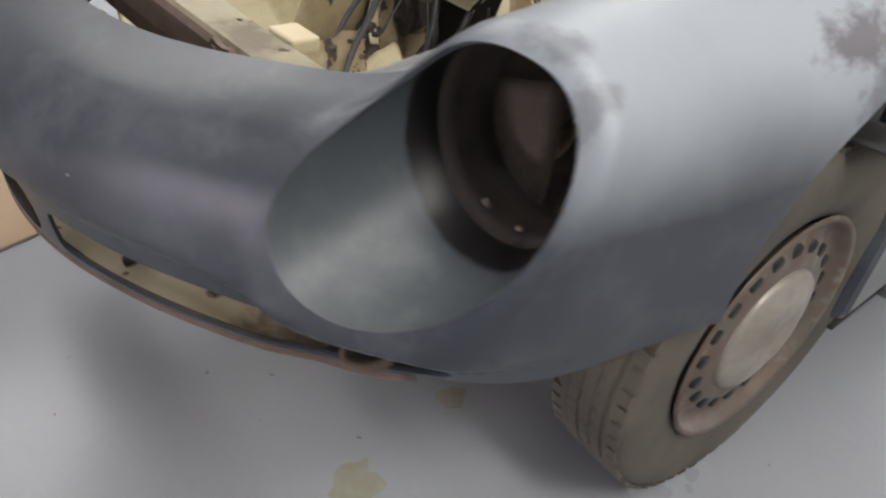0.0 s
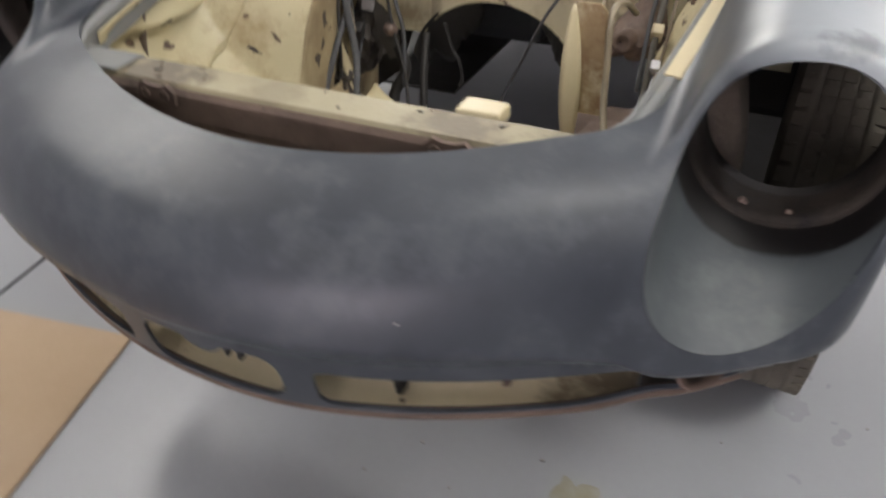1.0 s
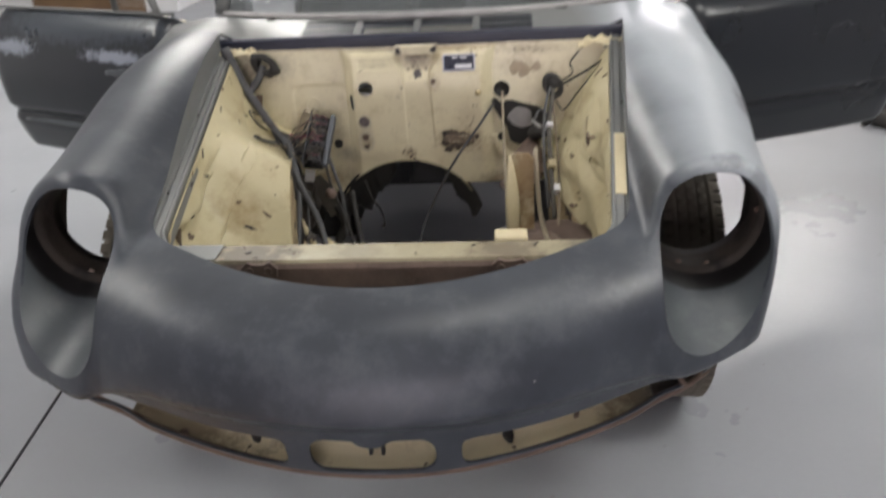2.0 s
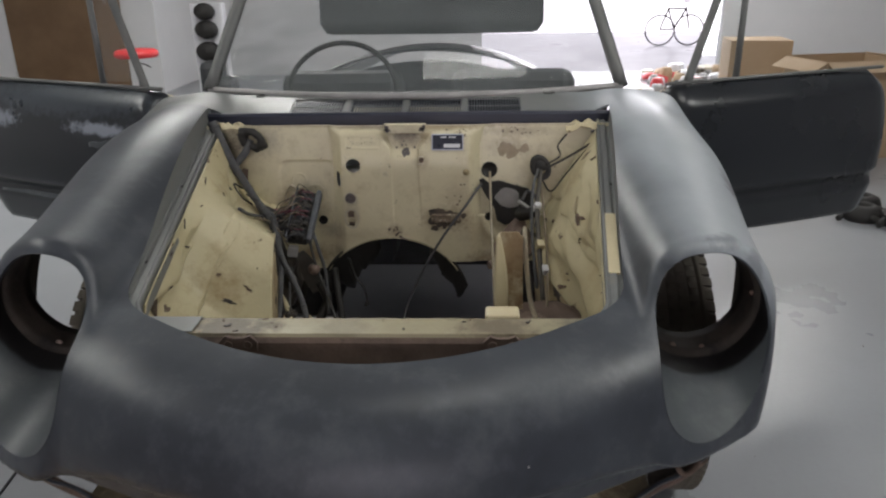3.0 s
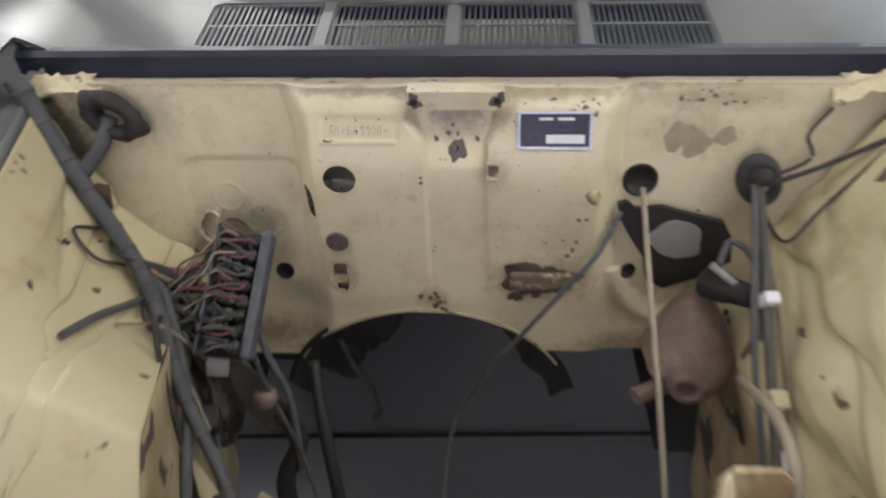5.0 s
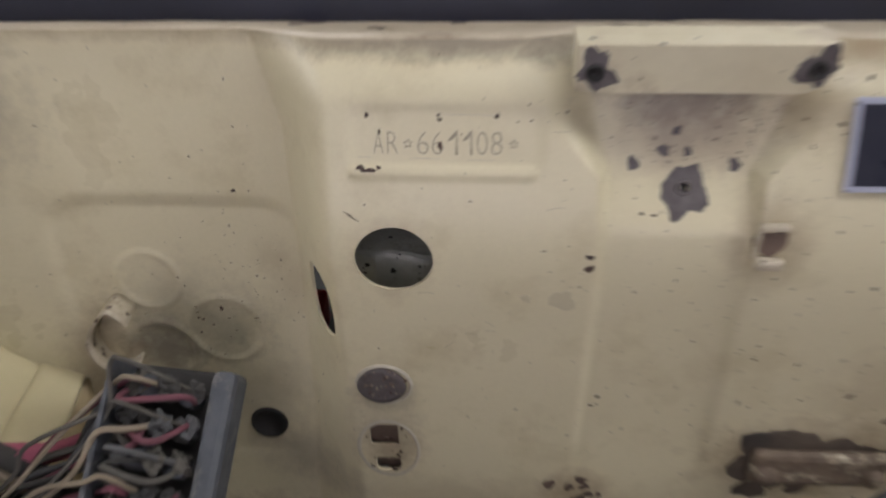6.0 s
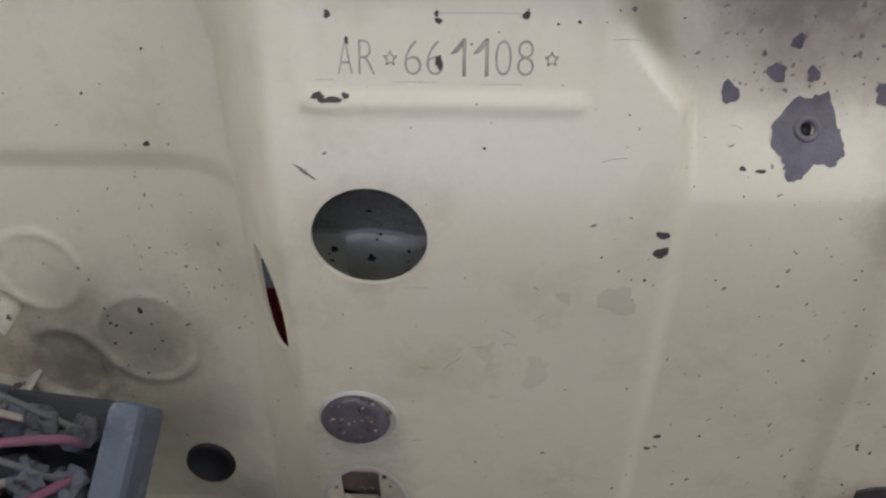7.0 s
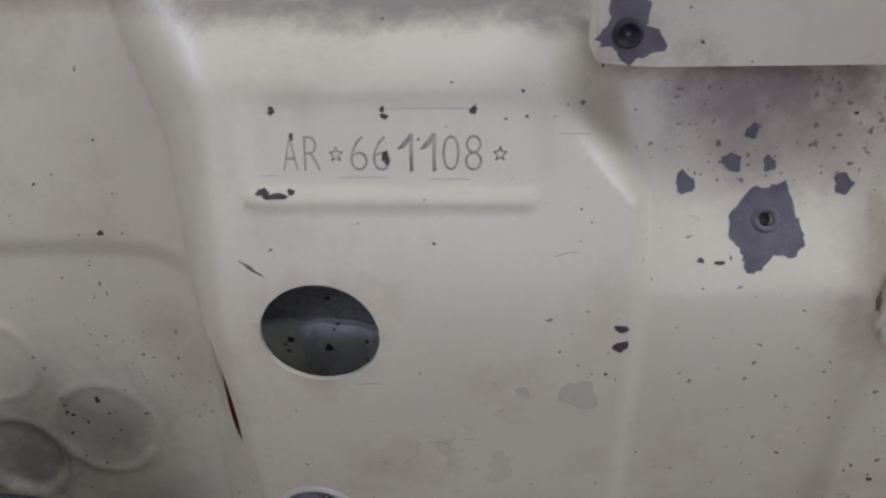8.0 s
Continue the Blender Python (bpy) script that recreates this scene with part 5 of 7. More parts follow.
tube(bm, [(0.220, 1.335, 0.757), (0.221, 1.25, 0.695), (0.223, 1.132, 0.612), (0.226, 1.05, 0.53), (0.232, 1.0, 0.43)], 0.0034, 8, 6)
part("brake_pipe", bm, PIPE_TAN, car, "tan metal pipe from the bulkhead")
bm = bmesh.new()
tube(bm, [(0.295, 1.12, 0.66), (0.292, 1.03, 0.705), (0.288, 0.965, 0.705), (0.293, 0.945, 0.63), (0.303, 0.91, 0.565), (0.335, 0.84, 0.51), (0.38, 0.76, 0.47), (0.40, 0.70, 0.47)], 0.0055, 8, 6)
part("fuel_hose", bm, PIPE_TAN, car, "pale bent rubber hose")
bm = bmesh.new()
tube(bm, [(0.197, 1.328, 0.728), (0.165, 1.286, 0.692), (0.13, 1.280, 0.645), (0.085, 1.276, 0.58), (0.03, 1.30, 0.47), (-0.015, 1.28, 0.36), (-0.02, 1.18, 0.24)], 0.0035, 7, 6)
part("speedo_cable", bm, WIRE_GREY, car, "thin grey cable hanging through the tunnel arch")
bm = bmesh.new()
lathe(bm, [(0.012, 0.004), (0.018, 0.010), (0.024, 0.008), (0.026, 0.0)], Matrix.Translation((0.352, 1.338, 0.768)) @ Euler((radians(90), radians(-25), 0)).to_matrix().to_4x4() @ Matrix.Diagonal((1.0, 1.4, 1, 1)), 28)
lathe(bm, [(0.0005, 0.012), (0.012, 0.010), (0.016, 0.003)], Matrix.Translation((0.352, 1.338, 0.775)) @ Euler((radians(90), 0, 0)).to_matrix().to_4x4(), 20)
part("cable_grommet", bm, WIRE_DARK, car, "black rubber cable grommet")
runs = [([(0.352, 1.33, 0.76), (0.342, 1.26, 0.735), (0.333, 1.19, 0.70), (0.334, 1.11, 0.62), (0.338, 1.03, 0.53)], 0.0060, WIRE_DUSTY),
        ([(0.345, 1.33, 0.765), (0.326, 1.24, 0.74), (0.318, 1.15, 0.66), (0.325, 1.05, 0.55)], 0.004, WIRE_GREY),
        ([(0.36, 1.33, 0.775), (0.40, 1.33, 0.80), (0.395, 1.34, 0.825), (0.418, 1.352, 0.852)], 0.0024, WIRE_DARK),
        ([(0.36, 1.33, 0.765), (0.42, 1.32, 0.80), (0.485, 1.315, 0.842)], 0.0032, WIRE_DARK),
        ([(0.355, 1.32, 0.74), (0.375, 1.28, 0.72), (0.41, 1.29, 0.76), (0.475, 1.31, 0.835)], 0.0022, WIRE_DARK),
        ([(0.35, 1.32, 0.75), (0.35, 1.2, 0.69), (0.352, 1.1, 0.6), (0.345, 1.0, 0.52)], 0.003, WIRE_TAN),
        ([(0.30, 1.26, 0.70), (0.315, 1.28, 0.72), (0.335, 1.25, 0.71), (0.33, 1.18, 0.66)], 0.004, WIRE_GREY)]
for pts, r, m_ in runs:
    bm = bmesh.new()
    tube(bm, pts, r, 7, 6)
    part("cable", bm, m_, car)
for c, s, m_ in (((0.333, 1.192, 0.706), (0.018, 0.014, 0.024), PALE), ((0.334, 1.12, 0.63), (0.02, 0.02, 0.03), CREAM_WORN), ((0.345, 1.08, 0.585), (0.016, 0.02, 0.02), PALE)):
    bm = bmesh.new()
    box(bm, c, s, 0.003, Euler((0.6, 0.1, 0.2)).to_matrix())
    part("cable_connector", bm, m_, car)

# fuse block with its wiring
FA, FB = Vector((-0.2535, 1.300, 0.712)), Vector((-0.2665, 1.180, 0.614))
fd = (FB - FA).normalized()
fx = Vector((1, 0, -0.06)).normalized()
fx = (fx - fd * fx.dot(fd)).normalized()
fo = fx.cross(fd)
fo = fo if fo.y < 0 else -fo
fm = Matrix((fx, fd, fo)).transposed().to_4x4()
fuse = part("fuse_block", box(bmesh.new(), (0, 0, 0), (0.048, 0.152, 0.010), 0.002), SOOT, car, "grey plastic fuse block with dusty wires")
fuse.matrix_basis = Matrix.Translation(FA.lerp(FB, 0.5)) @ fm
part("fuse_cover", box(bmesh.new(), (0.0305, 0.0, 0.012), (0.013, 0.152, 0.026), 0.004), FUSE_GREY, fuse)
part("fuse_rail", box(bmesh.new(), (-0.0255, 0.0, 0.016), (0.003, 0.154, 0.030), 0.001), FUSE_GREY, fuse)
for k in range(8):
    y = -0.064 + 0.0180 * k
    bm = bmesh.new()
    lathe(bm, [(0.0005, 0.024), (0.006, 0.023), (0.0075, 0.01), (0.0075, 0.004)], Matrix.Translation((-0.008, y, 0)), 10)
    lathe(bm, [(0.0005, 0.02), (0.005, 0.019), (0.006, 0.004)], Matrix.Translation((0.012, y + 0.003, 0)), 10)
    part("terminal", bm, SOOT if k % 2 else FUSE_GREY, fuse)
    for j in (0, 1, 2):
        m_ = ((WIRE_PINK, WIRE_TAN, WIRE_DUSTY)[j] if k in (0, 1, 3, 4) else (WIRE_DARK, WIRE_GREY, WIRE_DUSTY)[(j + k) % 3])
        bm = bmesh.new()
        g1, g2, g3 = rnd.uniform(-0.012, 0.012), rnd.uniform(-0.010, 0.014), rnd.uniform(-0.02, 0.02)
        tube(bm, [(-0.006 + 0.010 * j, y, 0.020), (-0.010 + g1 * 0.4, y + g1, 0.032 + 0.005 * j), (-0.024, y + g1 + 0.004, 0.022 + g2), (-0.046 + g3, y + 0.4 * (0.02 - y) + g1, 0.012 + g2), (-0.075, 0.026 + 0.35 * y + g3, 0.002 + g2), (-0.112, 0.03 + 0.004 * k + 0.3 * g3, -0.012 + g2)], rnd.uniform(0.0012, 0.0021), 6, 5)
        part("fuse_wire", bm, m_, fuse)
    # loops standing between the terminals
    bm = bmesh.new()
    j_ = [rnd.uniform(-0.008, 0.008) for _ in range(6)]
    tube(bm, [(-0.016, y + 0.004 + j_[0], 0.012), (-0.012 + j_[1], y + 0.010 + j_[2], 0.031 + 0.6 * j_[3]), (0.006 + j_[4], y + 0.008 + j_[5], 0.033 + 0.6 * j_[1]), (0.016, y - 0.002 + j_[3], 0.016)], 0.0017, 6, 5)
    part("fuse_wire", bm, rnd.choice((WIRE_DUSTY, WIRE_GREY, WIRE_DARK, WIRE_PINK)), fuse)
    for dx, dz in ((-0.014, 0.020), (0.003, 0.024), (0.014, 0.016)):
        bm = bmesh.new()
        bmesh.ops.create_icosphere(bm, subdivisions=3, radius=0.0068)
        seed = Vector((k * 3.1, dx * 90, 1.0))
        for v in bm.verts:
            v.co *= 0.85 + 0.75 * noise.noise(v.co * 190 + seed) + 0.3 * noise.noise(v.co * 480 + seed)
            v.co += Vector((dx, y + 0.05 * dx + rnd.uniform(-0.0002, 0.0002), dz))
        part("dusty_terminal_cap", bm, (WIRE_DUSTY, WIRE_DARK, WIRE_GREY)[(k + int(dx > 0)) % 3], fuse)
for k in range(12):
    g = [rnd.uniform(-1, 1) for _ in range(6)]
    bm = bmesh.new()
    tube(bm, [(-0.03 + 0.012 * g[0], 0.08 * g[1], 0.004), (-0.05 + 0.015 * g[2], 0.03 + 0.04 * g[3], 0.012 + 0.012 * g[4]), (-0.085, 0.045 + 0.025 * g[5], -0.004), (-0.10 + 0.02 * g[1], 0.09 + 0.02 * g[0], -0.02), (-0.085 + 0.03 * g[2], 0.15, -0.05)], rnd.uniform(0.002, 0.004), 6, 5)
    part("fuse_wire", bm, rnd.choice((WIRE_DARK, WIRE_GREY, WIRE_DARK, WIRE_DUSTY)), fuse)
bm = bmesh.new()
HOOK = smooth_path([(-0.299, 0, 0.716), (-0.309, 0, 0.7235), (-0.320, 0, 0.713), (-0.3285, 0, 0.696), (-0.326, 0, 0.680), (-0.314, 0, 0.673), (-0.303, 0, 0.677)], 4)


def hook(u, v):
    p = HOOK[int(round(u * (len(HOOK) - 1)))]
    return (p.x + 0.003 * v, 1.348 - 0.021 * v, p.z + 0.004 * v * math.sin(3 * u))


part("cable_hook", sheet(hook, np.linspace(0, 1, len(HOOK)), np.linspace(0, 1, 4), 0.0015), CLIP_PAINT, car, "bent stained cream cable strap")
# left wiring harness
RY = (0.60, 0.75, 0.87, 0.94, 1.00, 1.15, 1.345)
RX = (0.300, 0.275, 0.263, 0.268, 0.273, 0.315, 0.345)
RZ = (0.420, 0.440, 0.485, 0.620, 0.690, 0.655, 0.660)


def over_wing(p):
    """Lift a cable point so that it lies over the wing panel."""
    x, y, z = p
    if x > -0.29 or y < 0.95:
        return p
    tx, tz = hood_half(y) - 0.034, deck(y) - 0.020
    bx, bz = float(np.interp(y, RY, RX)), float(np.interp(y, RY, RZ))
    v = (tx + x) / (tx - bx)
    if v > 1.0:
        return p
    sag = 0.055 * math.sin(math.pi * max(v, 0)) * float(sstep(1.0, 1.25, y))
    return (x, y, max(z, tz + (bz - tz) * v - sag + 0.016))


main = [(-0.500, 1.335, 0.842), (-0.458, 1.312, 0.790), (-0.400, 1.270, 0.728), (-0.360, 1.232, 0.690), (-0.327, 1.180, 0.642), (-0.297, 1.130, 0.604), (-0.240, 1.060, 0.526), (-0.205, 0.990, 0.462), (-0.160, 0.930, 0.400), (-0.088, 0.870, 0.352), (-0.03, 0.80, 0.31)]
bm = bmesh.new()
main = [over_wing(p) for p in main]
tube(bm, main, lambda t: 0.0135 - 0.0085 * t ** 0.6, 10, 8)
part("wiring_harness", bm, WIRE_GREY, car, "grey taped wiring harness")
for k in range(22):
    t0 = k / 22
    line = smooth_path(main, 8)
    i = int(t0 * (len(line) - 3)) + 1
    p, q = line[i], line[i + 1]
    bm = bmesh.new()
    tube(bm, [p, p + (q - p).normalized() * 0.006], 0.0142 - 0.0085 * t0 ** 0.6, 10, 1)
    part("tape_band", bm, WIRE_GREY, car)
branch = [
          ([(-0.38, 1.25, 0.68), (-0.36, 1.215, 0.675), (-0.345, 1.18, 0.66), (-0.318, 1.15, 0.60)], 0.0035, WIRE_DARK),
          ([(-0.352, 1.225, 0.668), (-0.355, 1.215, 0.645), (-0.365, 1.19, 0.60), (-0.375, 1.15, 0.54), (-0.37, 1.08, 0.46)], 0.006, WIRE_GREY),
          ([(-0.37, 1.24, 0.65), (-0.34, 1.21, 0.62), (-0.33, 1.2, 0.58), (-0.30, 1.16, 0.53)], 0.006, WIRE_DARK),
          ([(-0.375, 1.24, 0.655), (-0.345, 1.215, 0.635), (-0.31, 1.2, 0.60), (-0.295, 1.19, 0.56)], 0.005, WIRE_DUSTY),
          ([(-0.36, 1.23, 0.64), (-0.33, 1.19, 0.57), (-0.31, 1.13, 0.50), (-0.28, 1.05, 0.42), (-0.25, 0.95, 0.36)], 0.005, WIRE_DARK),
          ([(-0.385, 1.262, 0.675), (-0.345, 1.262, 0.655), (-0.30, 1.25, 0.65)], 0.010, WIRE_DARK),
          ([(-0.38, 1.26, 0.665), (-0.34, 1.25, 0.65), (-0.30, 1.24, 0.66)], 0.004, WIRE_TAN),
          ([(-0.38, 1.255, 0.67), (-0.335, 1.265, 0.675), (-0.29, 1.27, 0.69)], 0.0075, WIRE_RED),
          ([(-0.38, 1.255, 0.66), (-0.335, 1.27, 0.66), (-0.285, 1.265, 0.68)], 0.0065, WIRE_RED),
          ([(-0.35, 1.235, 0.685), (-0.325, 1.20, 0.65), (-0.30, 1.14, 0.60), (-0.285, 1.05, 0.53), (-0.282, 0.98, 0.44), (-0.25, 0.93, 0.375)], 0.009, WIRE_GREY),
          ([(-0.37, 1.25, 0.66), (-0.325, 1.235, 0.62), (-0.30, 1.2, 0.55), (-0.285, 1.12, 0.45)], 0.0045, WIRE_GREY),
          ([(-0.41, 1.268, 0.70), (-0.39, 1.24, 0.72), (-0.365, 1.25, 0.70), (-0.37, 1.26, 0.67)], 0.003, WIRE_DARK),
          ([(-0.42, 1.275, 0.69), (-0.43, 1.24, 0.68), (-0.41, 1.23, 0.65), (-0.39, 1.25, 0.66)], 0.003, WIRE_DARK),
          ([(-0.235, 1.22, 0.64), (-0.22, 1.20, 0.60), (-0.205, 1.2, 0.53), (-0.20, 1.18, 0.42)], 0.0065, WIRE_GREY),
          ([(-0.24, 1.2, 0.62), (-0.225, 1.19, 0.55), (-0.19, 1.17, 0.45), (-0.15, 1.1, 0.36)], 0.005, WIRE_DARK),
          ([(-0.36, 1.15, 0.55), (-0.32, 1.17, 0.56), (-0.29, 1.19, 0.60)], 0.003, WIRE_TAN),
          ([(-0.34, 1.2, 0.57), (-0.31, 1.17, 0.58), (-0.28, 1.13, 0.55)], 0.003, WIRE_TAN)]
for pts, r, m_ in branch:
    bm = bmesh.new()
    tube(bm, [over_wing(p) for p in pts], r * 0.72, 7, 6)
    part("cable", bm, m_, car)
bm = bmesh.new()
lathe(bm, [(0.012, 0.004), (0.018, 0.016), (0.030, 0.015), (0.036, 0.004), (0.037, 0.0)], Matrix.Identity(4), 40)
for v in bm.verts:
    v.co *= 1 + 0.22 * noise.noise(v.co * 55)
    v.co.z += 0.006 * noise.noise(v.co * 70 + Vector((2, 0, 0)))
bmesh.ops.transform(bm, matrix=Matrix.Translation((-0.402, 1.346, 0.846)) @ Euler((radians(90), radians(35), 0)).to_matrix().to_4x4() @ Matrix.Diagonal((1.15, 0.75, 1, 1)), verts=bm.verts)
part("cable_grommet", bm, SOOT, car, "torn black rubber cable grommet")
bm = bmesh.new()
tube(bm, [(-0.408, 1.345, 0.845), (-0.420, 1.33, 0.815), (-0.445, 1.315, 0.785)], 0.010, 9, 6)
part("cable", bm, WIRE_GREY, car)
bm = bmesh.new()
box(bm, (-0.418, 1.30, 0.762), (0.016, 0.003, 0.036), 0.001, Euler((0.1, 0.2, 0)).to_matrix())
part("rust_tab", bm, RUST, car)
# steering gear and dirty fittings low at that side
bm = bmesh.new()
box(bm, (-0.420, 1.165, 0.705), (0.026, 0.03, 0.022), 0.004, Euler((0.4, 0.3, 0.5)).to_matrix())
part("cable_connector", bm, SOOT, car)
bm = bmesh.new()
box(bm, (-0.29, 1.15, 0.545), (0.03, 0.03, 0.03), 0.005, Euler((0.4, 0.1, 0.2)).to_matrix())
part("cable_connector", bm, SOOT, car)
bm = bmesh.new()
bmesh.ops.create_icosphere(bm, subdivisions=4, radius=1.0)
for v in bm.verts:
    n1 = noise.noise(v.co * 1.7) * 0.35 + noise.noise(v.co * 4.1) * 0.15
    v.co = Vector((-0.325, 1.235, 0.505)) + Vector((v.co.x * 0.060, v.co.y * 0.055, v.co.z * 0.075)) * (1 + n1)
part("steering_box", bm, SOOT_BROWN, car, "greasy steering box")
bm = bmesh.new()
prism(bm, [(-0.276, 0.580), (-0.258, 0.588), (-0.232, 0.560), (-0.216, 0.515), (-0.222, 0.478), (-0.242, 0.470), (-0.262, 0.505), (-0.272, 0.545)], "y", 1.20, 1.206)
part("steering_bracket", bm, WIRE_DUSTY, car, "dusty grey steel bracket")
bm = bmesh.new()
box(bm, (-0.283, 1.195, 0.590), (0.026, 0.016, 0.030), 0.003, Euler((0.3, 0.2, 0.2)).to_matrix())
part("cable_connector", bm, PALE, car)
bm = bmesh.new()
lathe(bm, [(0.0005, 0.020), (0.010, 0.018), (0.015, 0.008), (0.015, -0.004), (0.011, -0.010)], Matrix.Translation((-0.232, 1.196, 0.540)) @ Euler((radians(70), 0, 0)).to_matrix().to_4x4(), 18)
part("rust_knob", bm, CASTING, car, "rounded brown rubber knob")
bm = bmesh.new()
tube(bm, [(-0.225, 1.21, 0.50), (-0.205, 1.20, 0.45), (-0.225, 1.18, 0.40), (-0.215, 1.15, 0.35)], 0.013, 9, 5)
part("rubber_hose", bm, SOOT, car, "short black rubber hose")
bm = bmesh.new()
tube(bm, [(-0.20, 1.30, 0.50), (-0.185, 1.25, 0.44), (-0.165, 1.20, 0.36), (-0.15, 1.16, 0.28)], 0.009, 8, 5)
part("drain_hose", bm, SOOT, car, "black rubber hose")

# inner wings
def ridge(side, y):
    """Lower inner edge of a wing panel."""
    if side < 0:
        return float(np.interp(y, RY, RX)), float(np.interp(y, RY, RZ))
    return 0.455 - 0.12 * float(sstep(0.84, 1.15, y)), 0.46 + 0.12 * float(sstep(0.8, 1.15, y))


for side in (1, -1):
    def wing(u, v, side=side):
        y = 0.60 + 0.745 * u
        top_x, top_z = hood_half(y) - 0.034, deck(y) - 0.020
        bx, bz = ridge(side, y)
        bow = 0.075 * math.sin(math.pi * v) * (1 - float(sstep(0.85, 1.02, y))) if side < 0 else -0.012 * math.sin(math.pi * v)
        sag = 0.055 * math.sin(math.pi * v) * float(sstep(1.0, 1.25, y)) if side < 0 else 0
        q = Vector((u * 5 + side * 3, v * 4, 1.0))
        crease = 0.016 * noise.noise(q) + 0.0075 * noise.noise(q * 2.7)
        wob = 0.05 * noise.noise(Vector((u * 5, v * 2, 4.0)))
        for a, b, w, amp in (((0.28, 0.22, 0.08, 0.019), (0.62, -0.30, 0.07, -0.023), (0.80, -0.12, 0.06, 0.017), (0.05, 0.75, 0.05, -0.015), (0.95, -0.75, 0.05, 0.016)) if side < 0 else ((0.30, 0.35, 0.06, 0.011), (0.75, -0.35, 0.07, -0.012), (0.12, 0.55, 0.04, 0.008), (0.95, -0.6, 0.04, 0.008))):
            crease += amp * math.exp(-abs(v + wob - a - b * u) / w)
        # pressed swage lines and a bulge over the chassis leg
        crease += 0.006 * float(sstep(0.0, 0.03, v - 0.52 - 0.3 * u)) * (1 - float(sstep(0.55, 0.75, u)))
        e = min(1, 8 * v, 10 * (1 - v))
        return (side * (top_x + (bx - top_x) * v + bow + crease * e), y, top_z + (bz - top_z) * v + 0.8 * crease * e - sag)
    panel = part("inner_wing", sheet(wing, np.linspace(0, 1, 130), np.linspace(0, 1, 90), 0.0025), WING_PAINT, car, "cream inner wing panel with dents and rust scars")
    part("wing_liner", sheet(lambda u, v: tuple(Vector(wing(u, v)) + Vector((side * 0.007, 0, -0.003))), np.linspace(0, 1, 40), np.linspace(0, 1, 24), 0.001), DIRTY, car, "dirty brown outer side of the inner wing")
    def rail(u, v, side=side):
        y = 0.60 + 0.745 * u
        bx, bz = ridge(side, y)
        return (side * (bx + 0.03 * v + 0.004 * noise.noise(Vector((u * 9, v * 6, 2.0)))), y, bz - v * (0.06 + (bz - 0.26) * float(sstep(0.66, 0.85, y))))
    part("chassis_rail", sheet(rail, np.linspace(0, 1, 40), np.linspace(0, 1, 16), 0.003), MUD_CREAM, car, "dirty cream chassis side")
    def scar(u, v, r, squash, turn, m_=RUST, side=side):
        c = Vector(wing(u, v))
        nn = (Vector(wing(u + 0.01, v)) - c).cross(Vector(wing(u, v + 0.01)) - c).normalized()
        nn = nn if nn.x * side < 0 else -nn
        bm = bmesh.new()
        blob(bm, c + nn * 0.0025, nn, r, rnd, 0.0016, 16, 0.55, squash, turn)
        part("rust_scar", bm, m_, panel)
    known = (((0.407, 0.05, 0.012, 0.3, 0.9), (0.407, 0.31, 0.019, 0.3, -0.5), (0.25, 0.10, 0.024, 0.16, 0.9), (0.288, 0.34, 0.018, 0.25, 0.9), (0.20, 0.08, 0.016, 0.2, 1.0), (0.14, 0.05, 0.014, 0.22, -0.6),
              (0.22, 0.23, 0.012, 0.3, 0.7), (0.22, 0.41, 0.015, 0.8, 0.0), (0.102, 0.41, 0.014, 0.3, 1.2), (0.712, 0.256, 0.007, 0.5, 0.8), (0.661, 0.05, 0.016, 0.18, 0.4), (0.29, 0.03, 0.005, 0.9, 0.0),
              (0.237, 0.77, 0.016, 0.3, 0.1), (0.39, 0.795, 0.018, 0.35, -0.4), (0.424, 0.87, 0.013, 0.4, -0.7)) if side < 0 else
             ((0.576, 0.28, 0.013, 0.55, 0.4), (0.508, 0.04, 0.010, 0.6, 0.2), (0.797, 0.03, 0.010, 0.4, 0.8), (0.576, 0.95, 0.016, 0.4, 0.5), (0.424, 0.87, 0.024, 0.5, 0.9), (0.271, 0.64, 0.026, 0.5, 0.8), (0.33, 0.78, 0.02, 0.6, 0.3)))
    for q in known:
        scar(q[0], q[1], q[2] * 0.85, q[3] * 0.7, q[4], SOOT_BROWN if q[3] < 0.4 else RUST)
    for k in range(9 if side < 0 else 20):
        scar(rnd.uniform(0.03, 0.95), rnd.uniform(0.02, 0.97) ** (0.7 if side < 0 else 0.5), rnd.uniform(0.0015, 0.006), rnd.uniform(0.25, 0.8), rnd.uniform(-1.2, 1.2), rnd.choice((RUST, SOOT_BROWN)))
bm = bmesh.new()
lathe(bm, [(0.0005, 0.012), (0.012, 0.010), (0.014, 0.004), (0.022, 0.0)], Matrix.Translation((-0.33, 0.66, 0.575)) @ Euler((0, radians(50), 0)).to_matrix().to_4x4(), 16)
part("wing_bolt", bm, STEEL, car)
bm = bmesh.new()
box(bm, (0.402, 0.985, 0.742), (0.006, 0.03, 0.022), 0.002)
part("rust_tab", bm, RUST, car)
bm = bmesh.new()
prism(bm, [(0.962, 0.800), (0.972, 0.758), (1.012, 0.752), (1.018, 0.760), (0.985, 0.782)], "x", 0.394, 0.398)
part("wing_bracket", bm, CREAM_WORN, car, "cream bracket torn from the inner wing")

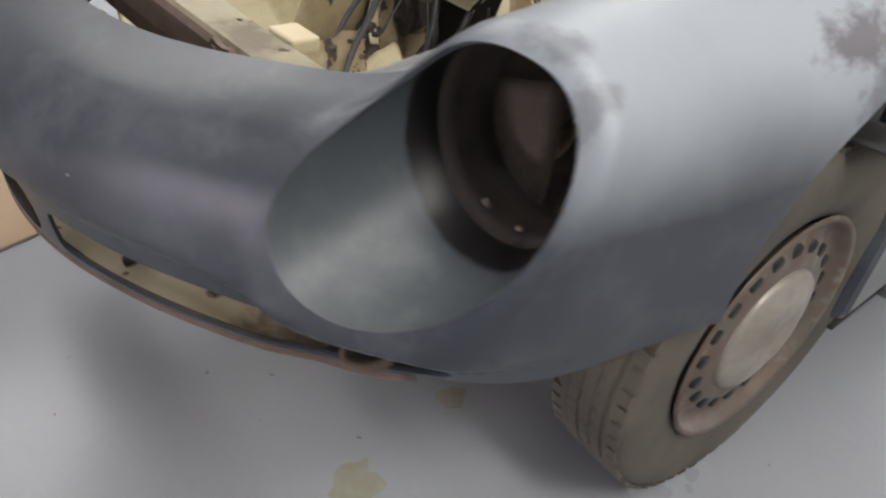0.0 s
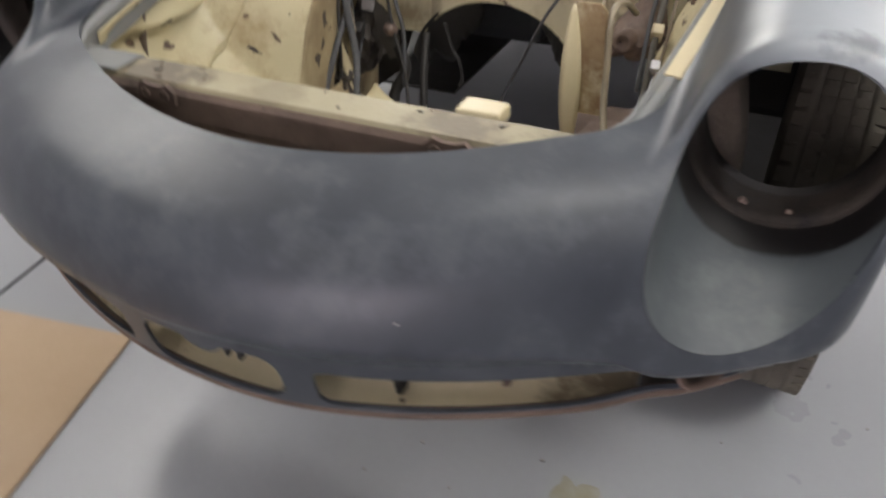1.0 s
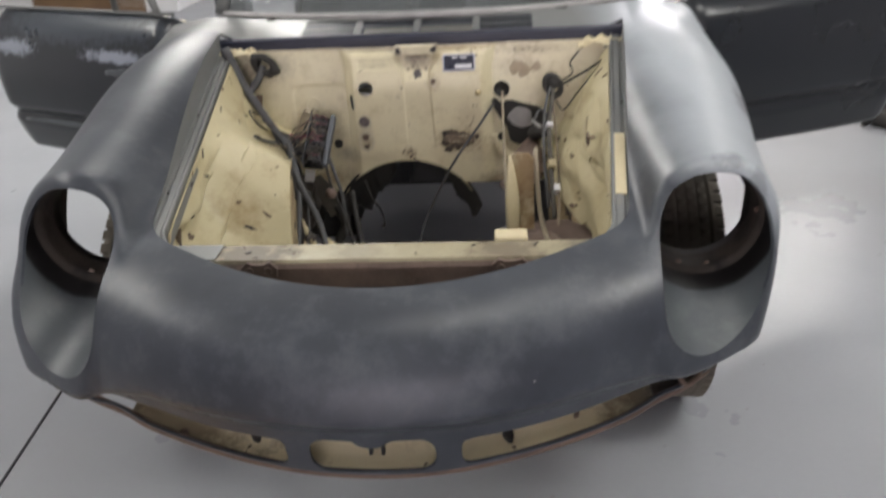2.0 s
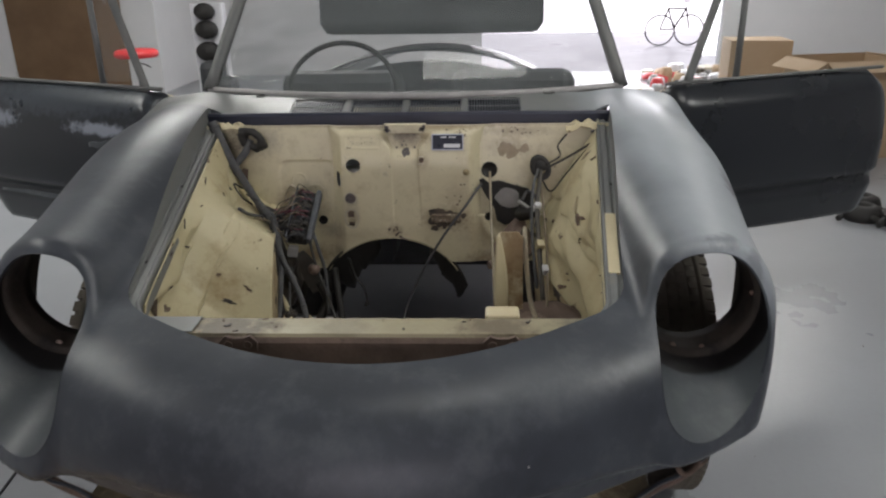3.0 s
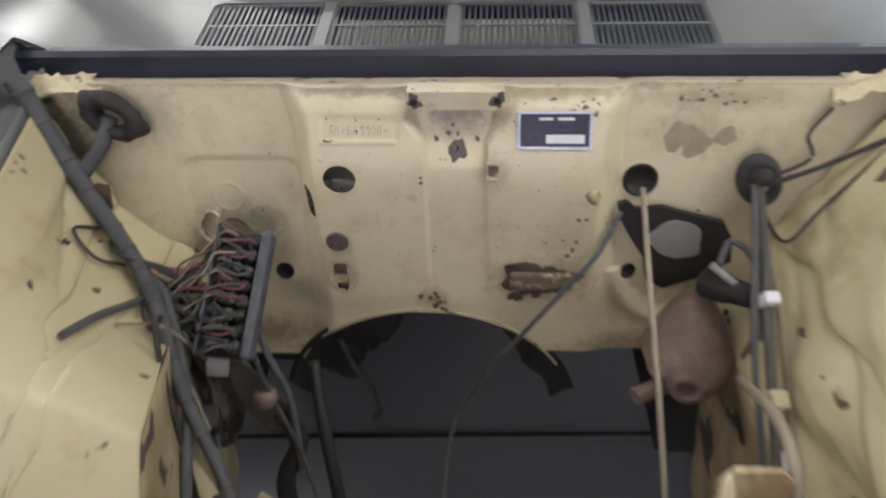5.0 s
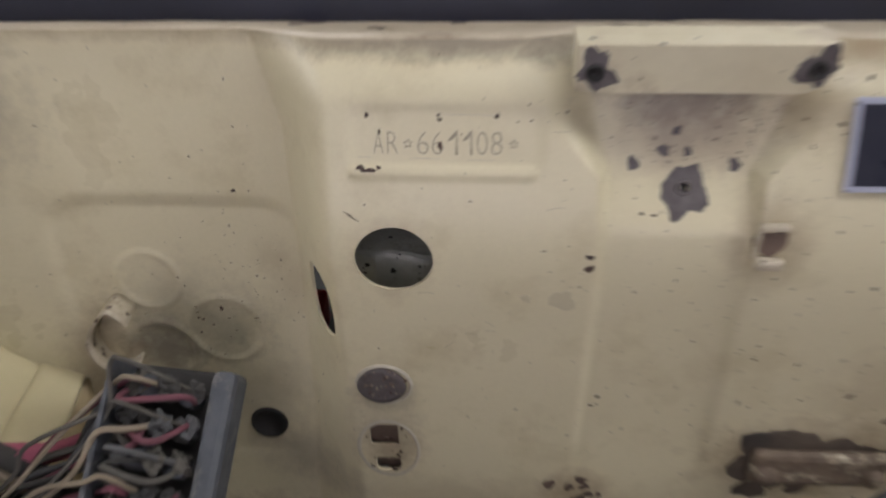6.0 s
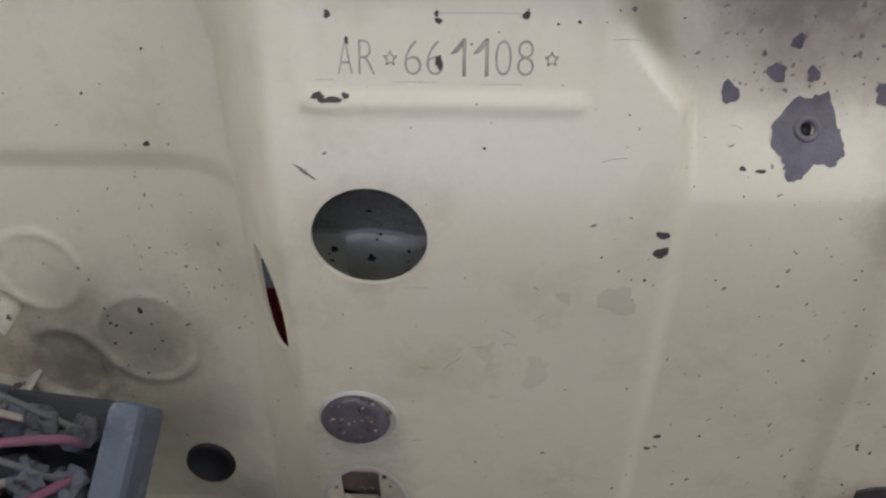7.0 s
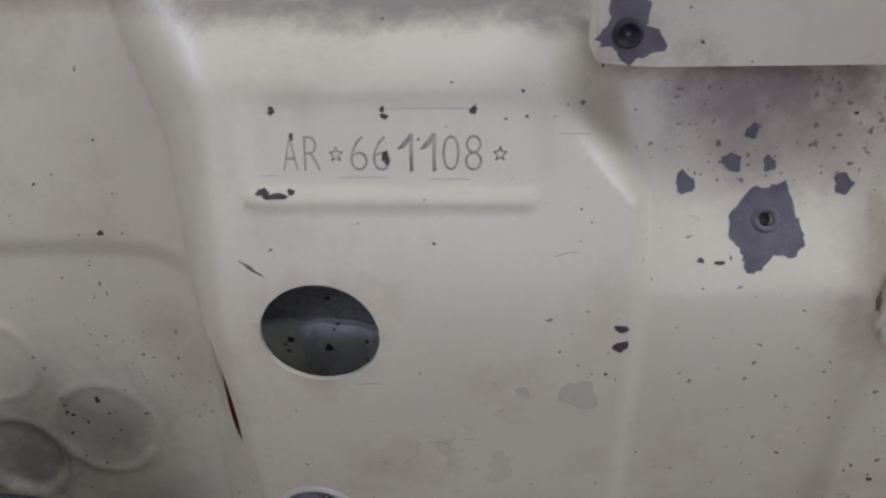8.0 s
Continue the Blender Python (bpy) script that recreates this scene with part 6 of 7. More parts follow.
# slam panel across the front of the bay
bm = bmesh.new()
prism(bm, [(0.518, 0.693), (0.522, 0.700), (0.575, 0.702), (0.583, 0.692), (0.583, 0.655), (0.578, 0.655), (0.578, 0.690), (0.522, 0.690)], "x", -0.405, 0.405)
part("slam_panel", bm, SLAM_PAINT, car, "cream cross panel with brown rust along its front")
bm = bmesh.new()
prism(bm, [(0.511, 0.688), (0.517, 0.6955), (0.520, 0.692), (0.515, 0.685), (0.511, 0.655), (0.507, 0.655)], "x", -0.405, 0.405)
part("slam_panel_web", bm, RUST, car, "rust-brown front web of the cross panel")
bm = bmesh.new()
box(bm, (0, 0.535, 0.642), (0.78, 0.05, 0.035), 0.004)
part("slam_panel_lower", bm, RUST, car, "rusty channel below the cross panel")
def inner_nose(u, v):
    x = 0.36 * u
    return (x, 0.505 - 0.06 * v, 0.600 - 0.075 * v - 0.05 * u * u + 0.004 * noise.noise(Vector((x * 25, v * 5, 2))))
part("inner_nose_panel", sheet(inner_nose, np.linspace(-1, 1, 50), np.linspace(0, 1, 12), 0.002), CREAM_FRONT, car, "cream inner panel below the cross panel, rust-specked")
for x in (-0.31, -0.17, 0.04, 0.075, 0.11, 0.30):
    bm = bmesh.new()
    box(bm, (x, 0.487, 0.607 - 0.05 * (x / 0.36) ** 2), (0.008, 0.05, 0.012), 0.002, Euler((0.85, 0, 0)).to_matrix())
    part("pressed_rib", bm, SOOT_BROWN if x > 0 else CREAM_WORN, car)
for x in (-0.205, 0.222):
    bm = bmesh.new()
    prism(bm, [(x - 0.030, 0.676), (x + 0.030, 0.676), (x + 0.031, 0.692), (x + 0.020, 0.703), (x + 0.008, 0.699), (x - 0.008, 0.699), (x - 0.020, 0.703), (x - 0.031, 0.692)], "y", 0.505, 0.512)
    for dx in (-0.016, 0.016):
        lathe(bm, [(0.0065, -0.001), (0.0075, 0.002), (0.0065, 0.003)], Matrix.Translation((x + dx, 0.505, 0.688)) @ Euler((radians(90), 0, 0)).to_matrix().to_4x4(), 12)
    part("rust_bracket", bm, RUST, car, "rusty bolted bracket with two holes")
bm = bmesh.new()
box(bm, (0.225, 0.60, 0.695), (0.058, 0.04, 0.02), 0.004)
part("cream_tab", bm, CREAM_WORN, car)

bm = bmesh.new()
box(bm, (-0.345, 0.548, 0.7035), (0.12, 0.056, 0.002), 0.0008)
part("slam_panel_end", bm, GUTTER, car, "grey primer over the end of the cross panel")
for k in range(14):
    bm = bmesh.new()
    x, y = rnd.choice((rnd.gauss(-0.2, 0.05), rnd.gauss(0.22, 0.06), rnd.uniform(-0.38, 0.38))), rnd.uniform(0.521, 0.572)
    blob(bm, (x, y, 0.7025), (0, 0, 1), rnd.uniform(0.002, 0.006), rnd, 0.0006, 12, 0.5, rnd.uniform(0.3, 0.9), rnd.uniform(0, 3))
    part("rust_scar", bm, rnd.choice((RUST, SOOT_BROWN, DUST)), car)

# one tiny pale chip on the nose
bm = bmesh.new()
blob(bm, Vector((0.252, skin_y(0.252, 0.601) - 0.0004, 0.601)), Vector((0.31, -0.90, 0.29)), 0.0016, rnd, 0.0004, 9, 0.4)
part("paint_chip", bm, STEEL, car)

# low cross member
def low_beam(u, v):
    prof = ((1.128, 0.332), (1.116, 0.362), (1.106, 0.369), (1.062, 0.356), (1.030, 0.330), (1.020, 0.322))
    k = v * 5
    i = min(int(k), 4)
    f = k - i
    y, z = (prof[i][q] + (prof[i + 1][q] - prof[i][q]) * f for q in (0, 1))
    lift = 0.075 * abs(u) ** 3
    return (0.25 * u + 0.01, y + 0.012 * u * u, z + lift + 0.004 * noise.noise(Vector((u * 7, v * 5, 5.0))))
part("suspension_beam", sheet(low_beam, np.linspace(-1, 1, 50), np.linspace(0, 1, 26), 0.004), WING_PAINT, car, "cream suspension cross beam, dirty below")
part("beam_foot", sheet(lambda u, v: (0.31 * u + 0.01, 1.022 + 0.03 * abs(u) ** 2.5 - 0.15 * v, 0.338 - 0.022 * v + 0.05 * abs(u) ** 3 + 0.010 * noise.noise(Vector((u * 9, v * 6, 1.0))) + 0.008 * math.exp(-((v - 0.8) / 0.1) ** 2)), np.linspace(-1, 1, 60), np.linspace(0, 1, 30), 0.003), MUD_PANEL, car, "rusty lower flange of the cross beam")
# bent strap and greasy lump above the gusset
bm = bmesh.new()
tube(bm, [(-0.322, 1.115, 0.585), (-0.300, 1.105, 0.560), (-0.303, 1.10, 0.525), (-0.288, 1.095, 0.490), (-0.276, 1.09, 0.462), (-0.262, 1.085, 0.440)], lambda t: 0.017 - 0.005 * abs(2 * t - 1), 10, 6, 0.35)
part("engine_strap", bm, CREAM_WORN, car, "bent cream strap, brown with dirt")
bm = bmesh.new()
bmesh.ops.create_icosphere(bm, subdivisions=4, radius=1.0)
for v in bm.verts:
    n1 = 0.45 * noise.noise(v.co * 1.9) + 0.25 * noise.noise(v.co * 4.3)
    v.co = Vector((-0.298, 1.085, 0.452)) + Vector((v.co.x * 0.036, v.co.y * 0.03, v.co.z * 0.026)) * (1 + n1)
part("grease_lump", bm, SOOT_BROWN, car, "greasy brown lump on the chassis rail")
# dirty gusset between chassis rail and beam
def gusset(u, v):
    y = 0.70 + 0.40 * u
    bx, bz = ridge(-1, y)
    x = -bx + 0.004 + (bx - 0.235 + 0.06 * math.sin(3.0 * u)) * v
    z = min(bz - 0.05, 0.47) + (0.365 - 0.10 * (1 - u) - min(bz - 0.05, 0.47)) * v
    w = 0.014 * noise.noise(Vector((u * 7, v * 4, 3.0))) + 0.006 * noise.noise(Vector((u * 19, v * 9, 8.0)))
    return (x, y, z + w)
part("rail_gusset", sheet(gusset, np.linspace(0, 1, 60), np.linspace(0, 1, 26), 0.003), MUD_CREAM, car, "mud-caked cream gusset along the chassis rail")
for k in range(14):
    u, v = rnd.uniform(0.05, 0.95), rnd.uniform(0.1, 0.9)
    bm = bmesh.new()
    bmesh.ops.create_icosphere(bm, subdivisions=2, radius=rnd.uniform(0.005, 0.012))
    for q in bm.verts:
        q.co *= 1 + 0.5 * noise.noise(q.co * 60 + Vector((k, 0, 0)))
        q.co.z *= 0.5
    bmesh.ops.translate(bm, vec=Vector(gusset(u, v)), verts=bm.verts)
    part("mud_lump", bm, rnd.choice((DIRTY, SOOT_BROWN, RUST)), car)

# battery tray and tower on one side
def tray(u, v):
    x = 0.232 + (0.238 - 0.045 * u) * v
    corner = 0.05 * max(0.0, u - 0.75) * 4 * max(0.0, v - 0.7) / 0.3
    return (x - 0.4 * corner, 0.74 + 0.28 * u - corner, 0.40 + 0.125 * u + 0.012 * v * v + 0.004 * noise.noise(Vector((u * 7, v * 7, 0))))
part("battery_tray", sheet(tray, np.linspace(0, 1, 40), np.linspace(0, 1, 40), 0.004), TRAY_RUST, car, "flat rusty brown tray")
bm = bmesh.new()
lathe(bm, [(0.0005, 0.002), (0.018, 0.002), (0.022, 0.006), (0.050, 0.007), (0.056, 0.004), (0.058, -0.004)], Matrix.Translation((0.293, 0.945, 0.496)) @ Vector((-0.10, -0.30, 0.95)).to_track_quat("Z", "Y").to_matrix().to_4x4(), 36)
part("spring_plate", bm, CASTING, car, "round rusty spring plate on the tray")
bm = bmesh.new()
prism(bm, [(0.226, 0.54), (0.226, 0.705), (0.236, 0.722), (0.272, 0.722), (0.283, 0.710), (0.286, 0.54)], "y", 0.956, 0.961)
part("mount_tower", bm, RUST_CREAM, car, "rust-streaked cream upright mounting plate")
def flank(u, v):
    wide = math.sin(math.pi * min(1, u * 1.02)) ** 0.8
    return (0.229 - 0.010 * wide + (0.004 + 0.026 * wide) * v + 0.008 * u, 0.955 - 0.018 * wide * (1 - v) - 0.012 * u, 0.718 - 0.262 * u)
part("tower_flank", sheet(flank, np.linspace(0, 1, 24), np.linspace(0, 1, 5), 0.003), CREAM_WORN, car, "cream gusset plate")

# torn flaps of old cream sealant in the upper corners
for side in (1, -1):
    def flap(u, v, side=side):
        w = 0.007 * noise.noise(Vector((u * 5 + side, v * 3, 6.0))) + 0.003 * noise.noise(Vector((u * 13, v * 8, side)))
        return (side * (0.500 - 0.085 * u), 1.372 - 0.026 * v + w, 0.884 - 0.013 * v - 0.006 * u * u + w - 0.005 * v * math.sin(9 * u))
    part("sealant_flap", sheet(flap, np.linspace(0, 1, 30), np.linspace(0, 1, 12), 0.0016), CREAM_WORN, car, "torn flap of old cream sealant")

# cowl: top edge over the bulkhead, vents and windscreen
bm = bmesh.new()
prism(bm, [(1.393, 0.898), (1.400, 0.9035), (1.414, 0.9035), (1.414, 0.868), (1.400, 0.866), (1.393, 0.869)], "x", -0.534, 0.534)
part("cowl_edge", bm, BLACK, car, "dark blue-black rolled front edge of the cowl")
def flange(u, v):
    x = 0.552 * u
    y0 = float(fire_y(np.array([x]), np.array([0.8772]))[0])
    w = 0.0008 * noise.noise(Vector((x * 22, 0, 3)))
    return (x, y0 + 0.0006 + (1.398 - y0) * v, 0.8776 + w + 0.0022 * math.sin(math.pi * min(1, v * 6) / 2) - 0.009 * v)
part("bulkhead_flange", sheet(flange, np.linspace(-1, 1, 121), np.linspace(0, 1, 18), 0.0012), FLANGE_PAINT, car, "cream top flange of the bulkhead")

# cowl vents
SLAT = mesh_of("slat", [(sx * 0.0017, sy * 0.0235, sz * 0.0012) for sx in (-1, 1) for sy in (-1, 1) for sz in (-1, 1)],
               [(0, 1, 3, 2), (4, 6, 7, 5), (0, 4, 5, 1), (2, 3, 7, 6), (0, 2, 6, 4), (1, 5, 7, 3)], False)
SLAT.materials.append(PRIMER)
vent_turn = math.atan(0.20)
for c in VENT_X:
    bm = bmesh.new()
    for y in (1.428, 1.478, 1.528):
        box(bm, (c, y, deck(y) - 0.004), (0.147, 0.006, 0.003))
    for x in (c - 0.0725, c + 0.0725):
        box(bm, (x, 1.478, deck(1.478) - 0.004), (0.003, 0.104, 0.003), 0, Euler((vent_turn, 0, 0)).to_matrix())
    vent = part("cowl_vent", bm, PRIMER, car, "grey slotted air vent panel")
    for k in range(20):
        for y in (1.453, 1.503):
            ob = new("slat", SLAT)
            ob.parent = vent
            ob.matrix_basis = Matrix.Translation((c - 0.0685 + 0.0072 * k, y, deck(y) - 0.004)) @ Matrix.Rotation(vent_turn, 4, "X")
bm = bmesh.new()
box(bm, (-0.006, 1.490, 0.886), (0.30, 0.085, 0.003), 0, Euler((0.2, 0, 0)).to_matrix())
part("plenum_paper", bm, PALE_CREAM, car, "pale cream sheet below the vents")
bm = bmesh.new()
box(bm, (0, 1.50, 0.84), (1.0, 0.16, 0.004))
part("plenum_floor", bm, SOOT, car)
for s in (1, -1):
    def tab(u, v, s=s):
        return (s * (0.435 + 0.075 * u), 1.372 + 0.03 * v - 0.01 * u * (1 - v), 0.8765 - 0.02 * (1 - v) * u)
    part("corner_tab", sheet(tab, np.linspace(0, 1, 8), np.linspace(0, 1, 6), 0.002), CREAM, car, "folded cream corner tab")

for s in (1, -1):
    bm = bmesh.new()
    box(bm, (s * 0.535, 1.40, 0.866), (0.11, 0.09, 0.006), 0.001, Euler((math.atan(0.2), 0, 0)).to_matrix())
    part("corner_plate", bm, GUTTER, car, "grey plate closing the cowl corner")

# wiper spindle holes
for x, y in ((-0.43, 1.625), (0.391, 1.585)):
    bm = bmesh.new()
    zc = skin_z(x, min(y, 1.575))
    lathe(bm, [(0.0005, 0.0006), (0.010, 0.0008), (0.0135, 0.0022), (0.0145, 0.0)], Matrix.Translation((x, min(y, 1.575), zc)) @ Euler((vent_turn, 0, 0.3)).to_matrix().to_4x4() @ Matrix.Diagonal((1.25, 0.8, 1, 1)), 20)
    part("wiper_hole", bm, SOOT, car, "black open wiper spindle hole")

# wheels
def build_wheel(side):
    hub = tagged(new("wheel"), "dirty grey tyre on a rusty steel rim")
    hub.parent = car
    m = Matrix.Rotation(radians(90 * side), 4, "Y")
    bm = bmesh.new()
    prof = [(0.20, -0.058), (0.225, -0.072), (0.27, -0.078), (0.298, -0.073), (0.312, -0.064), (0.3185, -0.052)]
    for z in (-0.034, -0.012, 0.012, 0.034):
        prof += [(0.3215, z - 0.010), (0.3215, z - 0.0025), (0.3185, z - 0.0015), (0.3185, z + 0.0015), (0.3215, z + 0.0025), (0.3215, z + 0.010)]
    prof += [(0.3185, 0.052), (0.312, 0.064), (0.298, 0.070), (0.27, 0.073), (0.225, 0.068), (0.20, 0.058)]
    lathe(bm, prof, m, 96)
    tyre = part("tyre", bm, RUBBER, hub)
    bm = bmesh.new()
    for k in range(64):
        a = 2 * math.pi * (k + rnd.uniform(-0.1, 0.1)) / 64
        for z in (-0.055, 0.055, -0.023, 0.0, 0.023):
            w = 0.5 * (z > 0) + 0.3 * (abs(z) < 0.03)
            box(bm, m @ Vector((0.3185 * math.cos(a + w * 0.08), 0.3185 * math.sin(a + w * 0.08), z)), (0.017 + rnd.uniform(0, 0.003), 0.022, 0.0065), 0, (m.to_3x3() @ Matrix.Rotation(a, 3, "Z") @ Matrix.Rotation(radians(90), 3, "Y")))
    part("tread", bm, RUBBER, hub, kind="stuff")
    bm = bmesh.new()
    lathe(bm, [(0.206, 0.068), (0.203, 0.074), (0.196, 0.07), (0.192, 0.060), (0.184, 0.050), (0.172, 0.048), (0.160, 0.055), (0.128, 0.064), (0.10, 0.064), (0.06, 0.058), (0.0005, 0.056)], m, 64)
    part("rim", bm, RIM, hub, "rusty steel rim")
    for k in range(20):
        a = 2 * math.pi * k / 20
        bm = bmesh.new()
        lathe(bm, [(0.0005, 0.0), (0.0125, 0.0), (0.0135, -0.006)], m @ Matrix.Translation((0.146 * math.cos(a), 0.146 * math.sin(a), 0.0612)), 12)
        part("vent_hole", bm, SOOT, hub)
    bm = bmesh.new()
    lathe(bm, [(0.112, 0.058), (0.112, 0.066), (0.108, 0.072), (0.095, 0.076), (0.07, 0.083), (0.045, 0.088), (0.042, 0.084), (0.02, 0.085), (0.0005, 0.086)], m, 64)
    part("hubcap", bm, HUBCAP, hub, "dull dusty metal hubcap")
    return hub


for side in (1, -1):
    w = build_wheel(side)
    w.matrix_basis = pose(side * WHEEL_X, WHEEL_Y, WHEEL_R, 0, 0, -3)

# wheel-house lining behind the wheels
for side in (1, -1):
    def lining(u, v, side=side):
        a = radians(-10 + 200 * u)
        return (side * (0.40 + 0.36 * v), WHEEL_Y + 0.36 * math.cos(a), 0.33 + 0.33 * math.sin(a))
    part("wheel_house", sheet(lining, np.linspace(0.06, 0.52, 24), np.linspace(0, 1, 8), 0.003), SOOT, car, "black undercoated wheel house")

# heater box behind the bulkhead
bm = bmesh.new()
box(bm, (-0.110, 1.402, 0.69), (0.15, 0.06, 0.116), 0.008)
box(bm, (-0.118, 1.352, 0.710), (0.112, 0.044, 0.116), 0.003)
bmesh.ops.subdivide_edges(bm, edges=[e for e in bm.edges if e.calc_length() > 0.05], cuts=40, use_grid_fill=True)
for v in bm.verts:
    v.co.y += 0.0016 * noise.noise(v.co * 110) + 0.003 * noise.noise(v.co * 30) - 0.0022 * math.exp(-((v.co.x + 0.147) / 0.003) ** 2) - 0.0018 * math.exp(-((v.co.x + 0.121) / 0.004) ** 2)
part("heater_box", bm, GALV, car, "mottled grey heater box behind the bulkhead")

# made-up red and pale blocks that give the slit its colours
bm = bmesh.new()
box(bm, (-0.2105, 1.392, 0.6755), (0.030, 0.020, 0.026), 0.003)
part("red_block", bm, RED, car, "red block behind the bulkhead")
bm = bmesh.new()
box(bm, (-0.235, 1.46, 0.71), (0.045, 0.02, 0.08), 0.003)
part("pale_block", bm, PALE, car)

# torn black felt hanging in the tunnel arch
for a0, a1, deep in ((100, 168, 0.10), (12, 60, 0.075)):
    def felt(u, v, a0=a0, a1=a1, deep=deep):
        a = radians(a0 + (a1 - a0) * u)
        rag = deep * (0.45 + 0.55 * math.sin(math.pi * u) + 0.5 * noise.noise(Vector((u * 3.4, a0, 0))) + 0.10 * noise.noise(Vector((u * 14, a0, 4))))
        d = max(0.008, rag) * v
        return (-0.043 + (0.207 - 0.3 * d) * math.cos(a), 1.318 + 0.03 * v, 0.40 + 0.19 * math.sin(a) - d)
    part("torn_felt", sheet(felt, np.linspace(0, 1, 70), np.linspace(0, 1, 6), 0.003), SOOT, car, "torn black felt hanging in the tunnel arch")
bm = bmesh.new()
tube(bm, [(-0.165, 1.325, 0.52), (-0.150, 1.32, 0.47), (-0.128, 1.315, 0.44), (-0.118, 1.31, 0.40), (-0.122, 1.30, 0.385)], lambda t: 0.009 - 0.004 * t, 8, 5, 0.5)
part("felt_strip", bm, SOOT, car)

# cockpit sills, with a cover, blank and pans added to darken the view below
# made-up wide cover that keeps overhead light off the floor
def cover(u, v):
    return (0.46 * (2 * v - 1) - 0.02, 1.345 + 1.2 * u, 0.588 - 0.20 * abs(2 * v - 1) ** 3)
part("shade_cover", sheet(cover, np.linspace(0, 1, 10), np.linspace(0, 1, 24), 0.003), SOOT, car, "black cover added behind the bulkhead to darken the floor below")
# black panel, added to cover bright floor showing below the bulkhead
bm = bmesh.new()
prism(bm, [(-0.56, 0.30), (-0.40, 0.30), (-0.31, 0.37), (-0.262, 0.50), (-0.262, 0.545), (-0.56, 0.545)], "y", 1.362, 1.372)
part("dark_blank", bm, SOOT, car, "black panel added below the bulkhead to hide the lit floor")
# left and middle pans are made up, added to darken the arch
for x, w, y0, y1 in ((-0.50, 0.46, 1.60, 2.70), (0.02, 0.56, 2.05, 2.70), (0.53, 0.42, 1.40, 2.70)):
    bm = bmesh.new()
    box(bm, (x, 0.5 * (y0 + y1), 0.215), (w, y1 - y0, 0.008), 0.002)
    part("floor_shade_pan", bm, SOOT, car, "dark floor pan, partly added to shade the view through the arch")
for s in (1, -1):
    bm = bmesh.new()
    box(bm, (s * 0.72, 2.15, 0.29), (0.12, 1.05, 0.22), 0.03)
    part("sill", bm, PRIMER, car, "grey primer door sill")
    bm = bmesh.new()
    box(bm, (s * 0.70, 1.50, 0.55), (0.10, 0.24, 0.62), 0.02)
    part("hinge_post", bm, PRIMER, car)
def rear(u, v):
    y = 2.45 + 1.25 * v
    a = math.pi * u
    w = 0.76 - 0.14 * v * v
    return (w * math.cos(a), y, 0.30 + (0.66 - 0.10 * v * v) * math.sin(a) ** 0.75)
# unseen tail panel, put here to stop light running under the car
bm = bmesh.new()
prism(bm, [(-0.60, 0.14), (0.60, 0.14), (0.62, 0.34), (0.55, 0.62), (-0.55, 0.62), (-0.62, 0.34)], "y", 3.66, 3.68)
part("tail_blocker", bm, PRIMER_DARK, car, "dark unseen tail panel added to block light under the car")
part("rear_body", sheet(rear, np.linspace(0.02, 0.98, 40), np.linspace(0, 1, 16), 0.004), PRIMER_DARK, car, "dark primer rounded rear deck")
bm = bmesh.new()
prism(bm, [(0.74 * math.cos(a), 0.28 + 0.64 * math.sin(a) ** 0.75) for a in (math.pi * (0.02 + 0.96 * k / 30) for k in range(31))], "y", 2.47, 2.49)
part("rear_bulkhead", bm, BLACK_VINYL, car, "black panel behind the seats")
def boot(u, v):
    x = -0.56 + 1.12 * u - 0.03
    e = 0.05 * (1 - math.sqrt(max(0, 1 - max(0, abs(2 * u - 1) - 0.9) ** 2 * 100)))
    return (x, 3.30 + 0.05 * v - 0.04 * math.sin(math.pi * u), 0.965 + e + 0.62 * v)
part("boot_lid", sheet(boot, np.linspace(0, 1, 40), np.linspace(0, 1, 10), 0.012), BLACK_VINYL, car, "raised dark boot lid at the rear")
for x in (-0.33, 0.33):
    bm = bmesh.new()
    box(bm, (x, 2.34, 0.62), (0.48, 0.13, 0.56), 0.05, Euler((radians(-10), 0, 0)).to_matrix())
    box(bm, (x, 2.06, 0.36), (0.48, 0.48, 0.14), 0.04)
    part("seat", bm, BLACK_VINYL, car, "black vinyl bucket seat")
def dash(u, v):
    a = radians(-10 + 130 * v)
    return (-0.60 + 1.2 * u, 1.66 + 0.09 * math.cos(a) * 1.2 + 0.05, 0.80 + 0.085 * math.sin(a) + 0.02 * (1 - (2 * u - 1) ** 2))
part("dashboard", sheet(dash, np.linspace(0, 1, 30), np.linspace(0, 1, 14), 0.004), BLACK_VINYL, car, "black padded dashboard")
bm = bmesh.new()
ring = [Vector((0.19 * math.cos(a), 0.19 * math.sin(a), 0)) for a in (2 * math.pi * k / 36 for k in range(37))]
wm = Matrix.Translation((-0.27, 1.98, 0.86)) @ Euler((radians(62), 0, 0)).to_matrix().to_4x4()
tube(bm, [wm @ p for p in ring], 0.009, 8, 1)
tube(bm, [wm @ Vector((-0.19, 0, 0)), wm @ Vector((0, 0, -0.02)), wm @ Vector((0.19, 0, 0))], 0.007, 6, 3)
part("steering_wheel", bm, SOOT, car, "thin-rimmed black steering wheel")

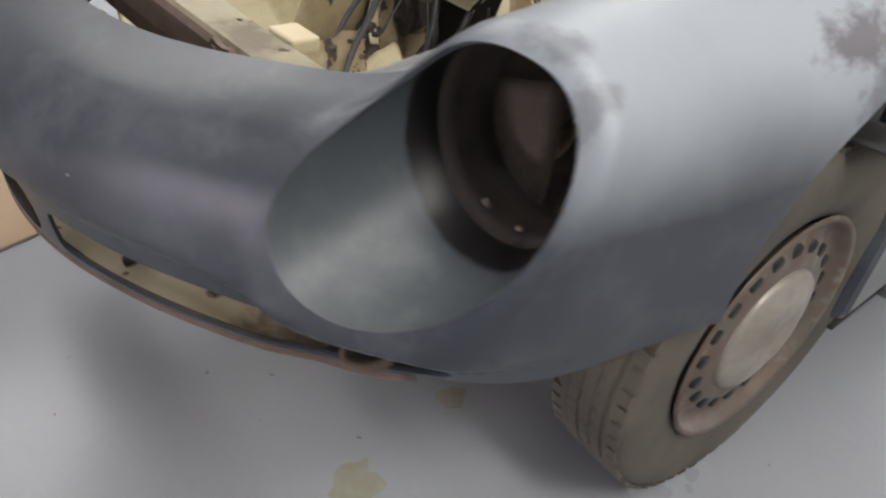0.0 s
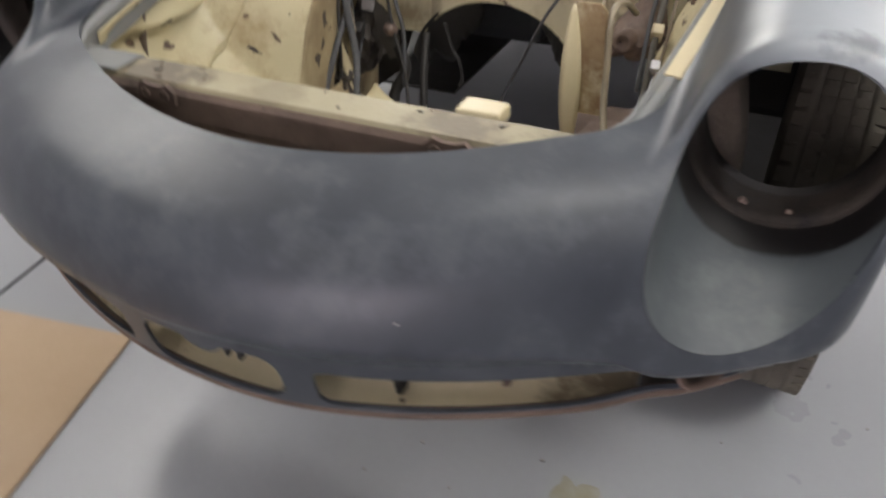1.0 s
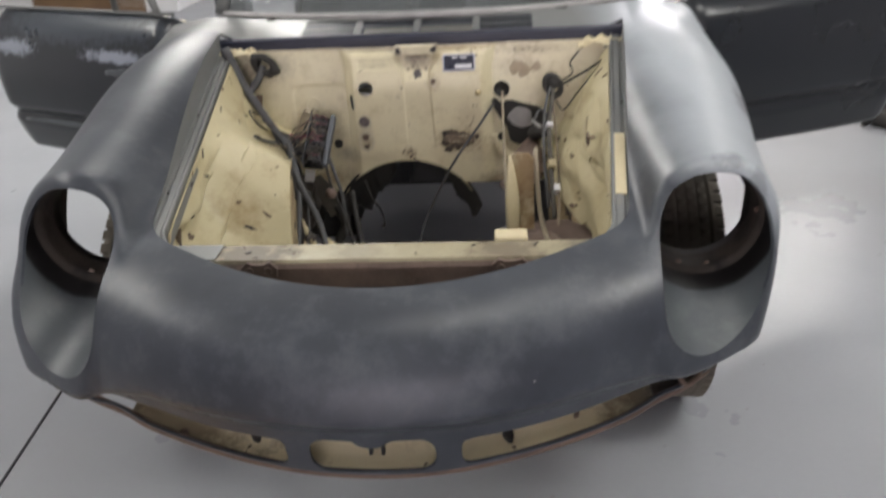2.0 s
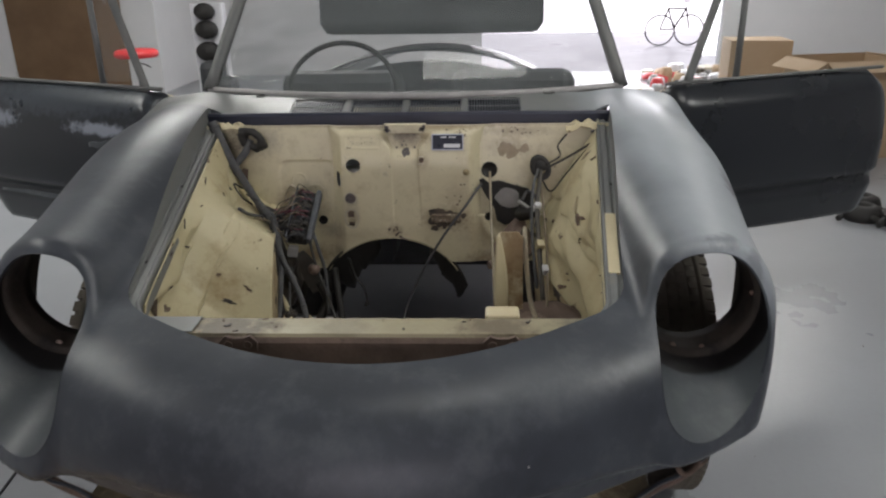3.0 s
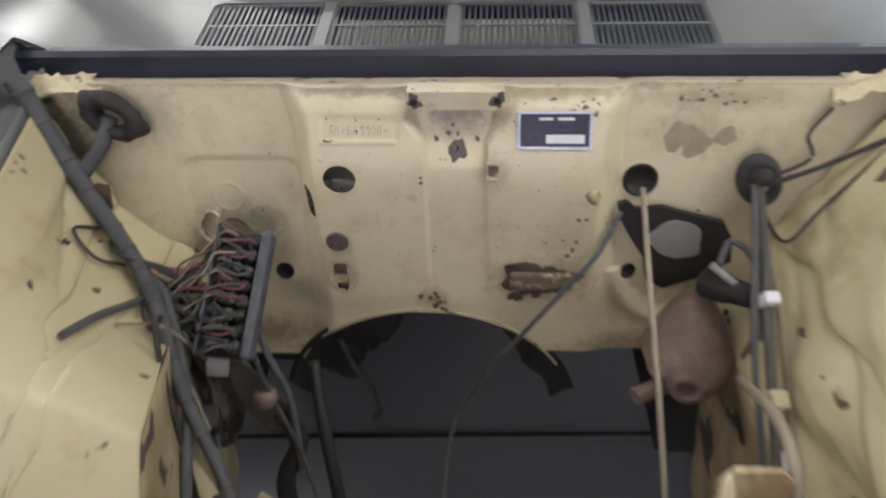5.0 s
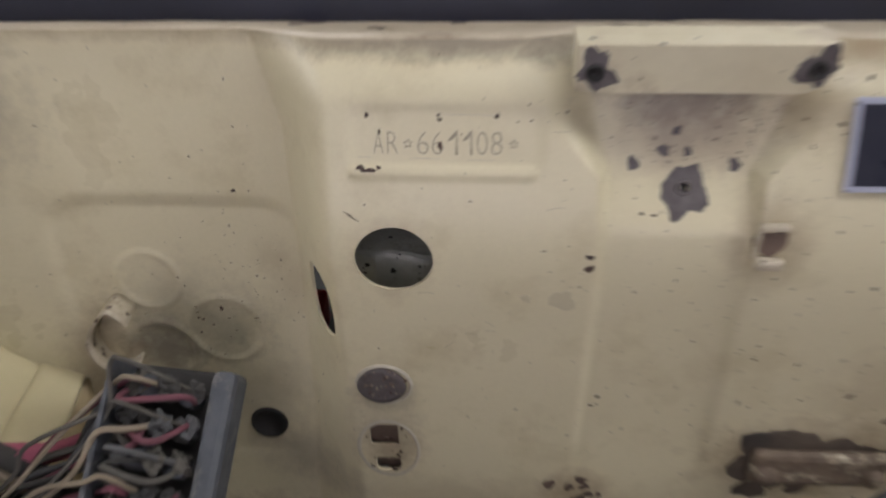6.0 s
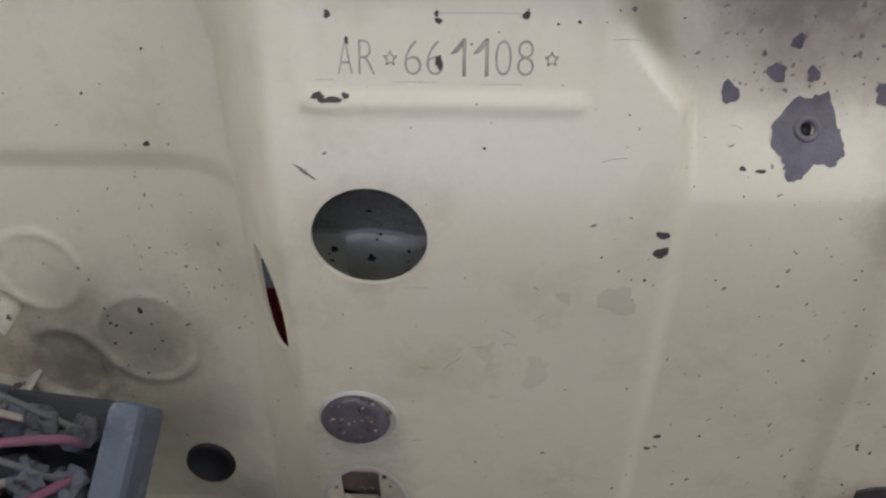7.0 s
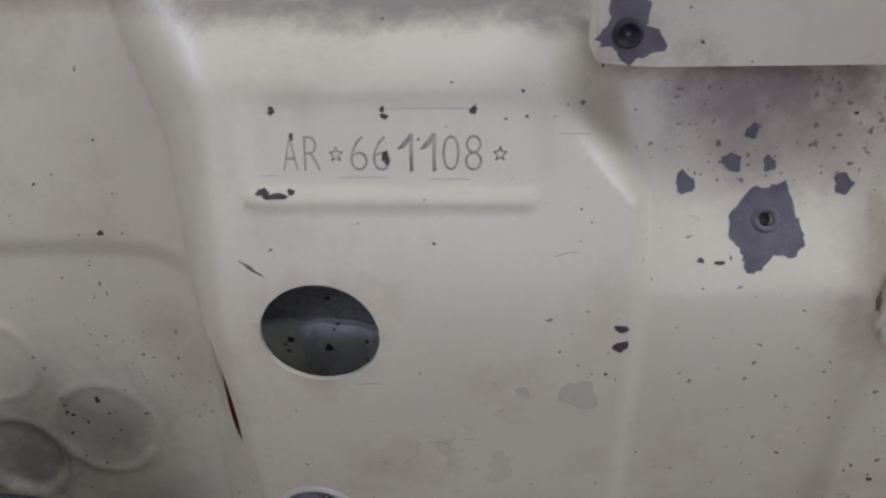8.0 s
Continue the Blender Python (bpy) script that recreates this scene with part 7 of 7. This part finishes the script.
# ---- doors ----
def build_door(side):
    door = tagged(new("car_door"), "open car door in black primer with a bare window frame")
    door.parent = car
    L = 0.90
    def skin(u, v):
        z = 0.43 + 0.49 * v
        x = L * u
        bow = 0.065 * (1 - (1.7 * v - 0.85) ** 2) - 0.022 * (1 - float(sstep(0.0, 0.06, abs(v - 0.27))))
        edge = 0.030 * (1 - min(1.0, u / 0.04)) ** 2 + 0.030 * (1 - min(1.0, (1 - u) / 0.05)) ** 2
        turn = 0.05 * (max(0.0, v - 0.86) / 0.14) ** 2
        crop = 0.035 * (max(0.0, 0.06 - u) / 0.06) ** 2 * (2 * v - 1) + 0.05 * (max(0.0, u - 0.92) / 0.08) ** 2 * (2 * v - 1)
        return (side * x, -bow + edge + turn - 0.015 * math.sin(math.pi * u), z - 0.02 * u * (1 - v) - crop)
    # pale strips on the far door: filler with the gloss highlight painted in
    for u0, u1, v0, v1 in (((0.02, 0.30, 0.62, 0.68), (0.05, 0.9, 0.22, 0.25)) if side < 0 else ()):
        def strip(u, v, u0=u0, u1=u1, v0=v0, v1=v1):
            w = 0.012 * noise.noise(Vector((u * 6, v0 * 30, 0)))
            x, y, z = skin(u0 + (u1 - u0) * u, v0 + (v1 - v0) * v * (0.5 + math.sin(math.pi * u) * 0.5) + w)
            return (x, y - 0.0022, z)
        part("filler_gloss_strip", sheet(strip, np.linspace(0, 1, 24), np.linspace(0, 1, 6), 0.001 * side), FILLER, door)
    part("door_skin", sheet(skin, np.linspace(0, 1, 30), np.linspace(0, 1, 40), 0.004 * side), PRIMER_DARK, door)
    bm = bmesh.new()
    box(bm, (side * L / 2, 0.05, 0.665), (L - 0.02, 0.08, 0.46), 0.02)
    part("door_body", bm, CREAM_WORN, door, "cream inner frame of the door")
    bm = bmesh.new()
    tube(bm, [(side * 0.07, 0.02, 0.90), (side * 0.135, 0.022, 1.085), (side * 0.20, 0.025, 1.27)], 0.013, 8, 4)
    tube(bm, [(side * 0.265, 0.02, 0.90), (side * 0.265, 0.02, 1.27)], 0.011, 8, 2)
    tube(bm, [(side * 0.0, 0.012, 0.921), (side * 0.9, 0.012, 0.921)], 0.006, 8, 2)
    part("quarter_window_frame", bm, PILLAR, door, "worn metal quarter window frame")
    bm = bmesh.new()
    prism(bm, [(side * 0.095, 0.935), (side * 0.255, 0.935), (side * 0.255, 1.25), (side * 0.205, 1.25)], "y", 0.02, 0.024)
    pane = part("pane", bm, GLASS, door)
    return door


for side in (1, -1):
    d = build_door(side)
    d.matrix_basis = pose(side * (0.775 if side > 0 else 0.80), 1.74, 0, 0, 0, side * 24)

# ---- windscreen and cockpit ----
def screen_base(u):
    return Vector((0.60 * u, 1.53 + 0.13 * u * u, 0.925 + 0.004 * u * u))


def screen_top(u):
    return Vector((0.50 * u, 1.82 + 0.06 * u * u, 1.28))


part("windscreen", sheet(lambda u, v: screen_base(u).lerp(screen_top(u), v), np.linspace(-1, 1, 33), np.linspace(0, 1, 9), 0.005), SCREEN, car, "curved dusty windscreen glass")
bm = bmesh.new()
tube(bm, [screen_base(u) for u in np.linspace(-1.02, 1.02, 15)], 0.011, 8, 3)
part("windscreen_seal", bm, STEEL, car, "dull metal lower windscreen trim")
for s in (1, -1):
    bm = bmesh.new()
    tube(bm, [screen_base(1.02 * s), screen_base(1.02 * s).lerp(screen_top(1.02 * s), 0.5), screen_top(1.02 * s)], 0.019, 10, 4)
    part("windscreen_pillar", bm, PILLAR, car, "grey metal windscreen pillar")

# ---- garage ----
bm = bmesh.new()
box(bm, (0.8, 5.5, -0.05), (13.0, 22.0, 0.1))
floor = tagged(part("floor", bm, FLOOR, None, "", "structure"), "grey painted concrete floor, slightly glossy", "floor")
bm = bmesh.new()
box(bm, (0.8, 3.0, 2.98), (13.0, 17.0, 0.1))
tagged(part("ceiling", bm, CEIL, None, "", "structure"), "plain white ceiling", "ceiling")
for name, c, size in (("wall_front_left", (-3.65, -5.45, 1.465), (4.1, 0.1, 2.93)), ("wall_front_right", (4.45, -5.45, 1.465), (5.7, 0.1, 2.93)), ("wall_front_head", (0.0, -5.45, 2.69), (3.2, 0.1, 0.48)), ("wall_left", (-5.65, 3, 1.465), (0.1, 16.8, 2.93)), ("wall_right", (7.25, 3, 1.465), (0.1, 16.8, 2.93)),
                      ("wall_back_left", (-4.55, 8.05, 1.465), (2.1, 0.1, 2.93)), ("wall_return_left", (-3.45, 8.75, 1.465), (0.1, 1.5, 2.93)), ("wall_back_middle", (-1.55, 9.55, 1.465), (3.7, 0.1, 2.93)),
                      ("wall_back_right", (5.3, 9.55, 1.465), (3.8, 0.1, 2.93)), ("wall_gate_head", (1.85, 9.55, 2.7), (3.1, 0.1, 0.46))):
    bm = bmesh.new()
    box(bm, c, size)
    tagged(part(name, bm, WALL, None, "", "structure"), "white plastered wall", "wall")
bm = bmesh.new()
box(bm, (2.5, 16.3, 2.5), (16, 0.02, 7.0))
tagged(part("backdrop", bm, DAYGLOW, None, "", "structure"), "blown-out daylight outside the gate", "backdrop")
bm = bmesh.new()
box(bm, (0.0, -7.0, 1.5), (8, 0.02, 5.0))
tagged(part("backdrop_front", bm, DAYGLOW, None, "", "structure"), "daylight outside the front entrance", "backdrop")
bm = bmesh.new()
box(bm, (-1.27, 3.0, 0.002), (0.006, 16.5, 0.004), 0, Euler((0, 0, radians(6.2))).to_matrix())
tagged(part("floor_joint", bm, JOINT, None, "", "structure"), "dark joint line in the floor", "joint")
bm = bmesh.new()
box(bm, (-0.06, 1.603, 0.002), (1.05, 0.010, 0.004), 0, Euler((0, 0, radians(2.6))).to_matrix())
tagged(part("floor_joint_cross", bm, JOINT, None, "", "structure"), "dark joint line in the floor", "joint")
bm = bmesh.new()
prism(bm, [(-0.605, 0.618), (-1.45, 0.49), (-1.25, -0.9), (-0.27, -0.74)], "z", 0.001, 0.006)
tagged(part("cardboard_sheet", bm, CARD), "flat brown cardboard sheet lying on the floor", "cardboard")

# oil stains on the floor
for x, y, r in ((0.392, 0.61, 0.05), (0.338, 0.865, 0.032), (0.0, -0.02, 0.06)):
    bm = bmesh.new()
    blob(bm, (x, y, 0.0006), (0, 0, 1), r, rnd, 0.0006, 30, 0.35, 0.7, 0.5)
    tagged(part("oil_stain", bm, STAIN, None, "", "structure"), "dull yellowish oil stain on the grey floor", "stain")
bm = bmesh.new()
for k in range(60):
    blob(bm, (rnd.uniform(-1.6, 2.2), rnd.uniform(-0.4, 2.2), 0.001), (0, 0, 1), rnd.uniform(0.0015, 0.0035), rnd, 0.001, 7, 0.4)
for x, y in ((0.032, 0.523), (0.101, 0.619), (0.316, 0.668), (-0.141, 0.335), (1.54, 1.805)):
    blob(bm, (x, y, 0.001), (0, 0, 1), 0.0038, rnd, 0.001, 8, 0.4)
tagged(part("floor_grit", bm, STEEL, None, "", "stuff"), "scattered grey grit and crumbs on the floor", "grit")

# ---- far end of the garage ----
bm = bmesh.new()
box(bm, (-4.42, 7.97, 1.08), (1.30, 0.06, 2.16), 0.004)
wood = tagged(part("wooden_door", bm, WOOD), "dark brown wooden door leaf against the wall", "door")
bm = bmesh.new()
tube(bm, [(-3.90, 7.92, 1.0), (-3.90, 7.90, 1.04), (-3.90, 7.92, 1.08)], 0.008, 8, 4)
part("door_handle", bm, STEEL, wood)

stool = tagged(new("bar_stool"), "red vinyl stool on a black gas-lift stand", "stool")
stool.location = (-2.5, 5.4, 0)
bm = bmesh.new()
lathe(bm, [(0.0005, 0.72), (0.14, 0.72), (0.165, 0.705), (0.17, 0.68), (0.16, 0.66), (0.0005, 0.655)], Matrix.Identity(4), 36)
part("seat", bm, RED, stool, "round red vinyl seat")
bm = bmesh.new()
tube(bm, [(0, 0, 0.10), (0, 0, 0.40)], 0.028, 12, 1)
tube(bm, [(0, 0, 0.38), (0, 0, 0.66)], 0.015, 12, 1)
tube(bm, [(0, 0, 0.62), (0.06, 0, 0.60), (0.10, 0, 0.58)], 0.006, 6, 3)
part("column", bm, SOOT, stool)
for k in range(5):
    a = 2 * math.pi * k / 5
    bm = bmesh.new()
    tube(bm, [(0, 0, 0.11), (0.15 * math.cos(a), 0.15 * math.sin(a), 0.09), (0.27 * math.cos(a), 0.27 * math.sin(a), 0.06)], 0.016, 8, 3)
    bmesh.ops.create_uvsphere(bm, u_segments=10, v_segments=8, radius=0.03, matrix=Matrix.Translation((0.27 * math.cos(a), 0.27 * math.sin(a), 0.03)))
    part("leg", bm, SOOT, stool)

# black kit piled by the corner
for x, y, z, s in ((-2.28, 6.7, 0.0, (0.30, 0.26, 0.34)), (-2.05, 6.2, 0.0, (0.34, 0.28, 0.22)), (-2.45, 7.0, 0.0, (0.24, 0.22, 0.46))):
    bm = bmesh.new()
    box(bm, (x, y, z + s[2] / 2), s, 0.07)
    bmesh.ops.subdivide_edges(bm, edges=bm.edges[:], cuts=2)
    for v in bm.verts:
        v.co += Vector((noise.noise(v.co * 7), noise.noise(v.co * 7 + Vector((3, 0, 0))), 0)) * 0.02
    tagged(part("kit_bag", bm, BLACK_VINYL), "slumped black bag on the floor", "bag", "bags in the corner")
rack = tagged(new("wall_rack"), "white wall rack with black gear hung on it", "rack")
bm = bmesh.new()
box(bm, (-2.58, 7.42, 0.50), (0.34, 0.14, 1.0), 0.02)
part("panel", bm, PALE, rack)
for z, s in ((0.92, 0.20), (0.74, 0.22), (0.52, 0.24)):
    bm = bmesh.new()
    bmesh.ops.create_uvsphere(bm, u_segments=14, v_segments=10, radius=s / 2, matrix=Matrix.Translation((-2.58, 7.30, z)) @ Matrix.Diagonal((1.1, 0.8, 0.85, 1)))
    part("hung_gear", bm, SOOT, rack)

def carton(x, y, z, sx, sy, sz, turn, flaps=True):
    c = tagged(new("cardboard_box"), "open brown cardboard carton with raised flaps" if flaps else "closed brown cardboard carton", "box", "cartons by the wall")
    c.matrix_basis = pose(x, y, z, 0, 0, turn)
    bm = bmesh.new()
    for px, py, w, d in ((0, -sy / 2, sx, 0.008), (0, sy / 2, sx, 0.008), (-sx / 2, 0, 0.008, sy), (sx / 2, 0, 0.008, sy)):
        bm = bmesh.new()
        box(bm, (px, py, sz / 2), (w, d, sz))
        part("side", bm, CARD, c)
    bm = bmesh.new()
    box(bm, (0, 0, 0.004 if flaps else sz - 0.004), (sx, sy, 0.008))
    part("base", bm, CARD, c)
    if flaps:
        for px, py, w, d, rx, ry in ((0, -sy / 2 - 0.05, sx, 0.13, 0.5, 0), (0, sy / 2 + 0.05, sx, 0.13, -0.6, 0), (-sx / 2 - 0.05, 0, 0.13, sy, 0, -0.5), (sx / 2 + 0.05, 0, 0.13, sy, 0, 0.7)):
            bm = bmesh.new()
            box(bm, (px, py, sz - 0.03), (w, d, 0.005), 0, Euler((rx, ry, 0)).to_matrix())
            part("flap", bm, CARD, c)
    return c


carton(2.75, 4.75, 0.0, 0.62, 0.45, 0.66, 12)
carton(2.45, 5.65, 0.0, 0.45, 0.40, 0.72, -8, False)
carton(3.55, 4.6, 0.0, 0.6, 0.5, 0.62, 25)
carton(3.3, 5.9, 0.0, 0.5, 0.5, 0.5, 5, False)

# heap of small parts on a sheet in the light of the gate
bm = bmesh.new()
box(bm, (2.3, 7.5, 0.004), (1.7, 3.8, 0.008))
tagged(part("dust_sheet", bm, PALE), "white sheet spread on the floor", "sheet")
HEAP = [PALE, SOOT, RED, STEEL, CREAM, DIRTY, CARD, PALE]
for k in range(120):
    y = rnd.uniform(5.9, 9.2)
    x = 0.175 + (y + 0.457) * rnd.uniform(0.232, 0.330)
    s = rnd.uniform(0.06, 0.19)
    bm = bmesh.new()
    kind = k % 3
    if kind == 0:
        lathe(bm, [(0.0005, s), (s * 0.3, s), (s * 0.42, s * 0.7), (s * 0.42, 0.0), (0.0005, 0.0)], Matrix.Identity(4), 12)
    elif kind == 1:
        box(bm, (0, 0, s * 0.35), (s, s * 0.7, s * 0.7), s * 0.1)
    else:
        tube(bm, [(-s, 0, s * 0.3), (0, s * 0.4, s * 0.5), (s, 0, s * 0.3)], s * 0.22, 8, 3)
    ob = tagged(part("loose_part", bm, HEAP[k % 8]), "small loose car part on the sheet", "car part", "heap of small parts")
    ob.matrix_basis = pose(x, y, 0.008, 0, 0, rnd.uniform(0, 360))

# bicycle frame leaning in the bright gate
bm = bmesh.new()
for p, q in (((1.7, 0.62), (2.0, 0.62)), ((1.7, 0.62), (1.82, 0.28)), ((2.0, 0.62), (1.82, 0.28)), ((1.7, 0.62), (1.58, 0.28)), ((1.58, 0.28), (1.82, 0.28)), ((2.0, 0.66), (2.08, 0.28)), ((1.95, 0.74), (2.06, 0.74))):
    tube(bm, [(p[0] + 1.85, 12.9, p[1]), (q[0] + 1.85, 12.9, q[1])], 0.014, 8, 1)
bike = tagged(part("bicycle", bm, DIRTY), "small bicycle standing in the bright gateway", "bicycle")
for x in (1.58, 2.08):
    bm = bmesh.new()
    tube(bm, [(x + 1.85 + 0.25 * math.cos(a), 12.9, 0.265 + 0.25 * math.sin(a)) for a in (2 * math.pi * k / 28 for k in range(29))], 0.013, 8, 1)
    part("wheel", bm, SOOT, bike)

# dark parts lying beside the car
for k, (x, y) in enumerate(((2.22, 3.22), (2.36, 3.12), (2.30, 3.40))):
    bm = bmesh.new()
    lathe(bm, [(0.03, 0.0), (0.085, 0.0), (0.10, 0.03), (0.085, 0.07), (0.05, 0.085), (0.03, 0.07)], Matrix.Identity(4), 20, True)
    for j in range(4):
        a = j * 1.57 + k
        tube(bm, [(0.08 * math.cos(a), 0.08 * math.sin(a), 0.04), (0.15 * math.cos(a + 0.3), 0.15 * math.sin(a + 0.3), 0.02)], 0.015, 8, 2)
    ob = tagged(part("greasy_part", bm, SOOT), "black greasy machine part lying on the floor", "car part", "greasy parts")
    ob.matrix_basis = pose(x, y, 0, 0, 0, 40 * k)

# ceiling tube fittings
for x, y, L_ in ((-0.6, -1.6, 1.5), (-2.6, 1.2, 2.4), (2.2, 0.6, 2.4)):
    lamp = tagged(new("ceiling_light"), "long fluorescent tube fitting on the ceiling", "ceiling light", "ceiling lights")
    bm = bmesh.new()
    box(bm, (x, y, 2.915), (0.42, L_ + 0.1, 0.03), 0.005)
    part("housing", bm, PALE, lamp)
    for dx in (-0.1, 0.1):
        bm = bmesh.new()
        tube(bm, [(x + dx, y - L_ / 2, 2.885), (x + dx, y + L_ / 2, 2.885)], 0.013, 10, 1)
        part("tube", bm, TUBE, lamp)
# the two rear fittings are unseen, added to go with the fill lights
for x, y in ((0.52, 0.93), (-1.6, 4.6), (3.2, 6.6)):
    lamp = tagged(new("ceiling_light"), "short crosswise fluorescent fitting on the ceiling", "ceiling light", "ceiling lights")
    bm = bmesh.new()
    box(bm, (x, y, 2.915), (1.2, 0.30, 0.03), 0.005)
    part("housing", bm, PALE, lamp)
    for dy in (-0.07, 0.07):
        bm = bmesh.new()
        tube(bm, [(x - 0.55, y + dy, 2.885), (x + 0.55, y + dy, 2.885)], 0.013, 10, 1)
        part("tube", bm, TUBE, lamp)
